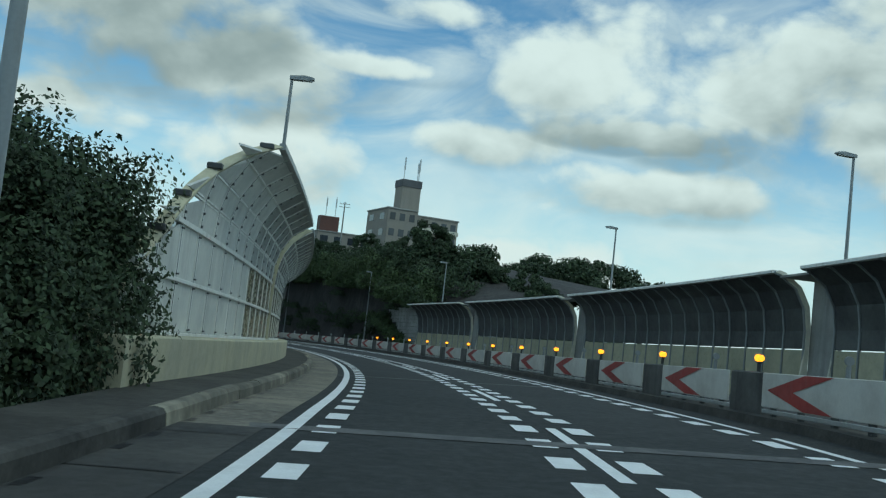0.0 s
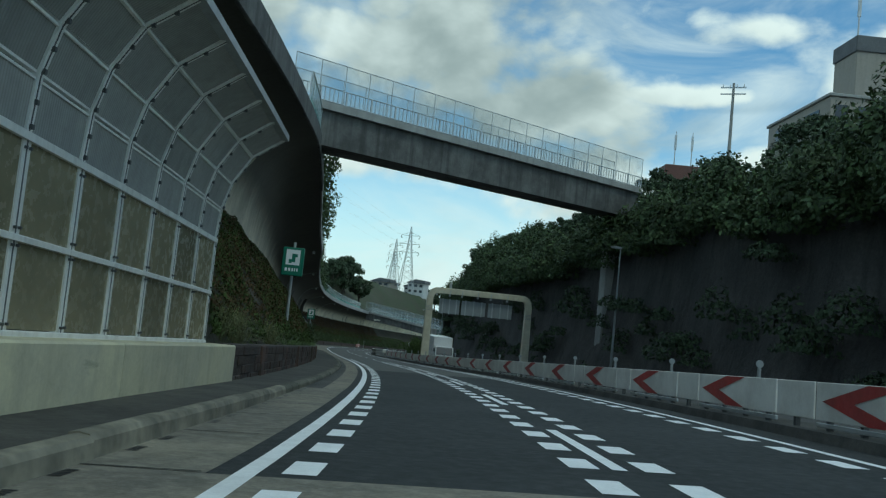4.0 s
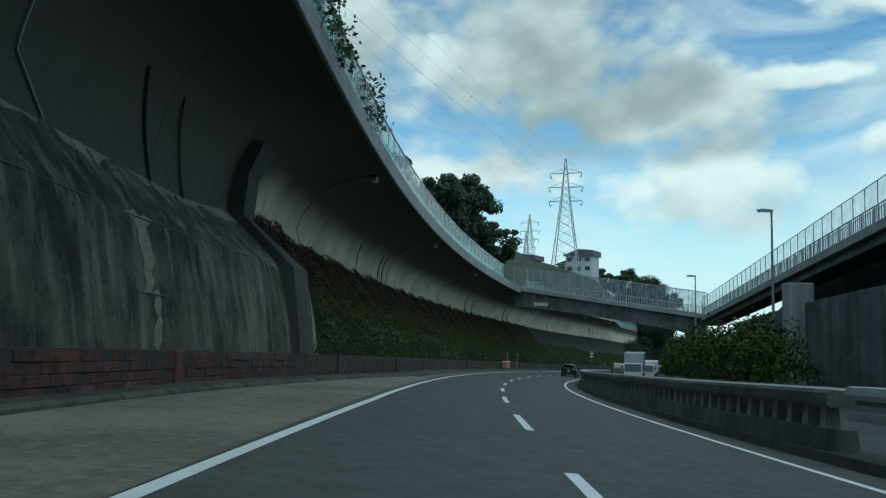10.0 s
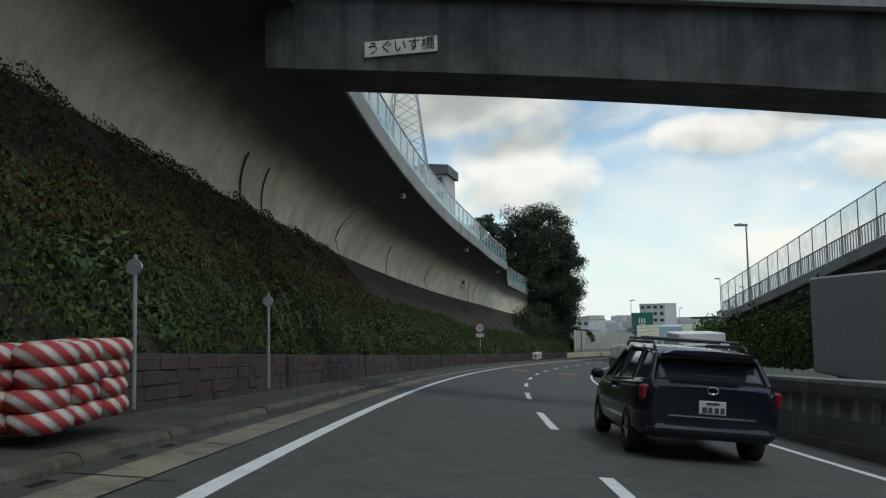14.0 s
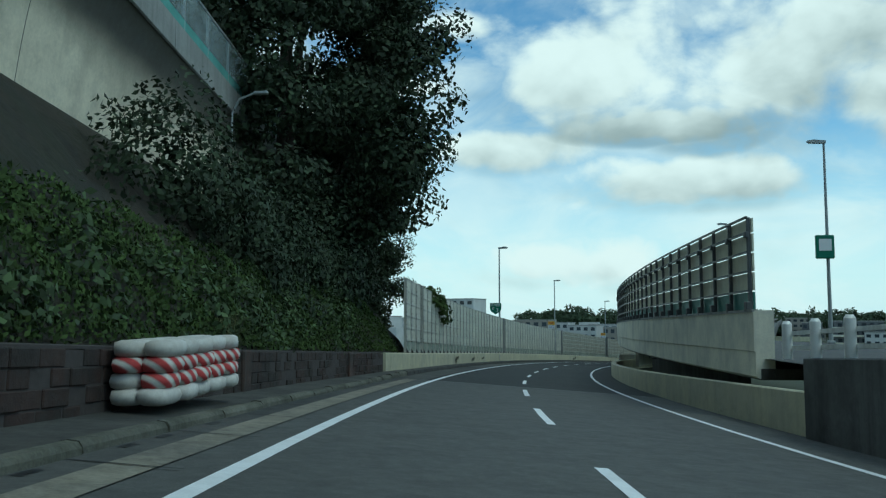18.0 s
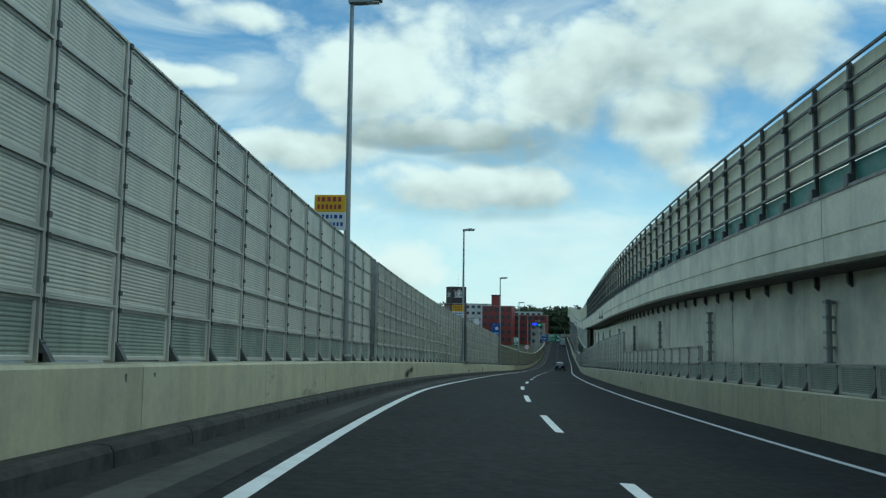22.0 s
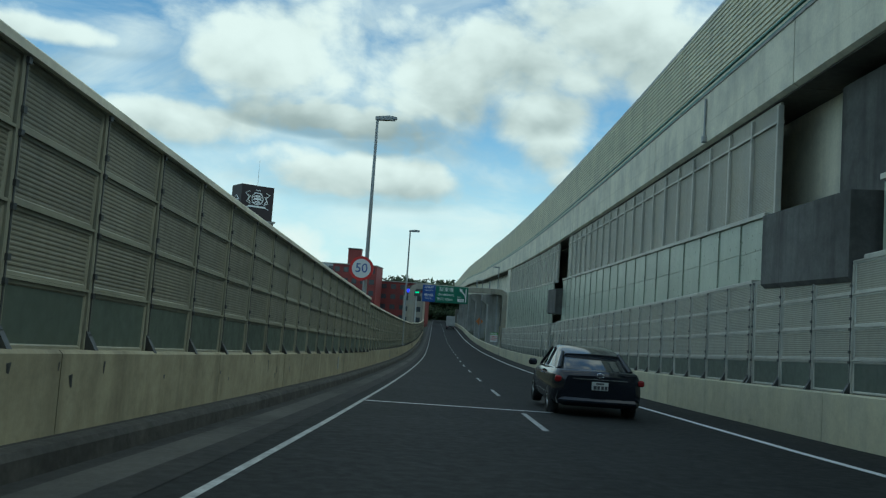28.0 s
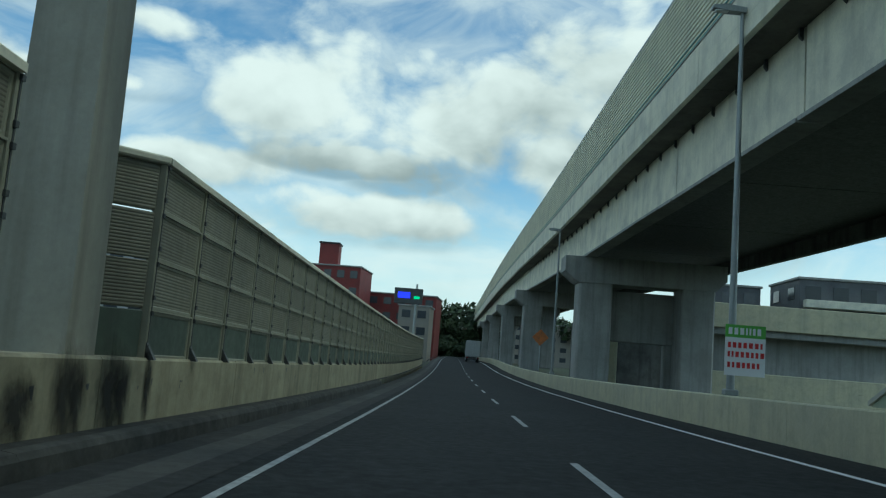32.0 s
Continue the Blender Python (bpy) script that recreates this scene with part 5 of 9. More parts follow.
# ---- near side, third stretch: flat noise panels on a cream wall ----
def panel_fence(name, s0, s1, d, z0, rows, h, width, label, group, mats, facing=1, cap=False, edge=None):
    """Posts with rows of louvred panels between them; facing +1 looks to the right, -1 to the left."""
    M = post(s0, d)
    inv = M.inverted()
    b = thing(name, M, label, "noise barrier", group)
    edge = edge or PANEL_EDGE
    n = max(1, round((s1 - s0) / width))
    ss = np.linspace(s0, s1, n + 1)
    w = (s1 - s0) / n
    x = 0.03 * facing
    hw, hh, e = w / 2 - 0.045, h / 2 - 0.012, 0.032
    f = facing
    rim, face = Geo(), Geo()
    # a tray: outer edge, raised rim, recessed face
    ring = [[(x_, y * (hw - q), z * (hh - q)) for y, z in ((-1, -1), (1, -1), (1, 1), (-1, 1))] for x_, q in ((-0.03 * f, 0), (0.03 * f, 0.004), (0.03 * f, e), (0.018 * f, e + 0.012))]
    vs = [p for r_ in ring for p in r_]
    quads = [(k * 4 + j, k * 4 + (j + 1) % 4, k * 4 + 4 + (j + 1) % 4, k * 4 + 4 + j) for k in range(3) for j in range(4)] + [(3, 2, 1, 0)]
    rim.add(vs, quads if f > 0 else [q[::-1] for q in quads])
    face.add(ring[3], [(0, 1, 2, 3) if f > 0 else (3, 2, 1, 0)])
    meshes = {m.name: None for m in set(mats)}
    top = z0 + rows * h
    H = rows * h
    bolts = Geo().box(0.062 * f, 0, H / 2, 0.01, 0.022, H - 0.02)
    for r in range(rows):
        for q in (0.25, 0.93):
            bolts.box(0.07 * f, 0, (r + q) * h, 0.03, 0.05, 0.05)
    bolts.box(0.07 * f, 0, 0.04, 0.07, 0.07, 0.09, 0.01)
    bolts.prism([(0.055 * f, 0.0), (0.17 * f, 0.0), (0.055 * f, 0.2)], -0.035, 0.035)
    post_me = joined("post", (Geo().box(0, 0, H / 2, 0.12, 0.085, H + 0.02, 0.01), edge), (bolts, STEEL_DARK))
    for i, s in enumerate(ss):
        m = inv @ post(s, d, z0)
        part("post", post_me, None, b, m=m)
        if i == n:
            break
        c = (s + ss[i + 1]) / 2
        slope = math.asin(float(surf(c + 0.5, d) - surf(c - 0.5, d)))
        for r in range(rows):
            mt = mats[min(r, len(mats) - 1)]
            if meshes[mt.name] is None:
                me = joined("panel", (rim, edge), (face, mt))
                meshes[mt.name] = me
            part("panel", meshes[mt.name], None, b, m=inv @ post(c, d, z0 + (r + 0.5) * h) @ Matrix.Rotation(slope, 4, "X"))
    for r in range(1, rows + 1):
        part("flashing", strip(block(d - 0.05, d + 0.05, z0 + r * h - 0.012, z0 + r * h + 0.012), s0, s1, 3, m=M), edge, b)
    if cap:
        part("cap_rail", strip(block(d - 0.08, d + 0.1, z0 + rows * h, z0 + rows * h + 0.09, 0.02), s0, s1, 3, m=M), PARAPET, b)
    return b


def lamp_pillar(s, d, h, label="dark steel column beside the noise panels"):
    M = post(s, d)
    p = thing("barrier_column", M, label, "column", "barrier columns")
    part("shaft", Geo().box(0, 0, h / 2 + 0.9, 0.34, 0.84, h, 0.02), STEEL_DARK, p)
    part("foot", Geo().box(0, 0, 0.95, 0.45, 0.5, 0.12, 0.02), STEEL_DARK, p)


DULL_ROWS = [PANEL_GREEN] + [PANEL_DULL] * 5
OLIVE_ROWS = [PANEL_GREEN_DARK] + [PANEL_OLIVE] * 5
LIGHT_ROWS = [PANEL_GREEN, PANEL, PANEL, PANEL, PANEL, PANEL]
C_BAYS = [(431.7, 436.05), (436.91, 473.16), (474.6, 509.4), (510.8, 543.6), (544.7, 577.2)]
for _a, _b in C_BAYS:
    panel_fence("panel_barrier", _a, _b, -5.25 if _a < 540 else -5.0, 0.9, 6, 0.545, 1.45, "grey perforated noise panels with a green bottom row", "panel barriers", LIGHT_ROWS if _a < 500 else DULL_ROWS)
for _s, _d in ((473.85, -5.4), (510.1, -5.4), (544.25, -5.14)):
    lamp_pillar(_s, _d, 3.3)
for _s in (436.6, 437.6):
    lamp_pillar(_s, -5.5, 3.4)
for _a, _b, _r in ((577.2, 579.4, 5), (579.4, 581.0, 4), (581.0, 616.6, 4), (616.85, 650.2, 4), (650.6, 709.1, 4), (712.3, 800.0, 4)):
    panel_fence("panel_barrier", _a, _b, -4.9 if _a < 600 else -5.05 if _a < 640 else -5.25, 0.86, _r, 0.575 if _a < 616 else 0.55 if _a < 640 else 0.525 if _a < 700 else 0.55, 1.5, "olive-grey louvred metal noise panels with a dark green bottom row", "panel barriers", OLIVE_ROWS, cap=True, edge=PANEL_FRAME_OLIVE)
_rp = thing("return_panel", post(712.3, -5.25, 0.86), "olive-grey noise panels turned back behind the gantry leg", "noise barrier", "panel barriers")
_rp.matrix_basis = post(712.3, -5.25, 0.86) @ Matrix.Rotation(math.radians(45), 4, "Z")
for _k in range(4):
    part("panel", Geo().box(-0.8, 0, 0.275 + 0.55 * _k, 1.5, 0.06, 0.53, 0.01), PANEL_GREEN_DARK if _k == 0 else PANEL_OLIVE, _rp)
part("cap_rail", Geo().box(-0.8, 0, 2.245, 1.7, 0.18, 0.09, 0.02), PARAPET, _rp)
part("post", Geo().box(-1.62, 0, 1.1, 0.1, 0.12, 2.2, 0.01), PANEL_FRAME_OLIVE, _rp)
wall_blocks("wall_near", 427.4, 602.4, wall_d, 0.42, 0.88, CREAM, "cream concrete wall with drip stains under the noise panels", 5.0)
wall_blocks("wall_near", 602.4, 800, wall_d, 0.42, 0.88, CREAM_STAINED, "dirty yellowish concrete wall under the noise panels", 5.0)


def wall_marks(s0, s1, n, seed):
    """Small dark chips and drip marks on the face of the cream wall."""
    rr = random.Random(seed)
    g = Geo()
    for _ in range(n):
        s, z = rr.uniform(s0, s1), rr.choice([0.78, 0.62, rr.uniform(0.3, 0.8)])
        w, h = rr.uniform(0.012, 0.04), rr.uniform(0.03, 0.13)
        d = wall_d(s) + 0.003
        k = rr.uniform(-0.02, 0.02)
        g.add([tuple(at(s + y, d, q)) for y, q in ((-w, z), (w, z + 0.01), (w * 0.6 + k, z - h), (k - w * 0.3, z - h * 0.9))], [(0, 1, 2, 3)])
    tagged(new("wall_marks", g.mesh("wall_marks", STEEL_DARK)), "small dark chips and drip marks on the cream wall", "stain", kind="stuff")


wall_marks(428, 740, 260, 5)


def smudge_material():
    """Soot rubbed on: thick in the middle, ragged and clear towards its rim."""
    mt = bpy.data.materials.new("soot_smudge")
    mt.use_nodes = True
    nt = mt.node_tree
    lk = nt.links.new
    b = nt.nodes["Principled BSDF"]
    b.inputs["Base Color"].default_value = (0.03, 0.029, 0.024, 1)
    b.inputs["Roughness"].default_value = 0.95
    uv = nt.nodes.new("ShaderNodeTexCoord")
    gr = nt.nodes.new("ShaderNodeTexGradient")
    gr.gradient_type = "SPHERICAL"
    lk(uv.outputs["Object"], gr.inputs[0])
    no = nt.nodes.new("ShaderNodeTexNoise")
    no.inputs["Scale"].default_value, no.inputs["Detail"].default_value, no.inputs["Roughness"].default_value = 2.6, 8, 0.7
    lk(uv.outputs["Object"], no.inputs["Vector"])
    mu = nt.nodes.new("ShaderNodeMath")
    mu.operation = "MULTIPLY"
    lk(gr.outputs["Fac"], mu.inputs[0])
    lk(no.outputs[0], mu.inputs[1])
    r = nt.nodes.new("ShaderNodeMapRange")
    lk(mu.outputs[0], r.inputs[0])
    for i, q in enumerate((0.12, 0.4, 0.0, 0.85)):
        r.inputs[i + 1].default_value = q
    cl = nt.nodes.new("ShaderNodeBsdfTransparent")
    mx = nt.nodes.new("ShaderNodeMixShader")
    lk(r.outputs[0], mx.inputs[0])
    lk(cl.outputs[0], mx.inputs[1])
    lk(b.outputs[0], mx.inputs[2])
    lk(mx.outputs[0], nt.nodes["Material Output"].inputs[0])
    return mt


SMUDGE = smudge_material()
for _s, _z, _w, _h in ((448.7, 0.45, 0.9, 0.38), (449.6, 0.6, 0.8, 0.2), (456.6, 0.45, 1.6, 0.22), (461.5, 0.5, 1.2, 0.15), (517.5, 0.4, 1.2, 0.3), (518.8, 0.55, 0.9, 0.22), (547.0, 0.35, 0.8, 0.16), (558.2, 0.4, 0.9, 0.2), (676.0, 0.5, 0.7, 0.16), (707.8, 0.5, 0.6, 0.45), (709.6, 0.45, 0.4, 0.5), (710.35, 0.55, 0.35, 0.75), (710.6, 0.5, 0.3, 0.7), (711.3, 0.55, 0.45, 0.8), (711.6, 0.5, 0.35, 0.7), (712.3, 0.55, 0.2, 0.6)):
    _g = Geo().add([(0, -1, -1), (0, 1, -1), (0, 1, 1), (0, -1, 1)], [(0, 1, 2, 3)])
    _o = new("soot_smudge", _g.mesh("soot_smudge", SMUDGE))
    _o.matrix_basis = post(_s, wall_d(_s) + 0.006, _z) @ Matrix.Rotation(0.05, 4, "X") @ Matrix.Diagonal((1, _w, _h, 1))
    tagged(_o, "black sooty smudge rubbed on the cream wall", "stain", "soot smudges", "structure")


def service_door(s, d, z, h, facing):
    t = thing("service_door", post(s, d, z), "narrow dark service door in the noise panels", "door", "service doors")
    part("leaf", Geo().box(0.05 * facing, 0, h / 2, 0.05, 0.62, h, 0.01), PANEL_GREEN_DARK if facing < 0 else STEEL_DARK, t)
    part("frame", Geo().box(0.055 * facing, -0.33, h / 2, 0.07, 0.05, h, 0.01).box(0.055 * facing, 0.33, h / 2, 0.07, 0.05, h, 0.01).box(0.055 * facing, 0, h + 0.02, 0.07, 0.71, 0.05, 0.01), PANEL_EDGE if facing < 0 else PANEL_FRAME_OLIVE, t)
    part("handle", Geo().box(0.09 * facing, 0.28, h / 2, 0.04, 0.04, 0.14, 0.01), STEEL, t)


service_door(676.5, -5.2, 1.43, 0.95, 1)
for _s in (664.3, 668.2, 673.0):
    service_door(_s, 5.13, 0.88, 1.5, -1)

# ---- median ----
def chevron_board():
    """One length of the boards: white ribbed sheet with a red arrow, on short posts."""
    M = post(0, 4.7)
    b = thing("chevron_board", M, "white corrugated median board with a red chevron", "road sign", "chevron boards")
    part("sheet", Geo().box(0, 0, 0.64, 0.04, 3.98, 0.64, 0.01), WHITE_SHEET, b)
    x, zc, hh = -0.032, 0.64, 0.31
    g = Geo()
    g.add([(x, -0.6, zc + hh), (x, 0.35, zc + hh), (x, 1.75, zc), (x, 0.75, zc)], [(0, 1, 2, 3)])
    g.add([(x, 1.75, zc), (x, 0.35, zc - hh), (x, -0.6, zc - hh), (x, 0.75, zc)], [(0, 1, 2, 3)])
    part("red_arrow", g, RED_PAINT, b, "red chevron stripe")
    for y in (-1.6, -0.55, 0.55, 1.6):
        part("leg", Geo().box(0.04, y, 0.17, 0.08, 0.1, 0.4), STEEL_DARK, b)
    part("lower_rail", Geo().box(0.02, 0, 0.24, 0.06, 3.98, 0.08, 0.01), STEEL, b)
    return b


def filler_block():
    M = post(0, 4.7)
    b = thing("median_block", M, "dark grey plastic median block between chevron boards", "barrier block", "median blocks")
    part("body", Geo().box(0.03, 0, 0.48, 0.12, 1.36, 0.98, 0.03), CONCRETE_DARK, b)
    return b


def amber_lamp():
    M = post(0, 4.9)
    b = thing("warning_lamp", M, "small amber warning lamp on a grey post", "warning lamp", "amber warning lamps")
    part("stem", Geo().tube((0, 0, 0.0), (0, 0, 1.12), 0.04), STEEL_DARK, b)
    part("housing", Geo().box(0, 0, 1.22, 0.1, 0.16, 0.2, 0.03), STEEL_DARK, b)
    part("lens", Geo().tube((-0.05, -0.03, 1.24), (-0.05, -0.07, 1.24), 0.075, 0.07, 12).tube((0, -0.08, 1.24), (0, -0.1, 1.24), 0.07, 0.05, 12), AMBER, b, "glowing amber lens")
    return b


AMBER = glow("amber_light", (1.0, 0.33, 0.02), 2.2)


def lay(first, spots, slope=True):
    for k, (s, d) in enumerate(spots):
        m = post(s, d) @ (Matrix.Rotation(math.asin(float(surf(s + 0.5, d) - surf(s - 0.5, d))), 4, "X") if slope else Matrix())
        if k == 0:
            first.matrix_basis = m
        else:
            copy_thing(first, m)


lay(chevron_board(), [(s, 4.7) for s in np.arange(2.6, 207, 5.43)])
lay(filler_block(), [(s + 2.71, 4.72) for s in np.arange(2.6, 98, 5.43)])


def plain_board():
    b = thing("plain_board", post(0, 4.7), "plain white median board between chevron boards", "barrier board", "plain boards")
    part("sheet", Geo().box(0, 0, 0.64, 0.04, 1.4, 0.64, 0.01), WHITE_SHEET, b)
    part("leg", Geo().box(0.04, 0, 0.17, 0.08, 0.1, 0.4), STEEL_DARK, b)
    return b


lay(plain_board(), [(s + 2.71, 4.7) for s in np.arange(2.6 + 18 * 5.43, 205, 5.43)])
lay(amber_lamp(), [(s + 2.71, 4.95) for s in np.arange(-2.8, 74, 5.43)], False)


def delineator():
    b = thing("delineator_post", post(0, 5.1), "short grey median post with a round reflector", "post", "median posts")
    part("stem", Geo().tube((0, 0, 0), (0, 0, 1.15), 0.045, 0.045, 8), GREY_STEEL, b)
    part("reflector", Geo().tube((0, 0.02, 1.25), (0, -0.03, 1.25), 0.08, 0.08, 12).tube((0, 0, 1.12), (0, 0, 1.2), 0.03), GREY_STEEL, b)
    return b


lay(delineator(), [(s, 5.2) for s in np.arange(2.6, 212, 5.43)], False)
sheet("median", [(4.35, -0.02), (4.4, 0.16), (5.55, 0.16), (5.6, -0.02)], S_MIN, 335, WALK, 4.0, "dark raised median strip", "median")


def guardrail(s0, s1):
    M = post(s0, 4.85)
    b = thing("guardrail", M, "grey steel median guardrail with two pipe rails", "guardrail", "guardrails")
    inv = M.inverted()
    part("top_rail", strip([(4.76, 1.0), (4.72, 1.08), (4.76, 1.2), (4.86, 1.22), (4.94, 1.16), (4.92, 1.02)], s0, s1, 3, m=M), STEEL, b)
    part("lower_rail", strip([(4.78, 0.68), (4.76, 0.74), (4.78, 0.82), (4.84, 0.82), (4.86, 0.74), (4.84, 0.68)], s0, s1, 3, m=M), STEEL, b)
    me = Geo().prism([(-0.1, 0.1), (-0.06, 1.05), (0.06, 1.05), (0.14, 0.1)], -0.09, 0.09).mesh("rail_post", GREY_STEEL)
    for s in np.arange(s0 + 0.6, s1, 2.0):
        part("rail_post", me, None, b, m=inv @ post(s, 4.88))
    part("end_block", Geo().box(0, -0.25, 0.98, 0.5, 0.7, 0.5, 0.04, m=inv @ post(s0, 4.85)), WHITE_SHEET, b, "white end block")
    return b


guardrail(213.8, 234)


def balustrade(s0, s1):
    """Concrete median rail: solid foot, stubby balusters, a thick beam with a pale cap."""
    M = post(s0, 4.8)
    inv = M.inverted()
    b = thing("median_balustrade", M, "concrete median balustrade, toned for shade, with a thick beam and pale cap", "balustrade")
    # foot and beam use the dark concrete to show their shaded face
    part("foot", strip([(4.5, 0.0), (4.58, 0.52), (5.06, 0.52), (5.12, 0.0)], s0, s1, 3, m=M), CONCRETE_DARK, b)
    part("beam", strip([(4.6, 0.86), (4.58, 0.92), (4.58, 1.08), (4.62, 1.14), (5.0, 1.14), (5.04, 1.08), (5.04, 0.86)], s0, s1, 3, m=M), CONCRETE_DARK, b)
    part("cap", strip([(4.62, 1.142), (4.64, 1.18), (4.98, 1.18), (5.0, 1.142)], s0, s1, 3, m=M), WHITE_STEEL, b, "pale metal cap")
    me = Geo().prism([(-0.13, 0.5), (-0.1, 0.88), (0.1, 0.88), (0.13, 0.5)], -0.11, 0.11).mesh("baluster", CONCRETE)
    for s in np.arange(s0 + 0.4, s1, 0.72):
        part("baluster", me, None, b, m=inv @ post(s, 4.8))


balustrade(234.3, 336)

# ---- far side, first stretch: hooded barrier, cut hillside ----
def hooded_barrier():
    hood = [(16.6, 2.4), (16.6, 3.2), (16.45, 4.2), (16.0, 5.0), (15.2, 5.55), (14.9, 5.62)]
    for s0, s1 in ((-40, 4), (6, 32), (34, 58), (60, 80), (82, 97)):
        M = post(s0, 16.6)
        inv = M.inverted()
        b = thing("hooded_barrier", M, "arched noise barrier, hood coloured for shade, with pale panes beyond the opposite lanes", "noise barrier", "hooded barriers")
        for k, (q, r) in enumerate(zip(hood[:-1], hood[1:])):
            nr = Vector((r[1] - q[1], q[0] - r[0])).normalized() * 0.06
            part("hood_panel", strip([q, r, (r[0] + nr.x, r[1] + nr.y), (q[0] + nr.x, q[1] + nr.y)], s0, s1, 3, m=M), HOOD_SHADED, b)
        part("roof_edge", strip(block(14.8, 15.05, 5.58, 5.72, 0.02), s0, s1, 3, m=M), WHITE_STEEL, b, "pale roof edge")
        n = round((s1 - s0) / 1.5)
        rib = Geo()
        pts = [(16.6, 0.9), *hood]
        for q, r in zip(pts[:-1], pts[1:]):
            t = Vector((r[0] - q[0], 0, r[1] - q[1])).normalized()
            nn = Vector((t.z, 0, -t.x)) * 0.06
            vs = [Vector((x - 16.6, y, z)) + e for y in (-0.05, 0.05) for x, z, e in ((q[0], q[1], -nn), (q[0], q[1], nn), (r[0], r[1], nn), (r[0], r[1], -nn))]
            rib.add(vs, [(3, 2, 1, 0), (4, 5, 6, 7), (0, 1, 5, 4), (1, 2, 6, 5), (2, 3, 7, 6), (3, 0, 4, 7)])
        rib_me = rib.mesh("rib", GREY_STEEL)
        for i in range(n + 1):
            part("rib", rib_me, None, b, m=inv @ post(s0 + (s1 - s0) * i / n, 16.6))
            if i < n:
                a = s0 + (s1 - s0) * i / n
                part("pane", strip(block(16.58, 16.64, 0.95, 2.35), a + 0.07, a + (s1 - s0) / n - 0.07, 2, m=M), PALE_PANE, b)
        for s, e in ((s0 - 0.1, s0), (s1, s1 + 0.1)):
            part("end_flange", strip([(16.75, 0.5), *[(d + 0.2, z + 0.1) for d, z in hood[1:]], *hood[::-1], (16.35, 0.5)], s, e, 1, m=M), PARAPET, b, "pale concrete end flange")
    wall_blocks("wall_far", -40, 104, 16.95, 0.4, 0.92, CREAM, "cream concrete wall under the hooded barrier", 8)
    for s0, s1 in ((4, 6), (32, 34), (58, 60), (80, 82)):
        M = post(s0, 16.9)
        r = thing("hood_recess", M, "pale concrete set-back bay between two hooded barriers", "wall", "hood recesses")
        part("panel", strip(block(16.85, 16.95, 0.9, 5.4), s0, s1, 1, m=M), CONCRETE, r)
        part("cap", strip(block(15.2, 16.95, 5.4, 5.5), s0, s1, 1, m=M), CONCRETE, r)
    M = post(97, 19)
    w = thing("wing_wall", M, "grey block wing wall that the bank rises against", "wall", kind="structure")
    part("core", strip(lambda s: [(19.12, float(np.interp(s, [104, 113.4], [0.3, 5.3]))), (19.12, 5.6), (19.5, 5.6), (19.5, 0.0)], 97, 113.4, 2, m=M), MORTAR, w)
    rr = random.Random(4)
    for k in range(11):
        z0 = 0.3 + k * 0.49
        for c in range(17):
            s = 97.1 + c * 0.98 + (0.49 if k % 2 else 0)
            if z0 + 0.3 > float(np.interp(s + 0.5, [104, 113.4], [0.0, 5.4])) and s < 112.6:
                o = rr.uniform(-0.015, 0.015)
                part("block", strip(block(19.0 + o, 19.15 + o, z0, z0 + 0.46, 0.02), s, s + 0.95, 2, m=M), CONCRETE, w)
    part("coping", strip(block(18.95, 19.55, 5.62, 5.76, 0.02), 97, 113.4, 2, m=M), CONCRETE, w)


PALE_PANE = material("pale_pane", (0.46, 0.44, 0.3), 0.35, grain=(4, 0.1), stain=(0.8, (0.32, 0.31, 0.22), 0.4), vary=0.15)
hooded_barrier()


def cut_section(s):
    """The cut on the far side: foot, dark face, brow."""
    foot = float(np.interp(s, [90, 108, 116, 128, 150, 230, 247, 256, 330, 400], [20.6, 20.2, 19.2, 18, 18, 17.3, 17.3, 20.3, 20.4, 19]))
    top = float(np.interp(s, [90, 104, 120, 150, 230, 243, 252, 262, 280, 300, 318, 326, 335], [5, 7.5, 11.5, 13, 12, 11.5, 11.4, 11.2, 10.0, 8.2, 6.0, 3.0, 2.2]))
    return [(foot, -0.4), (foot + 0.2, 0.8), (foot + 1.0, top * 0.3), (foot + 1.6, top * 0.6), (foot + 1.8, top * 0.85), (foot + 2.8, top), (foot + 8, top + 2.0), (foot + 20, top + 3.0), (foot + 60, top + 1)]


rough_slope("cut_face", 92, 340, ROCK, 0.5, "dark rock cut face under overhanging greenery on the far side", cut_section, 2.0)

# ---- far side, second stretch: the opposite carriageway climbs on a viaduct ----
def rail_z(s):
    """Top of the viaduct's parapet over our road."""
    return float(np.interp(s, [330, 387, 417, 432, 456, 520, 565, 586, 602, 642, 686, 725, 741, 800, 1000], [1.0, 1.5, 2.7, 3.15, 3.8, 5.3, 6.35, 7.05, 7.7, 9.25, 10.7, 12.0, 12.5, 13.8, 15.0]))


def par_h(s):
    """Depth of the viaduct's parapet."""
    return float(np.interp(s, [440, 480, 520, 600, 620], [1.7, 1.6, 1.25, 1.25, 1.55]))


def web_z(s):
    """The foot of the girder web: closed to the ground until the screens end, then open."""
    return rail_z(s) - 4.0 if s > 711 else 0.2


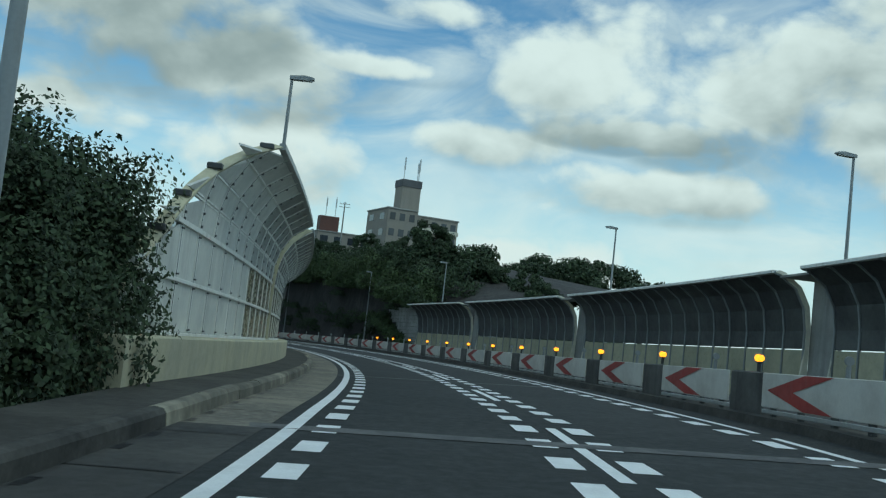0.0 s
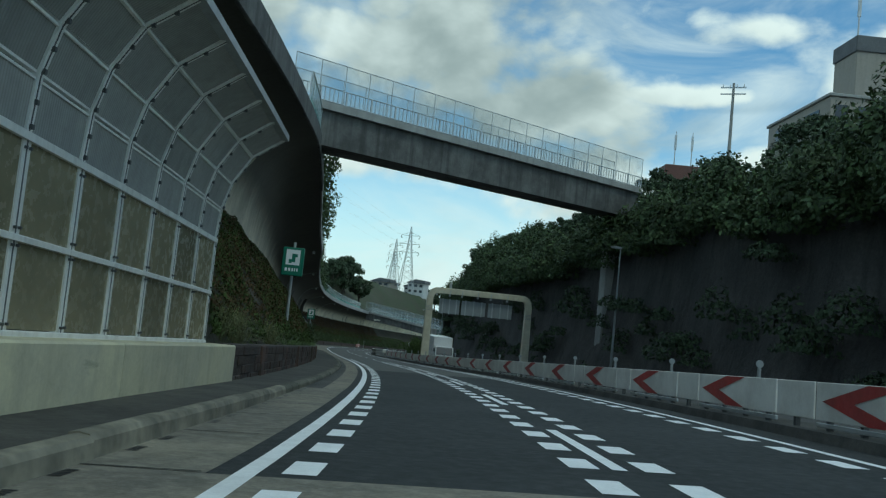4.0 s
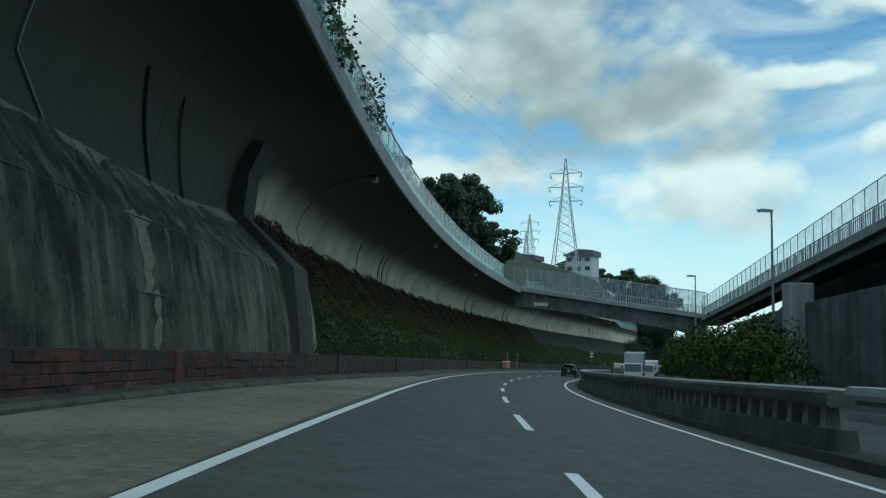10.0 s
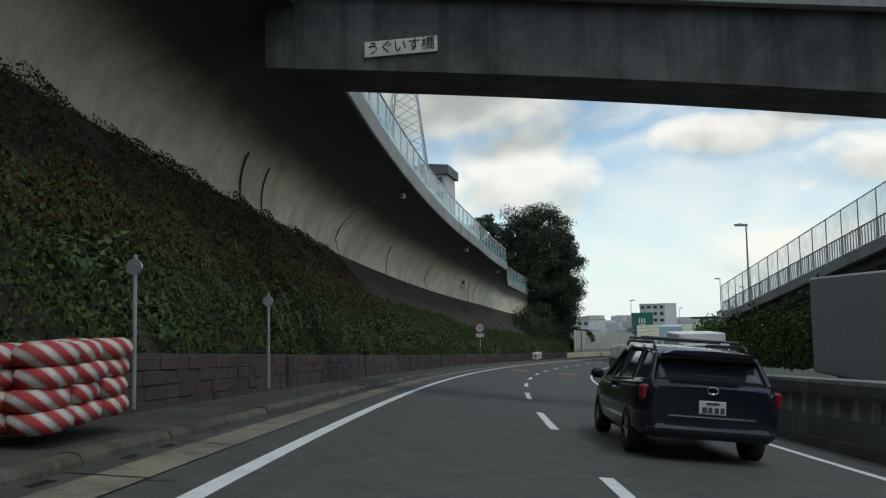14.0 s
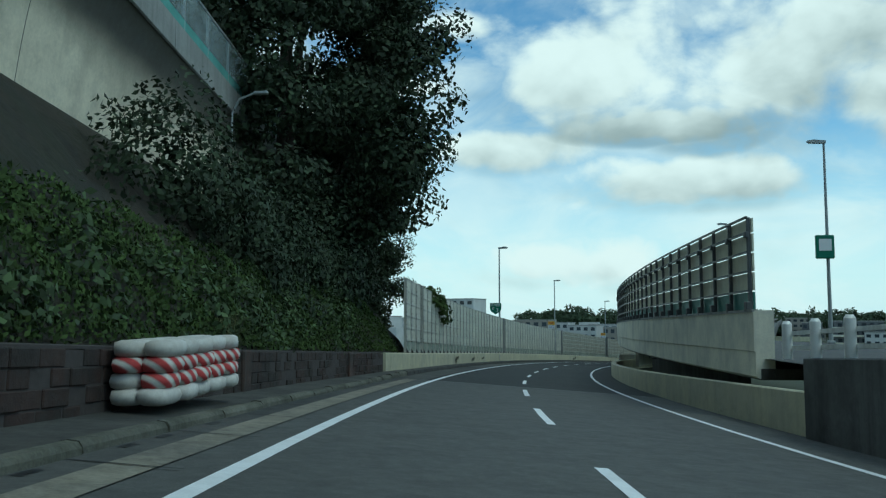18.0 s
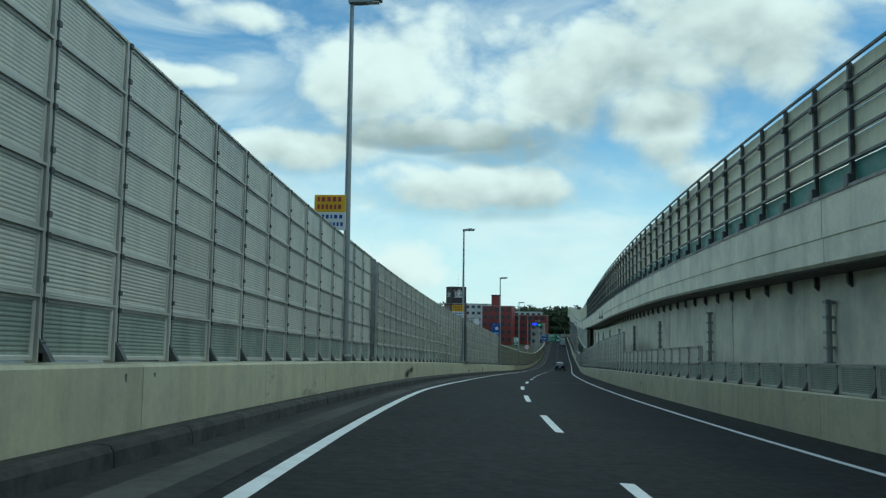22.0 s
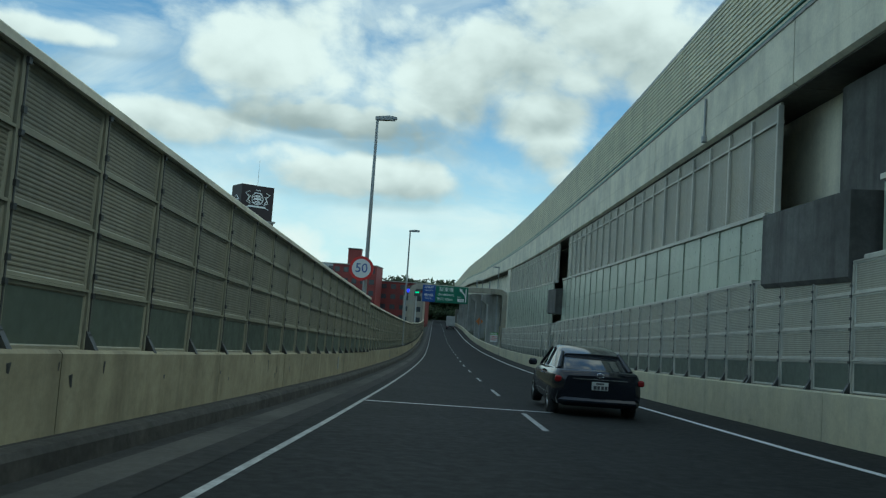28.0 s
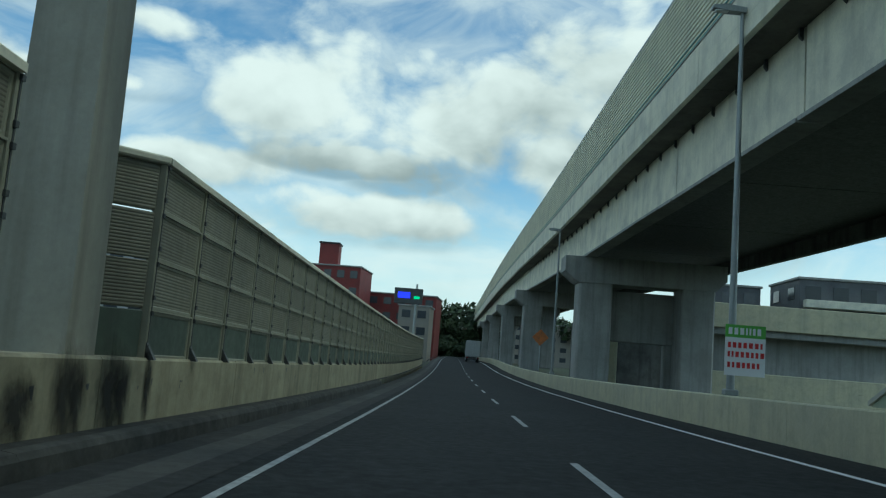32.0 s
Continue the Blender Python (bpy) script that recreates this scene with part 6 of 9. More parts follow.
def build_viaduct():
    M = post(417, 5.5)
    v = thing("viaduct", M, "pale concrete viaduct of the opposite carriageway", "viaduct", kind="structure")
    for a in np.arange(417, 1000, 12.0):
        b = a + 11.96
        part("parapet", strip(lambda s: [(5.45 + x, rail_z(s) + z) for x, z in ((0.0, -0.05), (0.0, -par_h(s) * 0.6), (0.03 if a < 600 else 0.004, -par_h(s) * 0.6 - 0.015), (0.03 if a < 600 else 0.004, -par_h(s) + 0.06), (0.12, -par_h(s)), (0.5, -par_h(s)), (0.5, 0), (0.05, 0))], a, b, 3, m=M), PARAPET, v)
        part("drip_ledge", strip(lambda s: [(5.42 + x, rail_z(s) + z) for x, z in block(0, 0.16, -0.05, 0.02)], a, b, 3, m=M), CONCRETE, v)
        # deck coloured dark to stand for shade under the viaduct
        part("deck", strip(lambda s: [(5.6, rail_z(s) - par_h(s) + 0.25), (15.5, rail_z(s) - par_h(s) + 0.25), (15.5, rail_z(s) - par_h(s) - 0.03), (5.6, rail_z(s) - par_h(s) - 0.03)], a, b, 3, m=M), SOFFIT_SHADED, v)
    # the first stretch stands on a wall set far back, coloured dark as shade
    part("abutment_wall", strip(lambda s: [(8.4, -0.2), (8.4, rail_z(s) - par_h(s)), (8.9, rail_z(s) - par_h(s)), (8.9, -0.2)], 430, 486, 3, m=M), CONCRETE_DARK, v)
    # girder web behind the overhang
    for a, b in [(486, 500)] + [(a, min(a + 11.9, 1000)) for a in np.arange(500, 700, 12.0)] + [(a, a + 11.9) for a in np.arange(711.5, 1000, 12.0)]:
        part("girder", strip(lambda s: [(6.6, rail_z(s) - par_h(s)), (6.9, rail_z(s) - par_h(s)), (6.9, web_z(0.5 * (a + b)) if a < 700 else web_z(s)), (6.6, web_z(0.5 * (a + b)) if a < 700 else web_z(s))], a, b, 3, m=M), PARAPET, v)
        if a > 700:
            part("flange", strip(lambda s: [(6.4, rail_z(s) - 4.0), (7.2, rail_z(s) - 4.0), (7.2, rail_z(s) - 4.12), (6.4, rail_z(s) - 4.12)], a, b, 3, m=M), CONCRETE, v)
            # underside and inner girder take dark colours where the deck shades them
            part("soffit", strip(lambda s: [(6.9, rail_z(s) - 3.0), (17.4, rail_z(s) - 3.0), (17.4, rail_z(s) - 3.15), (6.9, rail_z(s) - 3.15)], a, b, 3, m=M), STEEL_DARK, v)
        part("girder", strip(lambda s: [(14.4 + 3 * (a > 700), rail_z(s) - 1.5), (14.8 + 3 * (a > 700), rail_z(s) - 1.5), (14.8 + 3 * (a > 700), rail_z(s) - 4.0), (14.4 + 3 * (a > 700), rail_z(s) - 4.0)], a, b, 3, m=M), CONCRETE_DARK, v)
    # rib ends under the overhang, drain pipes down the web
    rib = Geo().prism([(0.0, 0.0), (-0.1, 0.0), (-0.1, -0.24), (0.0, -0.34)], -0.05, 0.05).mesh("rib", STEEL_DARK)
    for s in np.concatenate([np.arange(489, 604, 1.9), np.arange(714, 800, 2.4)]):
        part("rib", rib, None, v, m=M.inverted() @ post(s, 6.58, rail_z(s) - par_h(s) - 0.03))
    for s in np.arange(492, 602, 11.3):
        h = rail_z(s) - 2.0
        g = Geo().tube((0, 0, 0.3), (0, 0, h), 0.07, None, 6)
        for k in range(int(h / 0.35)):
            g.box(0, 0, 0.4 + k * 0.35, 0.2, 0.2, 0.07)
        part("drain_pipe", g, GREY_STEEL, v, m=M.inverted() @ post(s, 6.45, 0))
    # conduits, boxes and short stubs on the outer face
    for s, z, h in ((472, -0.5, 0.9), (474.2, -0.6, 0.5), (553, -0.3, 0.7), (556.5, -0.4, 0.5), (639, -0.2, 1.2)):
        part("face_conduit", Geo().tube((0, 0, 0), (0, 0, -h), 0.035, None, 6).box(0, 0, -h, 0.14, 0.16, 0.2, 0.02), GREY_STEEL, v, m=M.inverted() @ post(s, 5.4, rail_z(s) + z))
    for s in (461.0, 463.4, 478.5):
        part("wall_box", Geo().box(0, 0, 0, 0.3, 0.5, 0.6, 0.03).tube((0, 0, 0.3), (0, 0, 1.0), 0.04), STEEL_DARK, v, m=M.inverted() @ post(s, 8.2, 1.5))
    return v


build_viaduct()


def viaduct_fence(s0, s1):
    M = post(s0, 5.5, rail_z(s0))
    inv = M.inverted()
    b = thing("viaduct_fence", M, "cream louvred noise fence with four pipe rails on the viaduct", "noise fence", "viaduct fences")
    lev = [0.0, 0.5, 1.0, 1.5, 2.0, 2.4]
    for k in range(5):
        z0, z1 = lev[k] + 0.02, lev[k + 1] - 0.02
        part("panel", strip(lambda s: [(5.62, rail_z(s) + z0), (5.62, rail_z(s) + z1), (5.67, rail_z(s) + z1), (5.67, rail_z(s) + z0)], s0, s1, 3, m=M), TEAL_PANEL if k == 0 else CREAM_PANEL, b)
    for z in lev[1:]:
        part("rail", strip(lambda s: [(5.5 + x, rail_z(s) + z + y) for x, y in ((-0.026, -0.026), (-0.026, 0.026), (0.026, 0.026), (0.026, -0.026))], s0, s1, 3, m=M), STEEL_DARK, b)
    pm = Geo().box(0, 0, 1.15, 0.09, 0.09, 2.5, 0.01).box(-0.07, 0, 0.1, 0.14, 0.2, 0.26, 0.02).box(-0.06, 0, 1.95, 0.1, 0.16, 0.16, 0.02).mesh("post", STEEL_DARK)
    for s in np.arange(s0 + 0.05, s1, 1.75):
        m = inv @ post(s, 5.55, rail_z(s))
        part("post", pm, None, b, m=m)


SCREEN_GREEN = material("green_tinted_screen", (0.36, 0.41, 0.32), 0.35, 0.05, grain=(8, 0.06), stain=(0.7, (0.26, 0.3, 0.235), 0.45), streak=(4.0, (0.21, 0.235, 0.185), 0.35), vary=0.14)
CREAM_PANEL = material("cream_louvre", (0.68, 0.655, 0.48), 0.6, grain=(10, 0.06), stain=(0.6, (0.48, 0.47, 0.36), 0.4), streak=(4.0, (0.38, 0.365, 0.28), 0.3))
TEAL_PANEL = material("teal_louvre", (0.07, 0.22, 0.18), 0.5, grain=(10, 0.06), stain=(0.6, (0.05, 0.15, 0.13), 0.4))
for _a in np.arange(417.5, 601, 36.7):
    viaduct_fence(_a, min(_a + 36.6, 601.5))


def louvre_h(s):
    return float(np.interp(s, [602, 648, 687, 741, 800], [2.2, 2.25, 2.6, 3.0, 3.0]))


def louvre_wall(s0, s1):
    M = post(s0, 5.5, rail_z(s0))
    b = thing("louvre_wall", M, "cream horizontally louvred noise wall on the viaduct parapet", "noise wall", "louvre walls")
    n = 16
    for k in range(n):
        def sec(s):
            h = louvre_h(s) / n
            z = rail_z(s) + 0.05 + k * h
            return [(5.54, z), (5.46, z + h * 0.16), (5.465, z + h * 0.84), (5.54, z + h * 0.98)]
        part("louvre", strip(sec, s0, s1, 6, m=M), CREAM_PANEL, b)
    part("sill", strip(lambda s: [(5.42 + x, rail_z(s) + z) for x, z in block(0, 0.2, -0.02, 0.06)], s0, s1, 6, m=M), TEAL_PANEL, b)
    part("base_rail", strip(lambda s: [(5.43 + x, rail_z(s) + 0.2 + z) for x, z in block(0, 0.1, 0.0, 0.05)], s0, s1, 6, m=M), TEAL_PANEL, b)
    part("cap", strip(lambda s: [(5.45 + x, rail_z(s) + louvre_h(s) + z) for x, z in block(0, 0.16, 0.03, 0.1)], s0, s1, 6, m=M), STEEL, b)
    part("backing", strip(lambda s: [(5.6 + x, rail_z(s) + z) for x, z in block(0, 0.04, 0, louvre_h(s))], s0, s1, 6, m=M), CREAM_PANEL, b)


for _a in np.arange(602.0, 1000, 40.0):
    louvre_wall(_a, _a + 39.9)
wall_blocks("wall_median", 336, 412, 5.25, 0.45, 1.5, CONCRETE_DARK, "dark stained concrete median wall", 6)
wall_blocks("wall_far", 400, 1000, 5.35, 0.4, 0.86, CREAM, "cream concrete wall on the far side of the lanes", 5.0)
FAR_BAYS = [(483, 510, 1, 0.56), (510.2, 530, 2, 0.52), (530.2, 583, 4, 0.54), (583.2, 604, 4, 0.56), (604.2, 633.8, 4, 0.56), (634, 668.8, 4, 0.56), (669.87, 710.9, 4, 0.56)]
for _a, _b, _r, _h in FAR_BAYS:
    panel_fence("panel_barrier", _a, _b, 5.15, 0.86, _r, _h, 1.5, "grey louvred noise panels on the cream far wall", "far panel barriers", LIGHT_ROWS if _a < 600 else [PANEL_GREEN_DARK] + [PANEL_DULL] * 3, facing=-1)


def upper_screen(s0, s1):
    """Green sheets over the noise panels, then a row of set-back tall panels under the viaduct's overhang."""
    M = post(s0, 5.3, 3)
    inv = M.inverted()
    b = thing("upper_screen", M, "tall green-grey screen between the noise panels and the viaduct", "noise screen", "upper screens")
    n = round((s1 - s0) / 1.63)
    for i in range(n):
        a, e = s0 + (s1 - s0) * i / n, s0 + (s1 - s0) * (i + 1) / n
        mid = rail_z(0.5 * (a + e)) - 4.3
        rows = max(1, round((mid - 3.18) / 0.98))
        for k in range(rows):
            z0, z1 = 3.18 + (mid - 3.18) * k / rows, 3.18 + (mid - 3.18) * (k + 1) / rows
            part("sheet", strip(block(5.4, 5.44, z0 + 0.006, z1 - 0.006), a + 0.012, e - 0.012, 2, m=M), SCREEN_GREEN, b)
        part("tall_panel", strip(lambda s: block(5.62, 5.68, rail_z(s) - 4.2, rail_z(s) - par_h(s) - 0.06), a + 0.03, e - 0.03, 2, m=M), PANEL_DULL, b)
        h = mid - 3.1
        part("mullion", joined("mullion", (Geo().box(0.0, 0, h / 2, 0.035, 0.05, h, 0.0, m=inv @ post(a, 5.4, 3.1)), SCREEN_GREEN), (Geo().box(-0.02, 0, h / 2, 0.012, 0.01, h, 0.0, m=inv @ post(a, 5.4, 3.1)), PANEL_GREEN_DARK)), None, b)
        part("tall_post", Geo().box(0.05, 0, 1.25, 0.14, 0.09, 2.55, 0.01, m=inv @ post(a, 5.56, mid + 0.05)), PANEL_EDGE, b)
    part("sill", strip(block(5.1, 5.5, 3.1, 3.18, 0.02), s0, s1, 3, m=M), PANEL_EDGE, b)
    part("transom", strip(lambda s: block(5.33, 5.62, rail_z(s) - 4.3, rail_z(s) - 4.2, 0.01), s0, s1, 3, m=M), PANEL_EDGE, b)
    part("head_beam", strip(lambda s: block(5.56, 5.72, rail_z(s) - 2.1, rail_z(s) - 2.04, 0.01), s0, s1, 3, m=M), PANEL_EDGE, b)


for _a, _b in ((604.2, 629), (634, 666.4), (670.6, 708)):
    upper_screen(_a, _b)


_sl = thing("end_slab", post(708.2, 5.5), "plain pale concrete slab beside the glazed screen", "wall", kind="structure")
part("slab", strip(lambda s: [(5.5, 0.86), (5.5, rail_z(s) - 1.6), (5.75, rail_z(s) - 1.6), (5.75, 0.86)], 708.2, 711.6, 2, m=_sl.matrix_basis), PARAPET, _sl)
_te = thing("tapered_panel", post(712.4, 5.2), "tapered end panel of the far noise barrier", "noise barrier")
for _a in (712.4, 714.0, 715.6):
    part("panel", strip(lambda s: [(5.2, 0.9), (5.2, 3.0 - (s - 712.4) * 0.43), (5.26, 3.0 - (s - 712.4) * 0.43), (5.26, 0.9)], _a, _a + 1.54, 2, m=_te.matrix_basis), SCREEN_GREEN, _te)
part("sloping_rail", strip(lambda s: [(5.16, 2.98 - (s - 712.4) * 0.43), (5.16, 3.06 - (s - 712.4) * 0.43), (5.3, 3.06 - (s - 712.4) * 0.43), (5.3, 2.98 - (s - 712.4) * 0.43)], 712.3, 717.2, 2, m=_te.matrix_basis), PANEL_EDGE, _te)


def pier(s, wide=2.2):
    M = post(s, 9.5)
    p = thing("viaduct_pier", M, "grey concrete viaduct pier with a crosshead", "pier", "viaduct piers")
    top = rail_z(s) - 4.12
    part("column", Geo().box(-2.2, 0, top / 2 - 0.3, wide, 2.2, top - 0.4, 0.12), CONCRETE, p)
    part("column", Geo().box(4.5, 0, top / 2 - 0.3, wide, 2.2, top - 0.4, 0.12), CONCRETE, p)
    part("crosshead", Geo().prism([(-4.3, top - 1.0), (-4.3, top), (6.3, top), (6.3, top - 1.0), (5.6, top - 1.7), (-3.4, top - 1.7)], -1.2, 1.2), CONCRETE, p)
    for x in (-2.4, 3.6):
        part("bearing", Geo().box(x, 0, top + 0.02, 0.7, 0.7, 0.2, 0.03), STEEL_DARK, p)


for _s in (758, 800, 842, 884, 926):
    pier(_s)
for _s, _z in ((631.3, 3.72), (668.6, 4.6)):
    M_ = post(_s, 5.6, _z)
    _p = thing("pier_corbel", M_, "weathered concrete corbel jutting from the screen wall", "corbel", "pier corbels")
    part("corbel", Geo().prism([(-0.5, -0.88), (-0.58, -0.8), (-0.58, 0.7), (0.9, 0.75), (0.9, -0.9)], -1.95, 1.95), CONCRETE_DARK, _p)
    part("shaft", Geo().box(0.9, 0, 1.6, 0.6, 2.0, 3.6, 0.05), CONCRETE_DARK, _p)

# ---- footbridges, gantries, street lamps ----
def fence_run(parent, p, q, h, pitch, post_r=0.03, mat=None, mesh_mat=None, rails=(1.0,)):
    """Posts, rails and a netting sheet from p to q, in the parent's space."""
    p, q = Vector(p), Vector(q)
    n = max(1, round((q - p).length / pitch))
    for i in range(n + 1):
        a = p.lerp(q, i / n)
        part("fence_post", Geo().tube(a, a + Vector((0, 0, h)), post_r, post_r, 6), mat, parent)
    for r in rails:
        part("fence_rail", Geo().tube(p + Vector((0, 0, h * r)), q + Vector((0, 0, h * r)), post_r * 0.9, None, 6), mat, parent)
    if mesh_mat:
        u = Vector((0, 0, h))
        g = Geo().add([p, q, q + u, p + u], [(0, 1, 2, 3)])
        part("netting", g, mesh_mat, parent)


def railing(parent, p, q, h, mat):
    """A baluster railing."""
    p, q = Vector(p), Vector(q)
    for z in (0.08, h):
        part("rail", Geo().tube(p + Vector((0, 0, z)), q + Vector((0, 0, z)), 0.035, None, 6), mat, parent)
    n = max(2, int((q - p).length / 1.9))
    for i in range(n):
        a, b = p.lerp(q, i / n), p.lerp(q, (i + 1) / n)
        g = Geo().box(a.x, a.y, a.z + h / 2, 0.09, 0.09, h)
        for k in range(1, 6):
            c = a.lerp(b, k / 6)
            g.box(c.x, c.y, c.z + h / 2, 0.036, 0.036, h)
        part("railing_panel", g, mat, parent)


def footbridge(a, b, width, depth, label, fence_h, plate=None, haunch=0.0):
    """A deck from a to b (top edge of the near side) with railings, fences and girders."""
    a, b = Vector(a), Vector(b)
    run = b - a
    ang = math.atan2(run.y, run.x)
    M = Matrix.Translation(a) @ Matrix.Rotation(ang, 4, "Z")
    L = Vector((run.x, run.y)).length
    rise = run.z
    ob = thing("footbridge", M, label, "footbridge", "footbridges", "structure")

    def pt(x, y, z):
        return Vector((x, y, z + rise * x / L))

    def beam(name, y0, y1, z0, z1, mat, drop=0.0):
        n = 12
        g = Geo()
        for k in range(n):
            x0, x1 = L * k / n, L * (k + 1) / n
            s0, s1 = (drop * (1 - math.sin(math.pi * k / n)), drop * (1 - math.sin(math.pi * (k + 1) / n)))
            vs = [pt(x, y, z) for x, zz in ((x0, z0 - s0), (x1, z0 - s1)) for y, z in ((y0, zz), (y1, zz), (y1, z1), (y0, z1))]
            g.add(vs, [(0, 1, 5, 4), (1, 2, 6, 5), (2, 3, 7, 6), (3, 0, 4, 7)] + ([(3, 2, 1, 0)] if k == 0 else []) + ([(4, 5, 6, 7)] if k == n - 1 else []))
        part(name, g, mat, ob)

    beam("fascia", 0.0, 0.3, -0.35, 0.12, CONCRETE)
    beam("fascia", width - 0.3, width, -0.35, 0.12, CONCRETE)
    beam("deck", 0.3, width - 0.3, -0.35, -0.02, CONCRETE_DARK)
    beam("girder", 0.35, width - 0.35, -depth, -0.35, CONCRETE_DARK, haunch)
    for y in (0.12, width - 0.12):
        railing(ob, pt(0, y, 0.12), pt(L, y, 0.12), 0.95, STEEL)
        fence_run(ob, pt(0, y, 0.12), pt(L, y, 0.12), fence_h, 1.9, 0.03, STEEL, MESH_FENCE)
    return ob


footbridge(at(139, -9, 16.0), at(157.5, 21, 17.2), 3.4, 2.6, "concrete footbridge with tall fence high across the motorway", 2.6)
BR2 = footbridge(at(328.6, -6.9, 10.75), at(324.4, 17.0, 8.0), 3.0, 2.15, "grey concrete footbridge with railing and tall fence over the lanes", 2.7, haunch=0.25)
RAMP = footbridge(at(324, 16.6, 7.7), at(243, 17.2, 9.6), 2.6, 0.9, "sloping footbridge ramp with tall fence beside the motorway", 2.2)
RAMP2 = footbridge(at(326, 17.0, 7.3), at(372, 15.6, 4.4), 2.6, 0.8, "sloping ramp with tall fence beyond the hedge", 2.2)
for _s, _d, _z in ((325.6, 15.6, 6.3), (272, 17.5, 7.3), (158.5, 19.6, 14.5)):
    _p = thing("bridge_pier", post(_s, _d, -0.5), "square concrete footbridge pier", "pier", "footbridge piers", "structure")
    part("shaft", Geo().box(0, 1.2, _z / 2, 1.5, 1.4, _z, 0.05), CONCRETE, _p)


wall_blocks("ramp_wall", 247, 296, 18.2, 0.5, 5.6, CONCRETE_DARK, "dark weathered concrete wall under the footbridge ramp", 6.0)


def text_mesh(name, words, size, mat, depth=0.004, align="CENTER"):
    cu = bpy.data.curves.new(name, "FONT")
    cu.body, cu.size, cu.extrude, cu.align_x, cu.align_y = words, size, depth, align, "CENTER"
    tmp = bpy.data.objects.new(name, cu)
    scene.collection.objects.link(tmp)
    me = bpy.data.meshes.new_from_object(tmp.evaluated_get(bpy.context.evaluated_depsgraph_get()))
    bpy.data.objects.remove(tmp)
    me.materials.clear()
    me.materials.append(mat)
    return me


def write(parent, words, size, x, y, z, mat, name="lettering"):
    """Words on a face that looks back along the road."""
    part(name, text_mesh(name, words, size, mat), mat, parent, m=pose(x, y, z, 90, 0, 0))


def gantry(s, d0, d1, h, label, r=0.22, mat=None):
    M = post(s, 0)
    g = thing("gantry", M, label, "gantry", "sign gantries")
    zz = float(surf(s, 0))
    for d, sgn in ((d0, 1), (d1, -1)):
        base = float(surf(s, d)) - zz
        path = [(d, 0, base + 0.3), (d + 0.02 * sgn, 0, h - 1.0), (d + 0.1 * sgn, 0, h - 0.5), (d + 0.28 * sgn, 0, h - 0.2), (d + 0.6 * sgn, 0, h - 0.03), (d + 1.3 * sgn, 0, h)]
        sec = Geo()
        rows = []
        for i, p in enumerate(path):
            c = Vector(p)
            w = (Vector(path[min(i + 1, len(path) - 1)]) - Vector(path[max(i - 1, 0)])).normalized()
            n = Vector((w.z, 0, -w.x))
            rr = r * (1.3 if i == 0 else 1.0)
            rows.append([tuple(c + n * e + Vector((0, y, 0))) for e, y in ((-rr, -r), (rr, -r), (rr, r), (-rr, r), (-rr, -r))])
        sec.grid(np.array(rows), False)
        part("leg", sec, mat or WHITE_STEEL, g)
        part("base_plate", Geo().box(d, 0, base + 0.55, r * 2.9, r * 2.9, 0.3, 0.03), CONCRETE, g)
        for k in range(4):
            part("band", Geo().box(d + 0.02 * sgn, 0, h - 1.7 - k * 0.14, r * 2.1, r * 2.1, 0.04), GREY_STEEL, g)
    part("beam", Geo().box((d0 + d1) / 2, 0, h, d1 - d0 - 2.4, r * 1.8, r * 2.0, 0.04), mat or WHITE_STEEL, g)
    return g


G1 = gantry(174.0, 5.5, 16.2, 7.75, "cream painted steel gantry seen from behind with sign backs", 0.31, CREAM_STEEL)
for _x, _w in ((6.9, 2.2), (9.5, 2.6), (12.4, 2.6)):
    part("sign_back", Geo().box(_x + 0.8, 0.35, 6.15, _w, 0.08, 1.5, 0.02), GREY_STEEL, G1, "grey back of a road sign")
    for k in range(3):
        part("stiffener", Geo().box(_x + 0.8 - _w / 3 + k * _w / 3, 0.28, 6.15, 0.1, 0.08, 1.6), STEEL, G1)
for _x in (6.2, 7.6, 8.9, 10.6, 12.0, 13.8):
    part("clamp", Geo().box(_x, 0, 7.55, 0.12, 0.56, 0.7, 0.02), STEEL, G1)
part("stub", Geo().box(7.6, 0, 8.2, 0.25, 0.25, 0.9, 0.03), STEEL, G1)
G2 = gantry(710.9, -5.68, 5.35, 7.75, "white steel gantry carrying blue and green direction signs", 0.31, DIRTY_STEEL)
G2.matrix_basis = post(710.9, 0, -0.4)
_sg = part("green_sign", Geo().box(-0.95, -0.4, 7.0, 3.75, 0.08, 1.95, 0.03), SIGN_GREEN, G2, "green exit sign with white lettering")
_sb = part("blue_sign", Geo().box(-3.62, -0.4, 7.0, 1.5, 0.08, 1.95, 0.03), SIGN_BLUE, G2, "blue destination sign")
for _w, _sz, _x, _z in (("阪東橋", 0.56, -1.6, 7.55), ("Bandobashi", 0.4, -1.6, 6.98), ("EXIT", 0.22, -0.12, 6.78), ("出口 700m", 0.4, -1.75, 6.42)):
    write(_sg, _w, _sz, _x, -0.446, _z, SIGN_WHITE)
write(_sg, "356", 0.34, 0.1, -0.452, 6.42, SIGN_GREEN)
part("plate", Geo().box(0.1, -0.443, 6.42, 0.72, 0.006, 0.36), SIGN_WHITE, _sg, "white exit number plate")
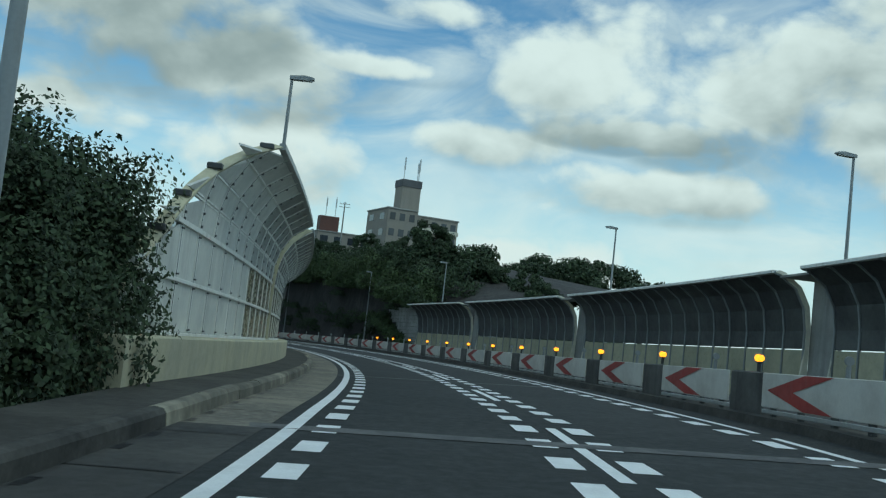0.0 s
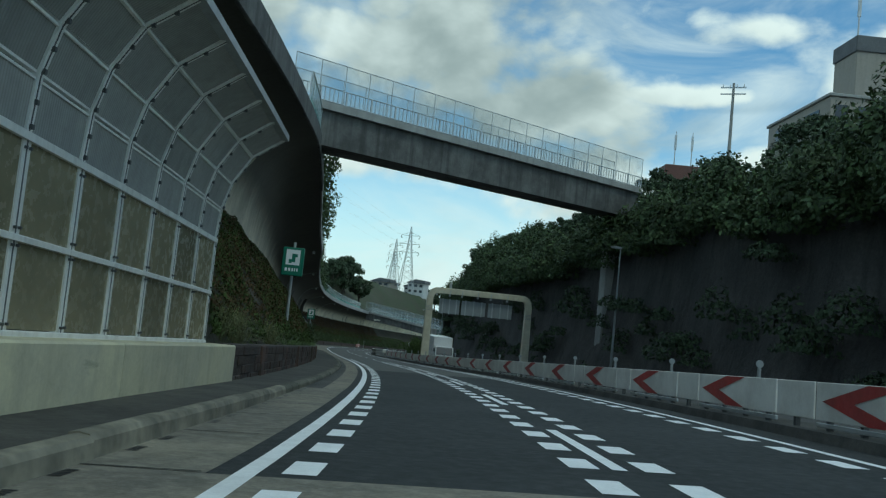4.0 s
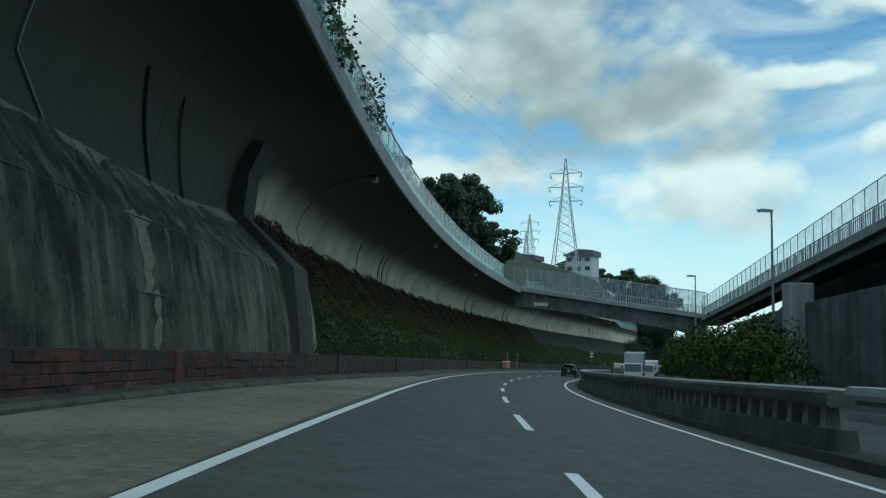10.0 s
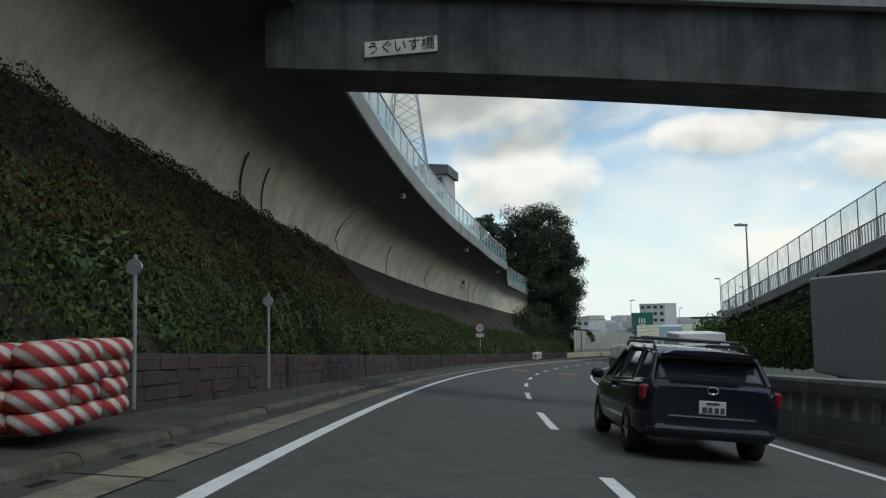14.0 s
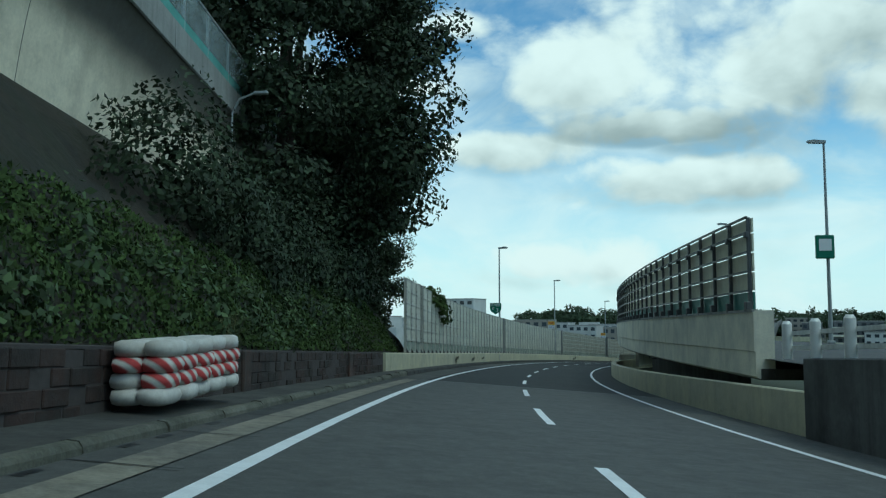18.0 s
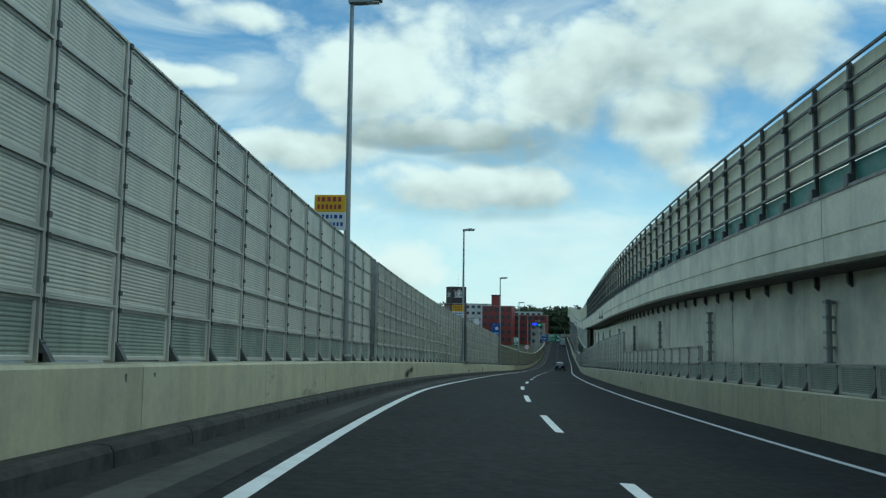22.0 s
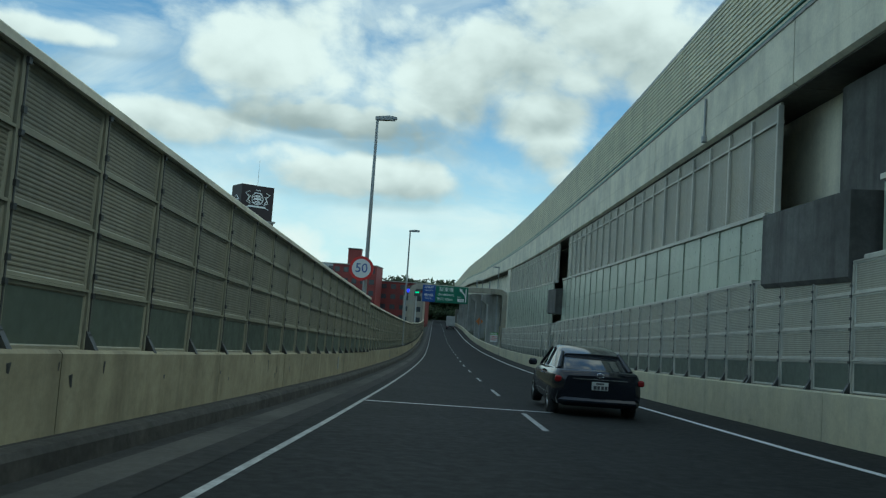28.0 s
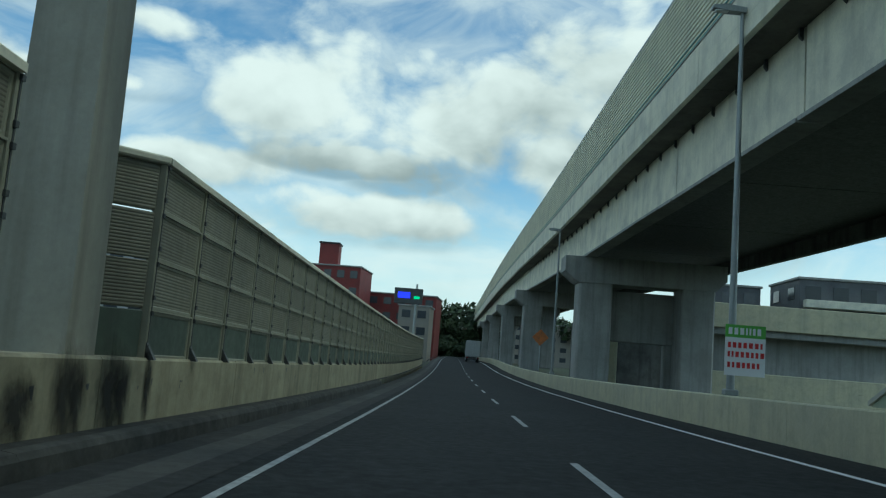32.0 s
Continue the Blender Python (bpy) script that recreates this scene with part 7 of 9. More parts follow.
part("arrow", Geo().add([(x, -0.446, z) for x, z in ((0.62, 6.25), (0.74, 6.25), (0.74, 7.75), (0.62, 7.75))], [(0, 1, 2, 3)]).add([(x, -0.446, z) for x, z in ((0.62, 6.85), (0.62, 7.05), (0.18, 7.62), (0.06, 7.52))], [(0, 1, 2, 3)]).add([(x, -0.446, z) for x, z in ((-0.08, 7.8), (-0.02, 7.35), (0.3, 7.68))], [(0, 1, 2)]), SIGN_WHITE, _sg, "white exit arrow")
for _w, _sz, _z in (("桜木町", 0.36, 7.68), ("Sakuragicho", 0.21, 7.36), ("関内駅", 0.36, 6.78), ("Kannai Sta.", 0.21, 6.44)):
    write(_sb, _w, _sz, -3.62, -0.446, _z, SIGN_WHITE)
for _x in (1.9, 3.4):
    part("stub", Geo().box(_x, 0.1, 8.3, 0.14, 0.14, 1.3, 0.02), GREY_STEEL, G2)


def street_lamp(h=9.8, arm=0.9, mat=None, side=1):
    b = thing("street_lamp", post(0, -5.3), "tall tapered grey street lamp with a flat head", "street lamp", "street lamps")
    part("pole", Geo().tube((0, 0, 0), (0, 0, h), 0.105, 0.055, 10), mat, b)
    part("foot", Geo().box(0, 0, 0.08, 0.34, 0.34, 0.16, 0.03), mat, b)
    hd = part("head", Geo().prism([(-0.08 * side, h - 0.03), (-0.08 * side, h + 0.1), (0.5 * side, h + 0.17), (0.82 * side, h + 0.12), (0.82 * side, h + 0.05), (0.4 * side, h - 0.02)], -0.13, 0.13), mat, b)
    part("lens", Geo().box(0.5 * side, 0, h - 0.0, 0.5, 0.2, 0.04, 0.01), SIGN_WHITE, hd, "pale lens")
    return b


def place_all(first, mats):
    for k, m in enumerate(mats):
        if k == 0:
            first.matrix_basis = m
        else:
            copy_thing(first, m)


place_all(street_lamp(9.7, 0.9, GREY_STEEL), [post(s, d, 0.85) for s, d in ((8.3, -6.5), (30.8, -6.62), (57.1, -6.62), (84.7, -6.62))] + [post(s, d, 0.9) for s, d in ((471.9, -5.3), (505.3, -5.2), (543.6, -5.15), (576.8, -4.75), (613.2, -4.7), (649.4, -5.2), (685.0, -5.2))])
place_all(street_lamp(10.3, 0.9, GREY_STEEL, -1), [post(s, d, 0.4) for s, d in ((32.4, 17.1), (56, 17.2), (92, 17.2), (116, 17.0), (151, 17.0), (240, 16.6), (270, 15.2), (306, 15.2), (369, 14.6))] + [post(s, 15.2, rail_z(s) - 1.2) for s in (440, 475, 512)] + [post(s, 5.35, 0.86) for s in (724.6, 762)])

# ---- trees, bushes, hills ----
def crown_points(rng, n, h0, h1, r, clumps, flat=0.9, lump=(0.16, 0.36)):
    """Leaf places in clumps within a tapering crown, with their outward normals."""
    c = rng.normal(size=(clumps, 3))
    c /= np.linalg.norm(c, axis=1)[:, None]
    c *= rng.uniform(0.45, 1.0, (clumps, 1)) ** 0.5
    c[:, :2] *= r * rng.uniform(0.7, 1.1, (clumps, 1))
    c[:, 2] = (h0 + h1) / 2 + c[:, 2] * (h1 - h0) / 2 * flat
    k = rng.integers(0, clumps, n)
    cr = r * rng.uniform(*lump, clumps)
    off = rng.normal(size=(n, 3))
    off /= np.linalg.norm(off, axis=1)[:, None]
    p = c[k] + off * cr[k][:, None] * rng.uniform(0.55, 1.05, (n, 1)) * (1, 1, 0.7)
    return p, off + (0, 0, 0.4), c


def make_tree(name, h, r, trunk_h, leaves, size, mat, seed, label, clumps=46, category="tree", low=None, lump=(0.16, 0.36)):
    rng = np.random.default_rng(seed)
    t = thing(name, Matrix(), label, category, "trees by the motorway")
    p, nrm, c = crown_points(rng, leaves, trunk_h if low is None else low, h, r, clumps, lump=lump)
    rr = h * 0.022 + 0.06
    part("trunk", Geo().pipe([(0, 0, -0.6), (0.05 * r, 0, trunk_h * 0.5), (0, 0.08 * r, trunk_h), (0.06 * r, 0, h * 0.75)], [rr * 1.4, rr, rr * 0.8, rr * 0.3], 8), BARK, t)
    for k in range(7):
        q = Vector(c[k * 5 % clumps])
        b = Vector((0, 0, trunk_h * (0.6 + 0.08 * k)))
        part("limb", Geo().pipe([b, b.lerp(q, 0.5) + Vector((0, 0, 0.1 * r)), q], [rr * 0.5, rr * 0.35, rr * 0.12], 6), BARK, t)
    part("crown", leaf_cloud("crown", p, nrm, size, mat, rng), None, t)
    return t


def scatter(first, spots):
    """Set the first at spots[0] and copies at the rest: (matrix, scale, turn)."""
    for k, (m, sc, turn) in enumerate(spots):
        mm = m @ Matrix.Rotation(radians(turn), 4, "Z") @ Matrix.Diagonal((sc, sc, sc * 1.0, 1))
        if k == 0:
            first.matrix_basis = mm
        else:
            copy_thing(first, mm)


def hill(name, sec, s0, s1, label, step=6.0):
    ss = np.arange(s0, s1 + step, step)
    pts = np.stack([ats(s, *np.array(sec(s), float).T) for s in ss])
    for i in range(pts.shape[0]):
        for j in range(1, pts.shape[1]):
            pts[i, j, 2] += noise.noise(Vector(pts[i, j]) * 0.08) * 1.5
    return tagged(new(name, Geo().grid(pts).mesh(name, HILL)), label, "hill", kind="structure")


def left_hill(s):
    up = float(np.interp(s, [108, 150, 300, 330, 440, 466, 500], [0.6, 0.8, 0.9, 1.0, 1.0, 0.35, 0.0]))
    e = deck_edge(min(max(s, 108), 431))
    z0 = (e[1] + 0.8) * (1.0 if s < 432 else max(0.0, 1 - (s - 432) / 30.0))
    return [(e[0] - 0.8, z0), (e[0] - 4.5, z0 + 0.3), (-15, z0 + 4 * up), (-25, z0 + 13 * up), (-45, z0 + 16 * up), (-90, z0 + 20 * up), (-200, z0 * 0.4)]


hill("hill_near", left_hill, 108, 500, "green hillside above the half tunnel")


def shrub_points(rng, spots, per, rad):
    """Leaves in low mounds at spots [(s, d, z, r, h)]."""
    ps, ns = [], []
    for s, d, z, r, h in spots:
        o = np.array(ats(s, d, z))
        v = rng.normal(size=(int(per * r * r), 3))
        v /= np.linalg.norm(v, axis=1)[:, None]
        v[:, 2] = np.abs(v[:, 2])
        lump = 1 + 0.25 * np.sin(v[:, 0] * 5 + s) * np.sin(v[:, 1] * 6 + d) + 0.12 * np.sin(v[:, 2] * 11 + s)
        ps.append(o + v * (r, r, h) * lump[:, None] * rng.uniform(0.8, 1.04, (len(v), 1)))
        ns.append(v)
    return np.concatenate(ps), np.concatenate(ns)


def mounds(name, spots, per, size, mat, seed, label, category="shrub"):
    rng = np.random.default_rng(seed)
    p, n = shrub_points(rng, spots, per, 1.0)
    return tagged(new(name, leaf_cloud(name, p, n, size, mat, rng)), label, category, kind="stuff")


_r = random.Random(5)
# creeper and bushes over the brow of the far cut
mounds("brow_bushes", [(s, 19.0 + _r.uniform(-0.8, 1.5), cut_section(min(s, 243))[5][1] - 2.2 + _r.uniform(-0.8, 0.8) + 1.6 * (s > 195), _r.uniform(1.6, 3.0), _r.uniform(2.5, 4.6)) for s in np.arange(104, 253, 2.0)], 420, 0.19, LEAF, 11, "green bushes and creeper hanging over the far cut")
mounds("brow_trees", [(s, 20.6 + _r.uniform(-0.8, 2.4), float(np.interp(s, [184, 200, 214, 226], [11.5, 13.2, 15.0, 13.2])) + _r.uniform(-0.8, 0.5), _r.uniform(2.0, 3.0), _r.uniform(4.6, 6.0)) for s in np.arange(184, 226, 1.9)], 300, 0.2, LEAF, 53, "dense dark green trees along the brow of the cut")
mounds("brow_bushes_high", [(s, 22.5 + _r.uniform(-1, 3), cut_section(s)[5][1] + _r.uniform(0, 1.5), _r.uniform(2.2, 3.8), _r.uniform(2.5, 4.5)) for s in np.arange(104, 252, 3.4)], 240, 0.22, LEAF_DARK, 12, "dark bushes above the far cut")
mounds("cut_face_creeper", [(s, 18.1 + _r.uniform(-0.4, 0.4), _r.uniform(0, 8), _r.uniform(0.8, 1.6), _r.uniform(0.8, 2.0)) for s in np.arange(100, 248, 2.4)], 260, 0.16, LEAF_DARK, 13, "dark creeper patches on the far rock face")
# plants over the parapet of the upper road
mounds("parapet_bushes", [(s, -6.5 + _r.uniform(-0.7, 0.35), deck_edge(s)[1] + 0.9 + _r.uniform(-0.5, 0.8), _r.uniform(0.6, 1.25), _r.uniform(1.4, 3.2)) for s in np.concatenate([np.arange(150, 212, 1.8), np.arange(214, 262, 2.0)])], 420, 0.14, LEAF, 14, "green bushes spilling over the upper parapet")
# the bank that climbs against the wing wall
mounds("bank_bushes_far", [(s, 18.3 + _r.uniform(-0.7, 0.4), float(np.interp(s, [103, 113.4], [-0.6, 3.9])) + _r.uniform(-0.4, 0.1), _r.uniform(0.9, 1.5), _r.uniform(0.9, 1.5)) for s in np.arange(104, 118, 0.6)], 420, 0.12, LEAF, 51, "green bushes on the bank below the wing wall")
mounds("ramp_bank_bushes", [(s, 20.0 + _r.uniform(-0.6, 1.0), _r.uniform(0.0, 5.0), _r.uniform(1.2, 2.0), _r.uniform(1.2, 2.2)) for s in np.arange(252, 318, 1.3)], 240, 0.15, LEAF_DARK, 52, "dark bushes under the footbridge ramp")
# hedge beyond the opposite lanes
mounds("hedge", [(s, 13.9 + _r.uniform(-0.3, 0.3), 1.0, 1.7, 3.1 + _r.uniform(-0.2, 0.3)) for s in np.arange(264, 420, 1.3)], 260, 0.14, IVY, 15, "clipped dark green hedge on the far side", "hedge")
# bushes at the near side before the barrier
mounds("roadside_bush", [(11.5, -8.0, 0.2, 1.9, 3.4), (13.5, -8.6, 0.4, 2.2, 3.6), (9.5, -8.4, 0.0, 1.8, 3.0), (15.0, -7.6, 0.5, 1.2, 2.0), (7.0, -8.8, 0.0, 2.2, 3.2), (11.8, -6.8, 0.2, 1.0, 1.6), (12.5, -7.2, 1.2, 1.1, 2.2), (4.0, -9, 0, 2.4, 3.4), (0, -9, 0, 2.4, 3.2), (10.2, -7.0, 0.0, 1.1, 1.7), (8.2, -7.3, 0.0, 1.2, 1.6)], 5200, 0.058, LEAF_DARK, 16, "dense dark green roadside bush beside the barrier's end")
# weeds and pampas along the low wall
mounds("slope_shrubs", [(s + _r.uniform(-1, 1), wall_d(s) - 0.95 + _r.uniform(-0.35, 0.2), 1.1, _r.uniform(0.5, 1.0), _r.uniform(0.7, 1.9)) for s in np.concatenate([np.arange(150, 196, 4.2), np.arange(256, 424, 2.6)])], 900, 0.085, LEAF, 27, "green shrubs and tall weeds at the foot of the slope", "shrub")
mounds("wall_weeds", [(s, wall_d(s) - 0.9 + _r.uniform(-0.3, 0.2), 0.75, _r.uniform(0.35, 0.7), _r.uniform(0.35, 0.9)) for s in np.concatenate([np.arange(106, 200, 1.6), np.arange(258, 424, 1.5)])], 620, 0.075, LEAF, 17, "low green weeds behind the brick wall", "weeds")


def grass_tufts(name, spots, label, seed, mat=None):
    rng = np.random.default_rng(seed)
    co = []
    for s, d, z, r, h, n in spots:
        o = np.array(ats(s, d, z))
        a = rng.uniform(0, 2 * np.pi, n)
        lean = rng.uniform(0.1, 0.85, n)
        hh = h * 0.8 * rng.uniform(0.4, 1.1, n)
        b = o + np.stack([np.cos(a), np.sin(a), 0 * a], -1) * (rng.uniform(0, r * 0.35, n))[:, None]
        dirv = np.stack([np.cos(a) * lean * r, np.sin(a) * lean * r, 0 * a], -1)
        w = np.stack([-np.sin(a), np.cos(a), 0 * a], -1) * 0.007
        mid = b + dirv * 0.35 + np.stack([0 * a, 0 * a, hh * 0.8], -1)
        tip = b + dirv + np.stack([0 * a, 0 * a, hh * (1.05 - 0.5 * lean)], -1)
        co.append(np.stack([b - w, b + w, mid + w, mid - w, mid - w, mid + w, tip + w * 0.3, tip - w * 0.3], 1).reshape(-1, 3))
    co = np.concatenate(co)
    return tagged(new(name, fast_mesh(name, co, np.arange(len(co)).reshape(-1, 4), mat or GRASS)), label, "grass", kind="stuff")


grass_tufts("pampas_grass", [(s, wall_d(s) - 0.8 + _r.uniform(-0.3, 0.3), 0.7, _r.uniform(0.7, 1.2), _r.uniform(0.9, 1.5), 420) for s in (107, 108.5, 110, 112, 114.5, 150, 152, 166, 170, 172.5, 174, 175.5, 180, 186, 252, 254, 288, 291, 293, 297, 300, 320, 332, 343, 345, 362, 378, 386, 388, 398, 412)], "pale pampas grass tufts behind the low wall", 21)

grass_tufts("pampas_grass", [(s, -6.75 + _r.uniform(-0.25, 0.2), 0.75, _r.uniform(0.8, 1.1), _r.uniform(0.7, 1.1), 900) for s in (284.5, 286, 296, 299.5, 306.6, 307.8, 308.6, 309.6, 314.6, 315.4, 328, 340.3, 341.2)], "tall green grass clumps leaning over the low wall", 26, GRASS_GREEN)

# trees
T1 = make_tree("broadleaf_tree", 9.0, 3.6, 2.6, 9000, 0.24, LEAF_DARK, 31, "dark broadleaf tree on the hillside")
scatter(T1, [(Matrix.Translation(at(s, d, z)), sc, 40 * k) for k, (s, d, z, sc) in enumerate([
    (318, -15, 13.5, 1.15), (326, -14, 13.5, 1.2), (335, -16, 14, 1.3), (342, -13, 13, 0.9), (300, -16, 13.5, 0.9), (285, -15, 13, 0.8), (272, -13, 12.5, 0.7),
    (262, -12, 12, 0.6), (480, -42, 18, 1.3), (484, -36, 16, 1.2), (490, -32, 12, 1.2), (476, -48, 20, 1.1), (352, -22, 19, 0.8), (366, -26, 22, 0.7),
    (117, 26, 11.5, 0.8), (112, 25.5, 10, 0.62), (118, 30, 9, 0.7), (126, 24, 11, 0.6), (133, 31, 12, 0.75), (141, 27, 14, 0.6), (150, 25, 14, 0.5), (108, 32, 7, 0.7), (101, 34, 5, 0.7),
    (95, 32, 4, 0.6), (165, 26, 14, 0.7), (178, 25, 14, 0.8), (190, 26, 14, 0.7), (203, 25, 14, 0.75), (216, 24, 14.5, 0.7), (228, 22, 13.5, 0.7), (237, 21.5, 12.5, 0.6),
    (206, 60, 12, 1.4), (216, 66, 12, 1.4), (196, 70, 12, 1.5), (262, 24, 3, 0.45), (300, 30, 2, 0.6)])])
T2 = make_tree("round_tree", 8.0, 5.0, 2.0, 8000, 0.28, LEAF_DARK, 32, "round-crowned dark tree on the far skyline", low=1.0)
scatter(T2, [(Matrix.Translation(at(s, d, z)), sc, 70 * k) for k, (s, d, z, sc) in enumerate([(150, 68, 10, 1.3), (140, 72, 9, 1.2), (133, 76, 8, 1.2), (160, 66, 9, 1.0), (158, 80, 10, 1.3), (126, 78, 5, 1.1), (111, 30, 6.5, 0.95), (345, 26, 1, 0.5)])])
# the big tree at the end of the half tunnel
T3 = make_tree("camphor_tree", 24.0, 7.4, 5.0, 150000, 0.15, LEAF_DEEP, 33, "large dark evergreen tree behind the noise barrier", clumps=330, low=1.0, lump=(0.13, 0.27))
scatter(T3, [(Matrix.Translation(at(430, -10.6, 0.3)), 1.0, 0), (Matrix.Translation(at(440, -11.0, 0.0)), 0.62, 100)])
mounds("tree_foot_bushes", [(s, -8.6 + _r.uniform(-0.8, 0.5), 0.8 + _r.uniform(0, 3.5), _r.uniform(1.2, 2.0), _r.uniform(1.5, 3.0)) for s in np.arange(414, 438, 0.7)], 900, 0.1, LEAF_DEEP, 18, "green undergrowth at the foot of the big tree")
mounds("overhanging_vine", [(440.5, -5.5, 3.6, 0.7, 0.9), (441.8, -5.4, 3.5, 0.7, 0.7), (443.0, -5.2, 3.1, 0.6, 0.8), (443.6, -5.05, 2.6, 0.35, 0.7)], 700, 0.16, IVY, 19, "green vine hanging over the noise panels", "creeper")

grass_tufts("verge_grass", [(s, wall_d(s) - 0.45 + _r.uniform(-0.25, 0.15), 0.72, _r.uniform(0.35, 0.6), _r.uniform(0.3, 0.62), 90) for s in np.concatenate([np.arange(118, 203, 0.4), np.arange(256, 330, 0.9)])], "green grass along the top of the low wall", 23, GRASS_GREEN)
grass_tufts("pampas_grass", [(s, wall_d(s) - 0.75 + _r.uniform(-0.3, 0.25), 0.72, _r.uniform(0.9, 1.3), _r.uniform(1.1, 1.7), 520) for s in (168, 169.2, 171, 173.2, 174.6, 176.2)], "tall pale pampas grass leaning over the low wall", 24)
mounds("creeper_edge", [(202.6 + 0.5 * math.sin(k * 1.7), wall_d(202.6) - 0.35 - 0.24 * k, 0.9 + 0.55 * k, _r.uniform(0.6, 0.9), _r.uniform(0.8, 1.2)) for k in range(13)], 700, 0.09, IVY, 29, "dark green creeper rolling round the end of the slope", "creeper")

# ---- buildings, pylons, distance ----
def facade(name, m, w, dp, h, mat, label, floors, cols, win=None, group="distant buildings", roof=True, balcony=False, shift=0.0, joined=False):
    """A block of flats: walls, roof slab, and windows with frames on the two seen sides. m: foot of the near left corner, x along the front, y away."""
    b = thing(name, m, label, "building", group)
    part("wall", Geo().box(w / 2, dp / 2, h / 2 - 4, w, dp, h + 8, 0.05), mat, b)
    if roof:
        part("roof", Geo().box(w / 2, dp / 2, h + 0.15, w + 0.4, dp + 0.4, 0.3, 0.05), CONCRETE, b)
    fh = h / floors
    cw = w / cols
    pane = Geo().box(0, 0, 0, cw * 0.55, 0.12, fh * 0.45).mesh("pane", win or DARK_GLASS)
    allw = Geo()
    for f in range(floors):
        for c in range(cols):
            if joined:
                allw.box((c + 0.5) * cw, -0.02, (f + 0.55) * fh, cw * 0.55, 0.12, fh * 0.45)
            else:
                part("window", pane, None, b, m=pose((c + 0.5) * cw, -0.02, (f + 0.55) * fh))
        if balcony:
            part("balcony", Geo().box(w / 2, -0.6, f * fh + 0.5, w * 0.96, 1.2, 0.9, 0.04), PARAPET, b)
    nd = max(1, int(dp / 5))
    side = Geo().box(0, 0, 0, 0.12, dp / nd * 0.4, fh * 0.42).mesh("pane", win or DARK_GLASS)
    for f in range(floors):
        for c in range(nd):
            x = -0.02 if shift <= 0 else w + 0.02
            if joined:
                allw.box(x, (c + 0.5) * dp / nd, (f + 0.55) * fh, 0.12, dp / nd * 0.4, fh * 0.42)
            else:
                part("window", side, None, b, m=pose(x, (c + 0.5) * dp / nd, (f + 0.55) * fh))
    if joined:
        tagged(part("window_band", allw, win or DARK_GLASS, b), kind="stuff")
    return b


DARK_GLASS = material("window_glass", (0.05, 0.06, 0.07), 0.15, grain=(2, 0.2), vary=0.4)
BEIGE = material("beige_render", (0.31, 0.285, 0.24), 0.8, grain=(4, 0.08), stain=(0.3, (0.3, 0.28, 0.25), 0.4), streak=(2, (0.2, 0.19, 0.17), 0.3))
PALE = material("pale_render", (0.55, 0.55, 0.53), 0.8, grain=(4, 0.06), stain=(0.3, (0.42, 0.42, 0.4), 0.4))
BROWN_TILE = material("brown_tile", (0.13, 0.06, 0.045), 0.7, grain=(6, 0.15), stain=(0.4, (0.09, 0.05, 0.04), 0.4))
RED_TILE = material("red_brown_tile", (0.2, 0.035, 0.03), 0.7, grain=(6, 0.15), stain=(0.4, (0.13, 0.03, 0.028), 0.4))
BLACK_BOARD = material("black_board", (0.018, 0.012, 0.013), 0.5, grain=(10, 0.1))
GREY_ROOF = material("grey_roof", (0.12, 0.125, 0.13), 0.7, grain=(6, 0.15), stain=(0.6, (0.08, 0.08, 0.085), 0.4))


def corner(s, d, z, turn=0.0):
    return post(s, d, z, turn)


# flats on the far hill, with a lift tower
_fl = facade("apartment_block", corner(158, 39.0, 15, -8), 6.4, 14, 13.4, BEIGE, "beige block of flats on the far hill", 4, 3, balcony=False, group="hilltop flats")
part("lift_tower", Geo().box(5.2, 4.0, 12.0, 4.2, 4.4, 15.4, 0.05), BEIGE, _fl)
part("tower_cap", Geo().box(5.2, 4.0, 19.4, 4.5, 4.7, 1.6, 0.08), GREY_ROOF, _fl, "dark tower cap")
for _x, _y, _h in ((3.4, 2.4, 5.0), (6.4, 2.2, 4.2), (7.0, 3.0, 5.2)):
    part("antenna", Geo().tube((_x, _y, 20), (_x, _y, 20 + _h), 0.09, 0.05, 6).box(_x, _y, 20 + _h * 0.7, 0.28, 0.2, _h * 0.5), STEEL, _fl)
facade("apartment_block", corner(160, 45.6, 15, -8), 11, 12, 13.0, BEIGE, "beige block of flats with balconies on the far hill", 4, 5, balcony=True, group="hilltop flats", shift=1)
_f2 = facade("apartment_block", corner(196, 39.5, 15, -10), 14, 12, 11.6, BEIGE, "lower grey block of flats above the far cut", 3, 4, group="hilltop flats")
part("roof_house", Geo().box(3.2, 4, 13.6, 4.8, 3.5, 4.4, 0.05), BROWN_TILE, _f2, "brown roof house")
for _x in (2.4, 4.8):
    part("antenna", Geo().tube((_x, 4, 15.8), (_x, 4, 21.0), 0.09, 0.05, 6).box(_x, 4, 19.4, 0.3, 0.2, 2.2), STEEL, _f2)
facade("apartment_block", corner(236, 34, 15, -6), 14, 10, 9.0, PALE, "pale block of flats above the far cut", 3, 5, group="hilltop flats")
# houses by the pylons
for _s, _d, _w, _h, _m in ((428, -31, 7, 4.6, PALE), (430, -50, 8, 4.2, BEIGE), (440, -40, 8, 3.8, PALE), (446, -60, 9, 4.5, BEIGE)):
    _b = facade("house", corner(_s, _d, 24.0, 8), _w, 7, _h, _m, "small pale house on the hill below the pylons", 2, 3, group="hill houses", roof=False)
    part("roof", Geo().prism([(-0.5, _h - 0.1), (-0.5, _h + 0.2), (_w * 0.5, _h + 1.7), (_w + 0.5, _h + 1.3), (_w + 0.5, _h - 0.1)], -0.5, 7.5), GREY_ROOF, _b, "dark sloping roof")


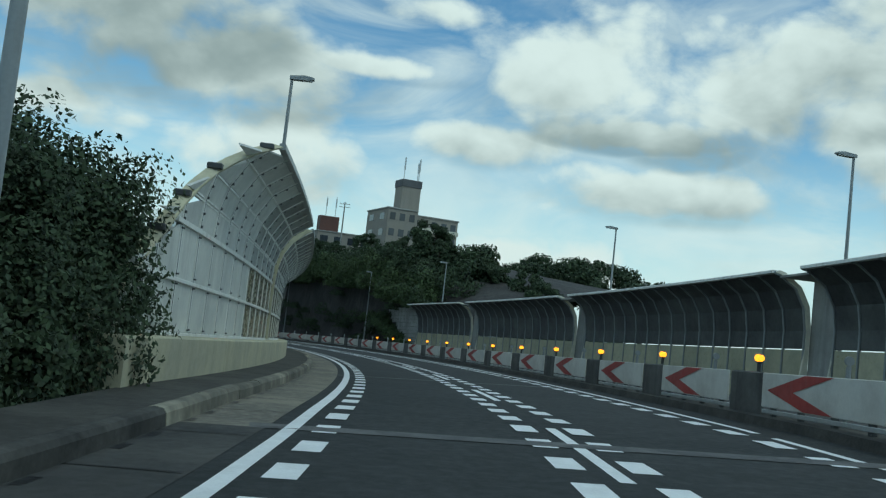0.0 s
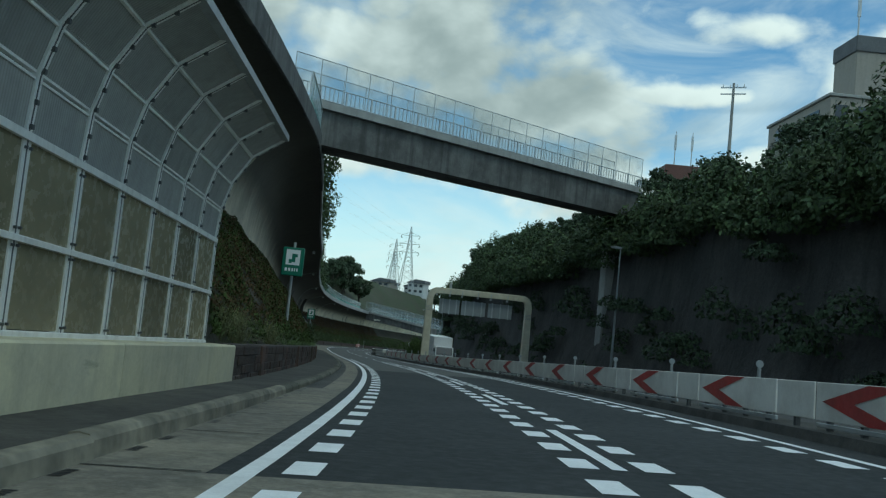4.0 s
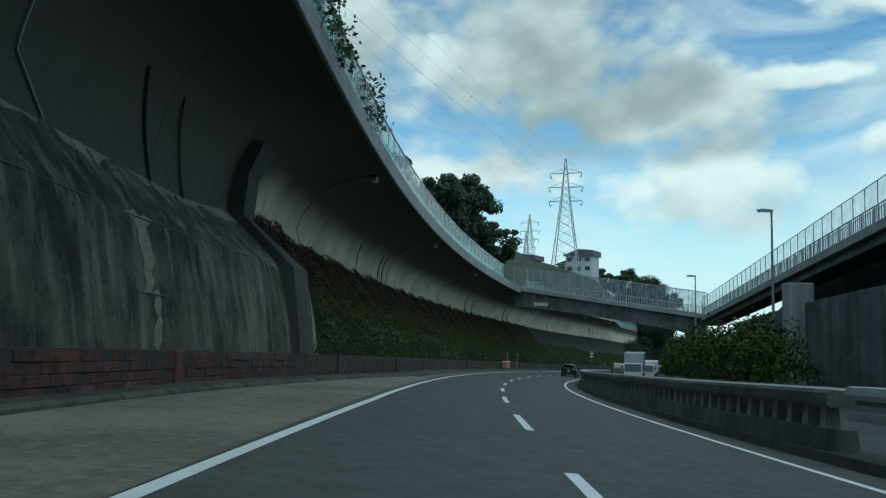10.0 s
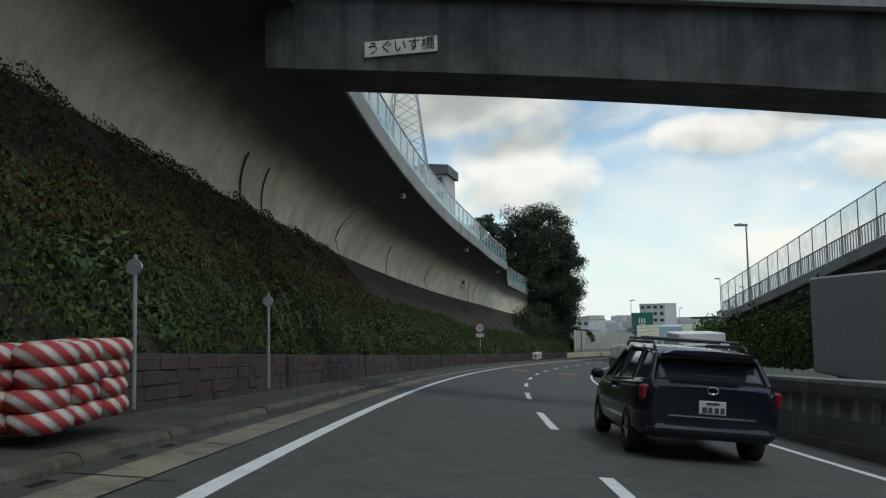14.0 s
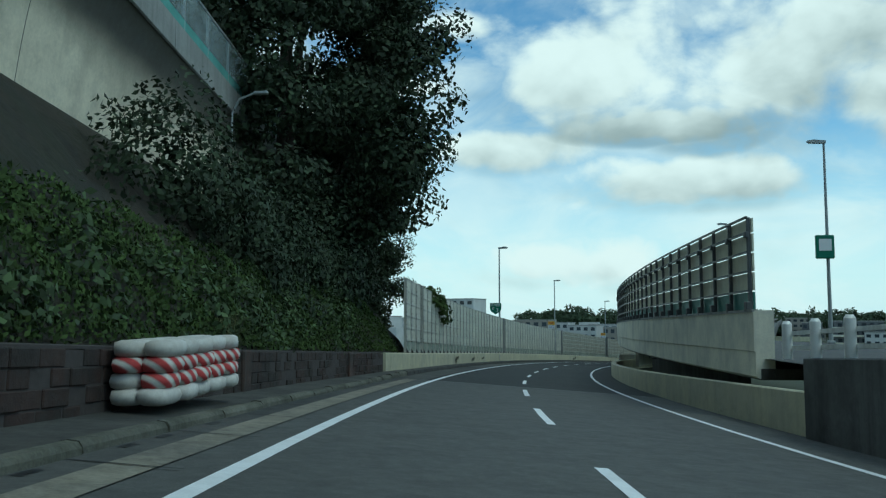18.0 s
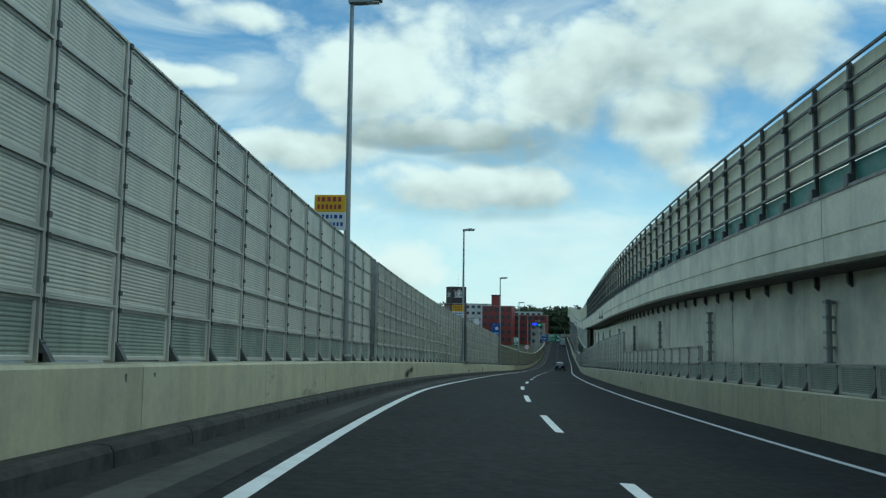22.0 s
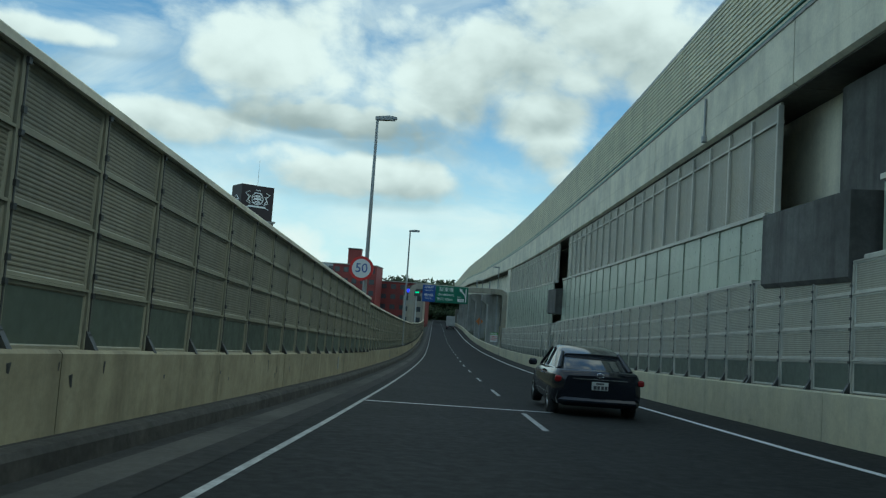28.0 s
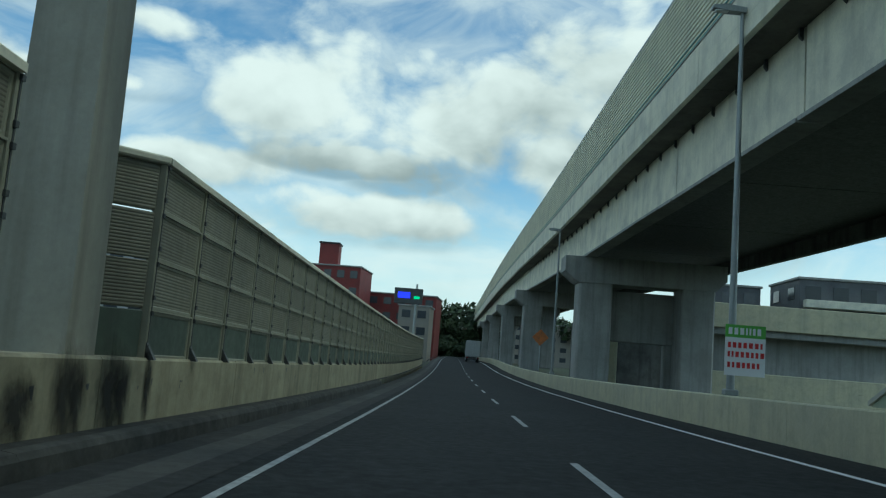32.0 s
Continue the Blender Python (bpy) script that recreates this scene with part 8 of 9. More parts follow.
def pylon(m, h, label):
    t = thing("pylon", m, label, "pylon", "power pylons")
    w = h * 0.115

    def half(z):
        return np.interp(z, [0, h * 0.62, h], [w, w * 0.34, 0.12])

    for sx, sy in ((-1, -1), (1, -1), (1, 1), (-1, 1)):
        zs = [0, h * 0.3, h * 0.62, h]
        part("leg", Geo().pipe([(sx * half(z), sy * half(z), z) for z in zs], h * 0.0042, 5), STEEL, t)
    g = Geo()
    lv = [0, 0.1, 0.2, 0.29, 0.37, 0.45, 0.52, 0.58, 0.64, 0.7, 0.76, 0.82, 0.88, 0.94]
    for a, b in zip(lv[:-1], lv[1:]):
        for sx, sy in (((-1, -1), (1, -1)), ((1, -1), (1, 1)), ((1, 1), (-1, 1)), ((-1, 1), (-1, -1))):
            p, q = half(a * h), half(b * h)
            for u, v in ((sx, sy), (sy, sx)):
                g.tube((u[0] * p, u[1] * p, a * h), (v[0] * q, v[1] * q, b * h), h * 0.002, None, 4, False)
    part("bracing", g, STEEL, t)
    for z, L in ((0.62, 0.145), (0.745, 0.15), (0.87, 0.14)):
        for sgn in (-1, 1):
            hw = half(z * h)
            tip = (sgn * L * h, 0, z * h)
            arm = Geo().tube((sgn * hw, -hw, z * h), tip, h * 0.003, None, 4).tube((sgn * hw, hw, z * h), tip, h * 0.003, None, 4).tube((sgn * hw * 0.8, 0, z * h + h * 0.045), tip, h * 0.0025, None, 4)
            a = part("arm", arm, STEEL, t)
            part("insulator", Geo().pipe([(sgn * L * h, 0, z * h), (sgn * L * h * 0.98, 0, z * h - h * 0.03), (sgn * L * h * 0.93, 0, z * h - h * 0.045), (sgn * L * h * 0.88, 0, z * h - h * 0.03)], h * 0.0035, 5), STEEL_DARK, a)
    return t


pylon(Matrix.Translation(at(411, -23, 22.5)) @ Matrix.Rotation(0.25, 4, "Z"), 27.0, "tall steel lattice power pylon behind the hill")
pylon(Matrix.Translation(at(520, -122, 33)) @ Matrix.Rotation(0.1, 4, "Z"), 29.5, "smaller lattice power pylon in the distance")
pylon(Matrix.Translation(at(545, -152, 30)) @ Matrix.Rotation(0.1, 4, "Z"), 31.0, "smaller lattice power pylon in the distance")


def wires():
    w = thing("power_lines", Matrix(), "thin sagging power lines between the pylons", "power line")
    a0, b0 = at(411, -23, 22.5), at(250, -60, 45)
    for z, L in ((16.7, 3.9), (20.1, 4.0), (23.5, 3.8)):
        for sgn in (-1, 1):
            p, q = a0 + Vector((sgn * L, 0, z)), b0 + Vector((sgn * L, 0, z))
            pts = [p.lerp(q, k / 12) - Vector((0, 0, 9 * (k / 12) * (1 - k / 12) * 1.6)) for k in range(13)]
            part("wire", Geo().pipe(pts, 0.012, 4), STEEL, w)


wires()


def utility_pole(m):
    t = thing("utility_pole", m, "grey utility pole with crossarms on the far hill", "utility pole")
    part("pole", Geo().tube((0, 0, 0), (0, 0, 9), 0.17, 0.11, 8), CONCRETE, t)
    for z in (8.0, 8.6):
        part("crossarm", Geo().box(0, 0, z, 2.2, 0.1, 0.1), STEEL, t)
    for x in (-0.9, -0.3, 0.3, 0.9):
        part("insulator", Geo().tube((x, 0, 8.65), (x, 0, 8.9), 0.05, 0.04, 6), SIGN_WHITE, t)


utility_pole(Matrix.Translation(at(157, 28.7, 18.8)))
# the town ahead
TOWN = [(700, -104, 13.5, 12, 22, PALE, 7, 4), (640, -80, 9.6, 8, 9, GREY_ROOF, 2, 3), (720, -80, 14, 10, 14, BEIGE, 4, 4), (735, -62, 12, 10, 12, PALE, 4, 4),
        (760, -84, 16, 10, 13, PALE, 4, 5), (770, -55, 12, 10, 11, BEIGE, 3, 4), (790, -66, 14, 12, 12, PALE, 4, 4), (800, -44, 12, 12, 12, PALE, 4, 4), (830, -60, 18, 12, 15, BEIGE, 5, 5),
        (875, -36, 14, 14, 17.5, RED_TILE, 5, 5), (890, -22, 16, 14, 13.5, RED_TILE, 4, 5), (860, -12.5, 6, 8, 9.5, BEIGE, 3, 2), (905, -48, 12, 14, 19, PALE, 6, 4),
        (830, 40, 18, 14, 12, BEIGE, 4, 6), (806, 28, 8, 10, 12.6, GREY_ROOF, 4, 3), (790, 52, 22, 12, 9, PALE, 3, 7), (980, -30, 20, 14, 16, PALE, 5, 6), (1000, 20, 24, 14, 14, BEIGE, 4, 6),
        (660, -130, 20, 14, 14, PALE, 4, 6), (690, -160, 26, 14, 16, BEIGE, 5, 7), (720, -190, 26, 14, 15, PALE, 4, 7), (600, -120, 16, 12, 9, PALE, 3, 5), (610, 70, 20, 12, 14, PALE, 4, 6), (640, 60, 18, 12, 13, BEIGE, 4, 5)]
for _s, _d, _w, _dp, _h, _m, _f, _c in TOWN:
    facade("town_building", corner(_s, _d, 0, -4), _w, _dp, _h, _m, {"pale_render": "pale town building beyond the barrier", "beige_render": "beige town building beyond the barrier", "red_brown_tile": "red-brown tiled town building", "grey_roof": "dark low town building"}[_m.name], _f, _c, group="town buildings", joined=True)
_rt = thing("roof_tower", post(882, -30, 17.5), "red-brown stair tower on a town building's roof", "roof tower")
part("tower", Geo().box(0, 0, 2.6, 4.2, 4, 5.6, 0.05), RED_TILE, _rt)
part("cap", Geo().box(0, 0, 5.5, 4.6, 4.4, 0.4, 0.05), BLACK_BOARD, _rt)
_sb = facade("sign_building", corner(736, -32.3, 0, 36), 5.15, 5.5, 16.5, BROWN_TILE, "brown building that carries a black roof sign", 5, 3, group="town buildings")
_bs = thing("roof_sign", post(735.6, -32.5, 16.7, 36) @ Matrix.Scale(0.62, 4), "dark maroon box roof sign with a pale crest", "sign")
part("box", Geo().box(4.15, 3, 4.15, 8.3, 6.0, 8.3, 0.05), MAROON_BOARD, _bs)
_cg = Geo()
for _a in range(14):
    _t = 2 * math.pi * _a / 14
    _cg.tube((4.15 + 1.2 * math.cos(_t), -0.03, 3.7 + 1.2 * math.sin(_t)), (4.15 + 1.2 * math.cos(_t + 0.45), -0.03, 3.7 + 1.2 * math.sin(_t + 0.45)), 0.09, None, 5)
for _sx in (-1, 1):
    _cg.pipe([(4.15 + _sx * 1.4, -0.03, 2.6), (4.15 + _sx * 2.3, -0.03, 3.0), (4.15 + _sx * 1.8, -0.03, 3.9), (4.15 + _sx * 2.6, -0.03, 4.7), (4.15 + _sx * 1.7, -0.03, 5.1)], 0.1, 5)
    _cg.pipe([(4.15 + _sx * 1.5, -0.03, 2.9), (4.15 + _sx * 2.0, -0.03, 3.4), (4.15 + _sx * 1.5, -0.03, 4.2), (4.15 + _sx * 2.2, -0.03, 4.3)], 0.08, 5)
    _cg.pipe([(4.15, -0.03, 2.0), (4.15 + _sx * 1.6, -0.03, 2.15), (4.15 + _sx * 2.5, -0.03, 1.7)], 0.08, 5)
_cg.box(4.15, -0.04, 3.7, 1.5, 0.06, 0.35).box(4.15, -0.04, 4.3, 1.0, 0.06, 0.25).box(4.15, -0.04, 3.1, 1.0, 0.06, 0.25).box(4.15, -0.04, 2.1, 3.6, 0.06, 0.35)
for _z, _w in ((2.75, 2.4), (3.4, 2.0), (4.0, 2.1), (4.75, 1.7), (5.3, 1.1)):
    _cg.pipe([(4.15 - _w / 2, -0.03, _z), (4.15 - _w / 4, -0.03, _z + 0.18), (4.15, -0.03, _z), (4.15 + _w / 4, -0.03, _z + 0.18), (4.15 + _w / 2, -0.03, _z)], 0.075, 5)
part("crest", _cg, SIGN_WHITE, _bs, "pale line crest", m=pose(-0.83, 0, 0.65) @ Matrix.Scale(1.2, 4))
part("crest", Geo().tube((-0.03, 1.6, 4.9), (-0.03, 3.0, 5.8), 0.1, None, 5).tube((-0.03, 3.0, 5.8), (-0.03, 4.4, 4.9), 0.1, None, 5).box(-0.03, 3.0, 4.7, 0.06, 3.2, 0.3).box(-0.03, 3.0, 4.1, 0.06, 2.2, 0.3).box(-0.03, 3.0, 3.5, 0.06, 3.4, 0.3), SIGN_WHITE, _bs, "pale line crest")
part("mast", Geo().tube((5.2, 3, 8.3), (5.2, 3, 15.0), 0.06, 0.03, 6), STEEL, _bs)
_gb = thing("billboard", post(640, -80, 9.2, -4), "dark green billboard with a white emblem", "billboard")
part("board", Geo().box(5, 0, 3.6, 9.8, 0.4, 7.0, 0.05), SIGN_GREEN, _gb)
part("emblem", Geo().box(3.8, -0.25, 3.9, 0.6, 0.06, 2.0).box(5.0, -0.25, 3.9, 0.6, 0.06, 2.0).box(6.2, -0.25, 3.9, 0.6, 0.06, 2.0).box(5.0, -0.25, 2.3, 2.8, 0.06, 0.4), SIGN_WHITE, _gb, "white bars")
# low town and wooded ridge on the skyline
mounds("far_woods", [(s, d, 8 + 0.02 * abs(d), _r.uniform(9, 16), _r.uniform(7, 11)) for s, d in [(1010 + _r.uniform(-20, 60), -160 + 9 * k) for k in range(34)]], 8, 1.3, LEAF_DARK, 41, "dark wooded ridge on the skyline", "woods")
_rf = random.Random(9)
_fg = Geo()
for _k in range(90):
    _s, _d = _rf.uniform(640, 960), _rf.uniform(-260, -60)
    _fg.box(0, 0, 0, _rf.uniform(7, 14), 8, _rf.uniform(9, 15), m=post(_s, _d, 4 + max(0, -_d - 120) * 0.03, _rf.uniform(-10, 10)))
tagged(new("far_roofs", _fg.mesh("far_roofs", PALE)), "crowded pale house blocks in the distance", "houses", kind="stuff")
# curved flyover far ahead
_fo = thing("flyover", post(960, 0, 9), "pale concrete flyover crossing far ahead", "flyover", kind="structure")
_pts = [at(1010 - 0.0016 * (x - 10) ** 2, x, 10.5) for x in np.linspace(-70, 60, 24)]
_inv = _fo.matrix_basis.inverted()
_g = Geo()
for p, q in zip(_pts[:-1], _pts[1:]):
    for z0, z1, y in ((0, 1.2, 0.0),):
        vs = [_inv @ (c + Vector((0, yy, z))) for c in (p, q) for yy, z in ((-4, 0), (-4, 1.6), (4, 1.6), (4, 0))]
        _g.add(vs, [(0, 1, 5, 4), (1, 2, 6, 5), (2, 3, 7, 6), (3, 0, 4, 7)])
part("deck", _g, PARAPET, _fo)
for _x in (-50, -22, 8, 40):
    part("pier", Geo().box(0, 0, -5, 2, 2, 13, m=_inv @ Matrix.Translation(at(1005, _x, 5))), CONCRETE, _fo)

# flats and side road seen under the viaduct
facade("balcony_flats", corner(800, 38.5, 0, -4), 22, 11, 13.6, GREY_ROOF, "dark block of flats with long pale balconies", 4, 7, group="town buildings", balcony=True, joined=True)
_sr = thing("side_road_bridge", post(770, 16), "beige concrete side road bridge with a solid parapet", "bridge")
_si = _sr.matrix_basis.inverted()
part("parapet", Geo().box(25.5, 0.2, 6.6, 19, 0.4, 2.0, 0.04, m=_si @ post(770, 0)), CREAM, _sr)
part("deck", Geo().box(25.5, 4.4, 5.4, 19, 8.0, 0.7, 0.04, m=_si @ post(770, 0)), CONCRETE, _sr)
part("abutment", Geo().box(25.5, 2.6, 2.0, 19, 1.0, 6.6, 0.05, m=_si @ post(770, 0)), CONCRETE, _sr)
part("footing", Geo().box(25.5, 1.4, 0.6, 19, 1.6, 3.0, 0.06, m=_si @ post(770, 0)), CREAM, _sr)
_pw = thing("portal_wall", post(759.2, 9.5), "grey concrete portal wall between the viaduct's columns", "wall", kind="structure")
part("lintel", Geo().box(1.7, 0, 5.1, 5.6, 0.8, 3.4, 0.05), CONCRETE, _pw)
part("jamb", Geo().box(3.6, 0.1, 1.4, 1.4, 0.7, 4.2, 0.05), CONCRETE, _pw)
part("jamb", Geo().box(-0.65, 0.1, 1.4, 0.9, 0.7, 4.2, 0.05), CREAM, _pw)
# dark wall added behind the opening in place of a shaded interior
part("back_wall", Geo().box(3.5, 9.0, 2.0, 11, 0.6, 5.6, 0.05), CONCRETE_DARK, _pw)
_fb = thing("far_bank", post(1122, 0), "dark green bank beyond the end of the road", "bank", kind="structure")
part("bank", Geo().prism([(-420, -12), (-420, 6), (-200, 12), (0, 13), (200, 12), (420, 6), (420, -12)], -3, 3), HILL, _fb)
mounds("bank_bushes", [(1108 + _r.uniform(-5, 5), -150 + 7.5 * k, _r.uniform(-2, 3), _r.uniform(6, 9), _r.uniform(6, 9)) for k in range(40)], 120, 0.8, LEAF_DARK, 43, "dark bushes on the bank beyond the road", "bushes")

# ---- signs and small roadside things ----
def sign_post(s, d, h, r=0.045, z=0.2):
    return Geo().tube((0, 0, 0), (0, 0, h), r, r, 8), post(s, d, z)


def bars(parent, x0, x1, zs, h, y, mat):
    """Lines of writing too small to read."""
    for z in zs:
        x = x0
        rr = random.Random(int(z * 100))
        while x < x1 - 0.05:
            w = rr.uniform(0.05, 0.12)
            part("writing_bar", Geo().box(min(x + w / 2, x1), y, z, w * 0.8, 0.006, h), mat, parent)
            x += w + 0.03


def exit_sign(s, d, label, figure=True):
    t = thing("exit_sign", post(s, d, 0.7), label, "sign", "emergency exit signs")
    part("pole", Geo().tube((0, 0, 0), (0, 0, 4.35), 0.06, 0.06, 8), STEEL, t)
    b = part("box", Geo().box(0, -0.1, 3.55, 0.86, 0.3, 1.15, 0.03), SIGN_GREEN, t, "green sign box")
    part("panel", Geo().box(0, -0.255, 3.72, 0.56, 0.012, 0.62), SIGN_WHITE, b, "white pictogram field")
    part("pictogram", Geo().box(0.03, -0.266, 3.7, 0.14, 0.01, 0.34).box(-0.1, -0.266, 3.56, 0.12, 0.01, 0.16).box(0.12, -0.266, 3.8, 0.12, 0.01, 0.12), SIGN_GREEN, b)
    bars(b, -0.3, 0.3, (3.22,), 0.13, -0.256, SIGN_WHITE)


exit_sign(122.5, -6.75, "green emergency exit sign box on a steel pole")
exit_sign(185.4, -6.48, "green emergency exit sign box on a grey pole")


def sos_sign(m, h, label, pole=True, k=1.0):
    t = thing("sos_sign", m, label, "sign", "emergency telephone signs")
    if pole:
        part("pole", Geo().tube((0, 0.08, 0), (0, 0.08, h + 0.1), 0.06, 0.06, 8), STEEL, t)
    b = part("box", Geo().box(0, -0.12, h - 0.6 * k, 1.0 * k, 0.3, 1.3 * k, 0.04), SIGN_GREEN, t, "green sign box")
    part("field", Geo().box(0, -0.275, h - 0.4 * k, 0.74 * k, 0.012, 0.7 * k), SIGN_WHITE, b, "white field")
    part("handset", Geo().pipe([(-0.1 * k, -0.29, h - 0.15 * k), (-0.2 * k, -0.29, h - 0.3 * k), (-0.12 * k, -0.29, h - 0.48 * k), (0.12 * k, -0.29, h - 0.64 * k), (0.2 * k, -0.29, h - 0.6 * k)], [0.06 * k, 0.035 * k, 0.035 * k, 0.04 * k, 0.065 * k], 6), BLACK, b, "black telephone handset symbol")
    part("strip", Geo().box(0, -0.275, h - 1.08 * k, 0.7 * k, 0.012, 0.2 * k), SIGN_WHITE, b)
    write(b, "SOS", 0.24 * k, 0, -0.285, h - 1.08 * k, SIGN_GREEN)
    bars(b, -0.28 * k, 0.3 * k, (h - 0.87 * k,), 0.11 * k, -0.277, SIGN_WHITE)


sos_sign(post(613.9, -5.15, 3.9), 1.35, "green emergency telephone sign box on a lamp post", False)
sos_sign(post(212.8, -7.9, 0.3), 4.1, "green emergency telephone sign box on a pole in the lay-by", True, 0.72)
sos_sign(post(240.0, 16.3, 0.2), 5.5, "green emergency telephone sign on the far side", True, 0.75)
_t = thing("telephone_box", post(214.4, -7.7, 0.2), "yellow emergency telephone box on a post", "telephone box")
part("post", Geo().box(0, 0, 0.45, 0.16, 0.16, 0.9, 0.02), SIGN_YELLOW, _t)
_b = part("box", Geo().box(0, -0.03, 1.15, 0.42, 0.36, 0.5, 0.03), SIGN_YELLOW, _t)
part("symbol", Geo().box(0.02, -0.22, 1.18, 0.22, 0.012, 0.3), SIGN_GREEN, _b, "green telephone symbol plate")
_t = thing("notice_plate", post(224.9, -8.0, 0.28) @ Matrix.Scale(1.25, 4), "small white notice plate on the red wall", "sign")
part("plate", Geo().box(0, 0, 0.5, 0.5, 0.05, 0.6, 0.01), SIGN_WHITE, _t)
bars(_t, -0.2, 0.2, (0.35, 0.45, 0.55, 0.65), 0.04, -0.03, CONCRETE_DARK)


def shield():
    t = thing("route_sign", post(471.55, -5.6, 4.95), "green route shield with white lettering on a lamp post", "sign")
    out = [(-0.52, 0.52), (0.52, 0.52), (0.52, 0.0), (0.4, -0.25), (0.0, -0.5), (-0.4, -0.25), (-0.52, 0.0)]
    part("rim", Geo().prism([(x * 1.04, z * 1.04) for x, z in out], -0.05, -0.02), SIGN_WHITE, t, "white rim")
    part("face", Geo().prism(out, -0.062, -0.04), SIGN_GREEN, t)
    for w, sz, x, z in (("狩場線", 0.3, 0.0, 0.33), ("K", 0.42, -0.22, -0.0), ("3", 0.52, 0.16, -0.12)):
        write(t, w, sz, x, -0.067, z, SIGN_WHITE)
    part("bracket", Geo().box(0.2, 0.05, 0.1, 0.3, 0.1, 0.06), STEEL, t)


shield()


def warn_plate(s, d, z):
    t = thing("warning_plate", post(s, d, z), "yellow and white notice plate on a lamp post", "sign", "yellow notice plates")
    part("yellow_half", Geo().box(0, -0.03, 0.25, 0.84, 0.04, 0.46, 0.01), SIGN_YELLOW, t)
    part("white_half", Geo().box(0, -0.03, -0.22, 0.84, 0.04, 0.48, 0.01), SIGN_WHITE, t)
    bars(t, -0.34, 0.34, (0.36, 0.16), 0.12, -0.055, RED_PAINT)
    bars(t, -0.34, 0.34, (-0.1, -0.3), 0.1, -0.055, SIGN_BLUE)


warn_plate(505.0, -5.6, 4.75)
warn_plate(543.3, -5.5, 4.6)
_t = thing("blue_sign", post(576.5, -5.2, 4.85), "blue roadside sign with a pale picture on a lamp post", "sign")
part("plate", Geo().box(0, -0.05, 0, 0.95, 0.04, 1.3, 0.01), SIGN_BLUE, _t)
part("picture", Geo().box(0.12, -0.075, 0.05, 0.36, 0.01, 0.26, 0.005).box(0.1, -0.075, 0.2, 0.24, 0.01, 0.14, 0.005), SIGN_WHITE, _t, "pale picture")
part("stars", Geo().box(-0.25, -0.075, 0.45, 0.07, 0.01, 0.07).box(-0.05, -0.075, 0.52, 0.06, 0.01, 0.06).box(-0.3, -0.075, 0.2, 0.06, 0.01, 0.06).box(0.2, -0.075, 0.42, 0.06, 0.01, 0.06), SIGN_YELLOW, _t)
bars(_t, -0.35, 0.35, (-0.45,), 0.2, -0.075, SIGN_WHITE)


def speed_sign(m, z, r, label, pole=0.0):
    t = thing("speed_sign", m, label, "sign", "speed limit signs")
    if pole:
        part("pole", Geo().tube((0, 0.05, 0), (0, 0.05, pole), 0.04, 0.04, 8), STEEL, t)
    part("rim", Geo().tube((0, 0, z), (0, -0.03, z), r, r, 28), SIGN_RED, t, "red rim")
    part("field", Geo().tube((0, -0.03, z), (0, -0.036, z), r * 0.78, r * 0.78, 28), SIGN_WHITE, t)
    write(t, "50", r * 1.05, 0, -0.042, z, SIGN_BLUE)
    return t


speed_sign(post(649.0, -5.35, 0), 4.25, 0.5, "round fifty speed limit sign on a lamp post")
_t = speed_sign(post(380, -6.3, 0.2), 3.0, 0.42, "round fifty speed limit sign on a pole by the slope", 3.4)
part("sub_plate", Geo().box(0, 0, 2.35, 0.7, 0.03, 0.3), SIGN_WHITE, _t)

# slip road plate on the footbridge
_t = thing("name_plate", BR2.matrix_basis @ pose(3.7, 0.26, -2.2), "pale bridge name plate on the footbridge girder", "sign")
part("plate", Geo().box(0, 0.06, 0, 1.9, 0.06, 0.4, 0.01), PARAPET, _t)
write(_t, "うぐいす橋", 0.36, 0, 0.022, 0, BLACK)


def road_number(s, d):
    me = text_mesh("speed_number", "50", 1.0, ORANGE_PAINT, 0.0)
    ob = new("speed_number", me)
    ob.matrix_basis = post(s, d, 0.007) @ Matrix.Rotation(math.asin(float(surf(s + 0.5, d) - surf(s - 0.5, d))), 4, "X") @ Matrix.Rotation(math.atan(float(tilt(s))) * -1.0, 4, "Y") @ Matrix.Diagonal((1.25, 6.0, 1, 1))
    tagged(ob, "orange fifty painted on the asphalt", "road marking", kind="structure")


road_number(370.0, -1.75)
road_number(370.0, 1.75)
marking("cross_line", [(632.6, 632.75, -3.3, 0.6)], LINE, "thin white cross line on the asphalt")
for _s, _w in ((9.5, 0.45), (25.5, 0.3), (92.5, 2.2), (426.0, 0.5), (484, 0.25), (468, 0.2), (533, 0.3)):
    _o = marking("expansion_joint", [(_s, _s + _w, -4.6, 4.3)], GUTTER if _w > 1 else JOINT, "worn expansion joint across the carriageway") if _w else None


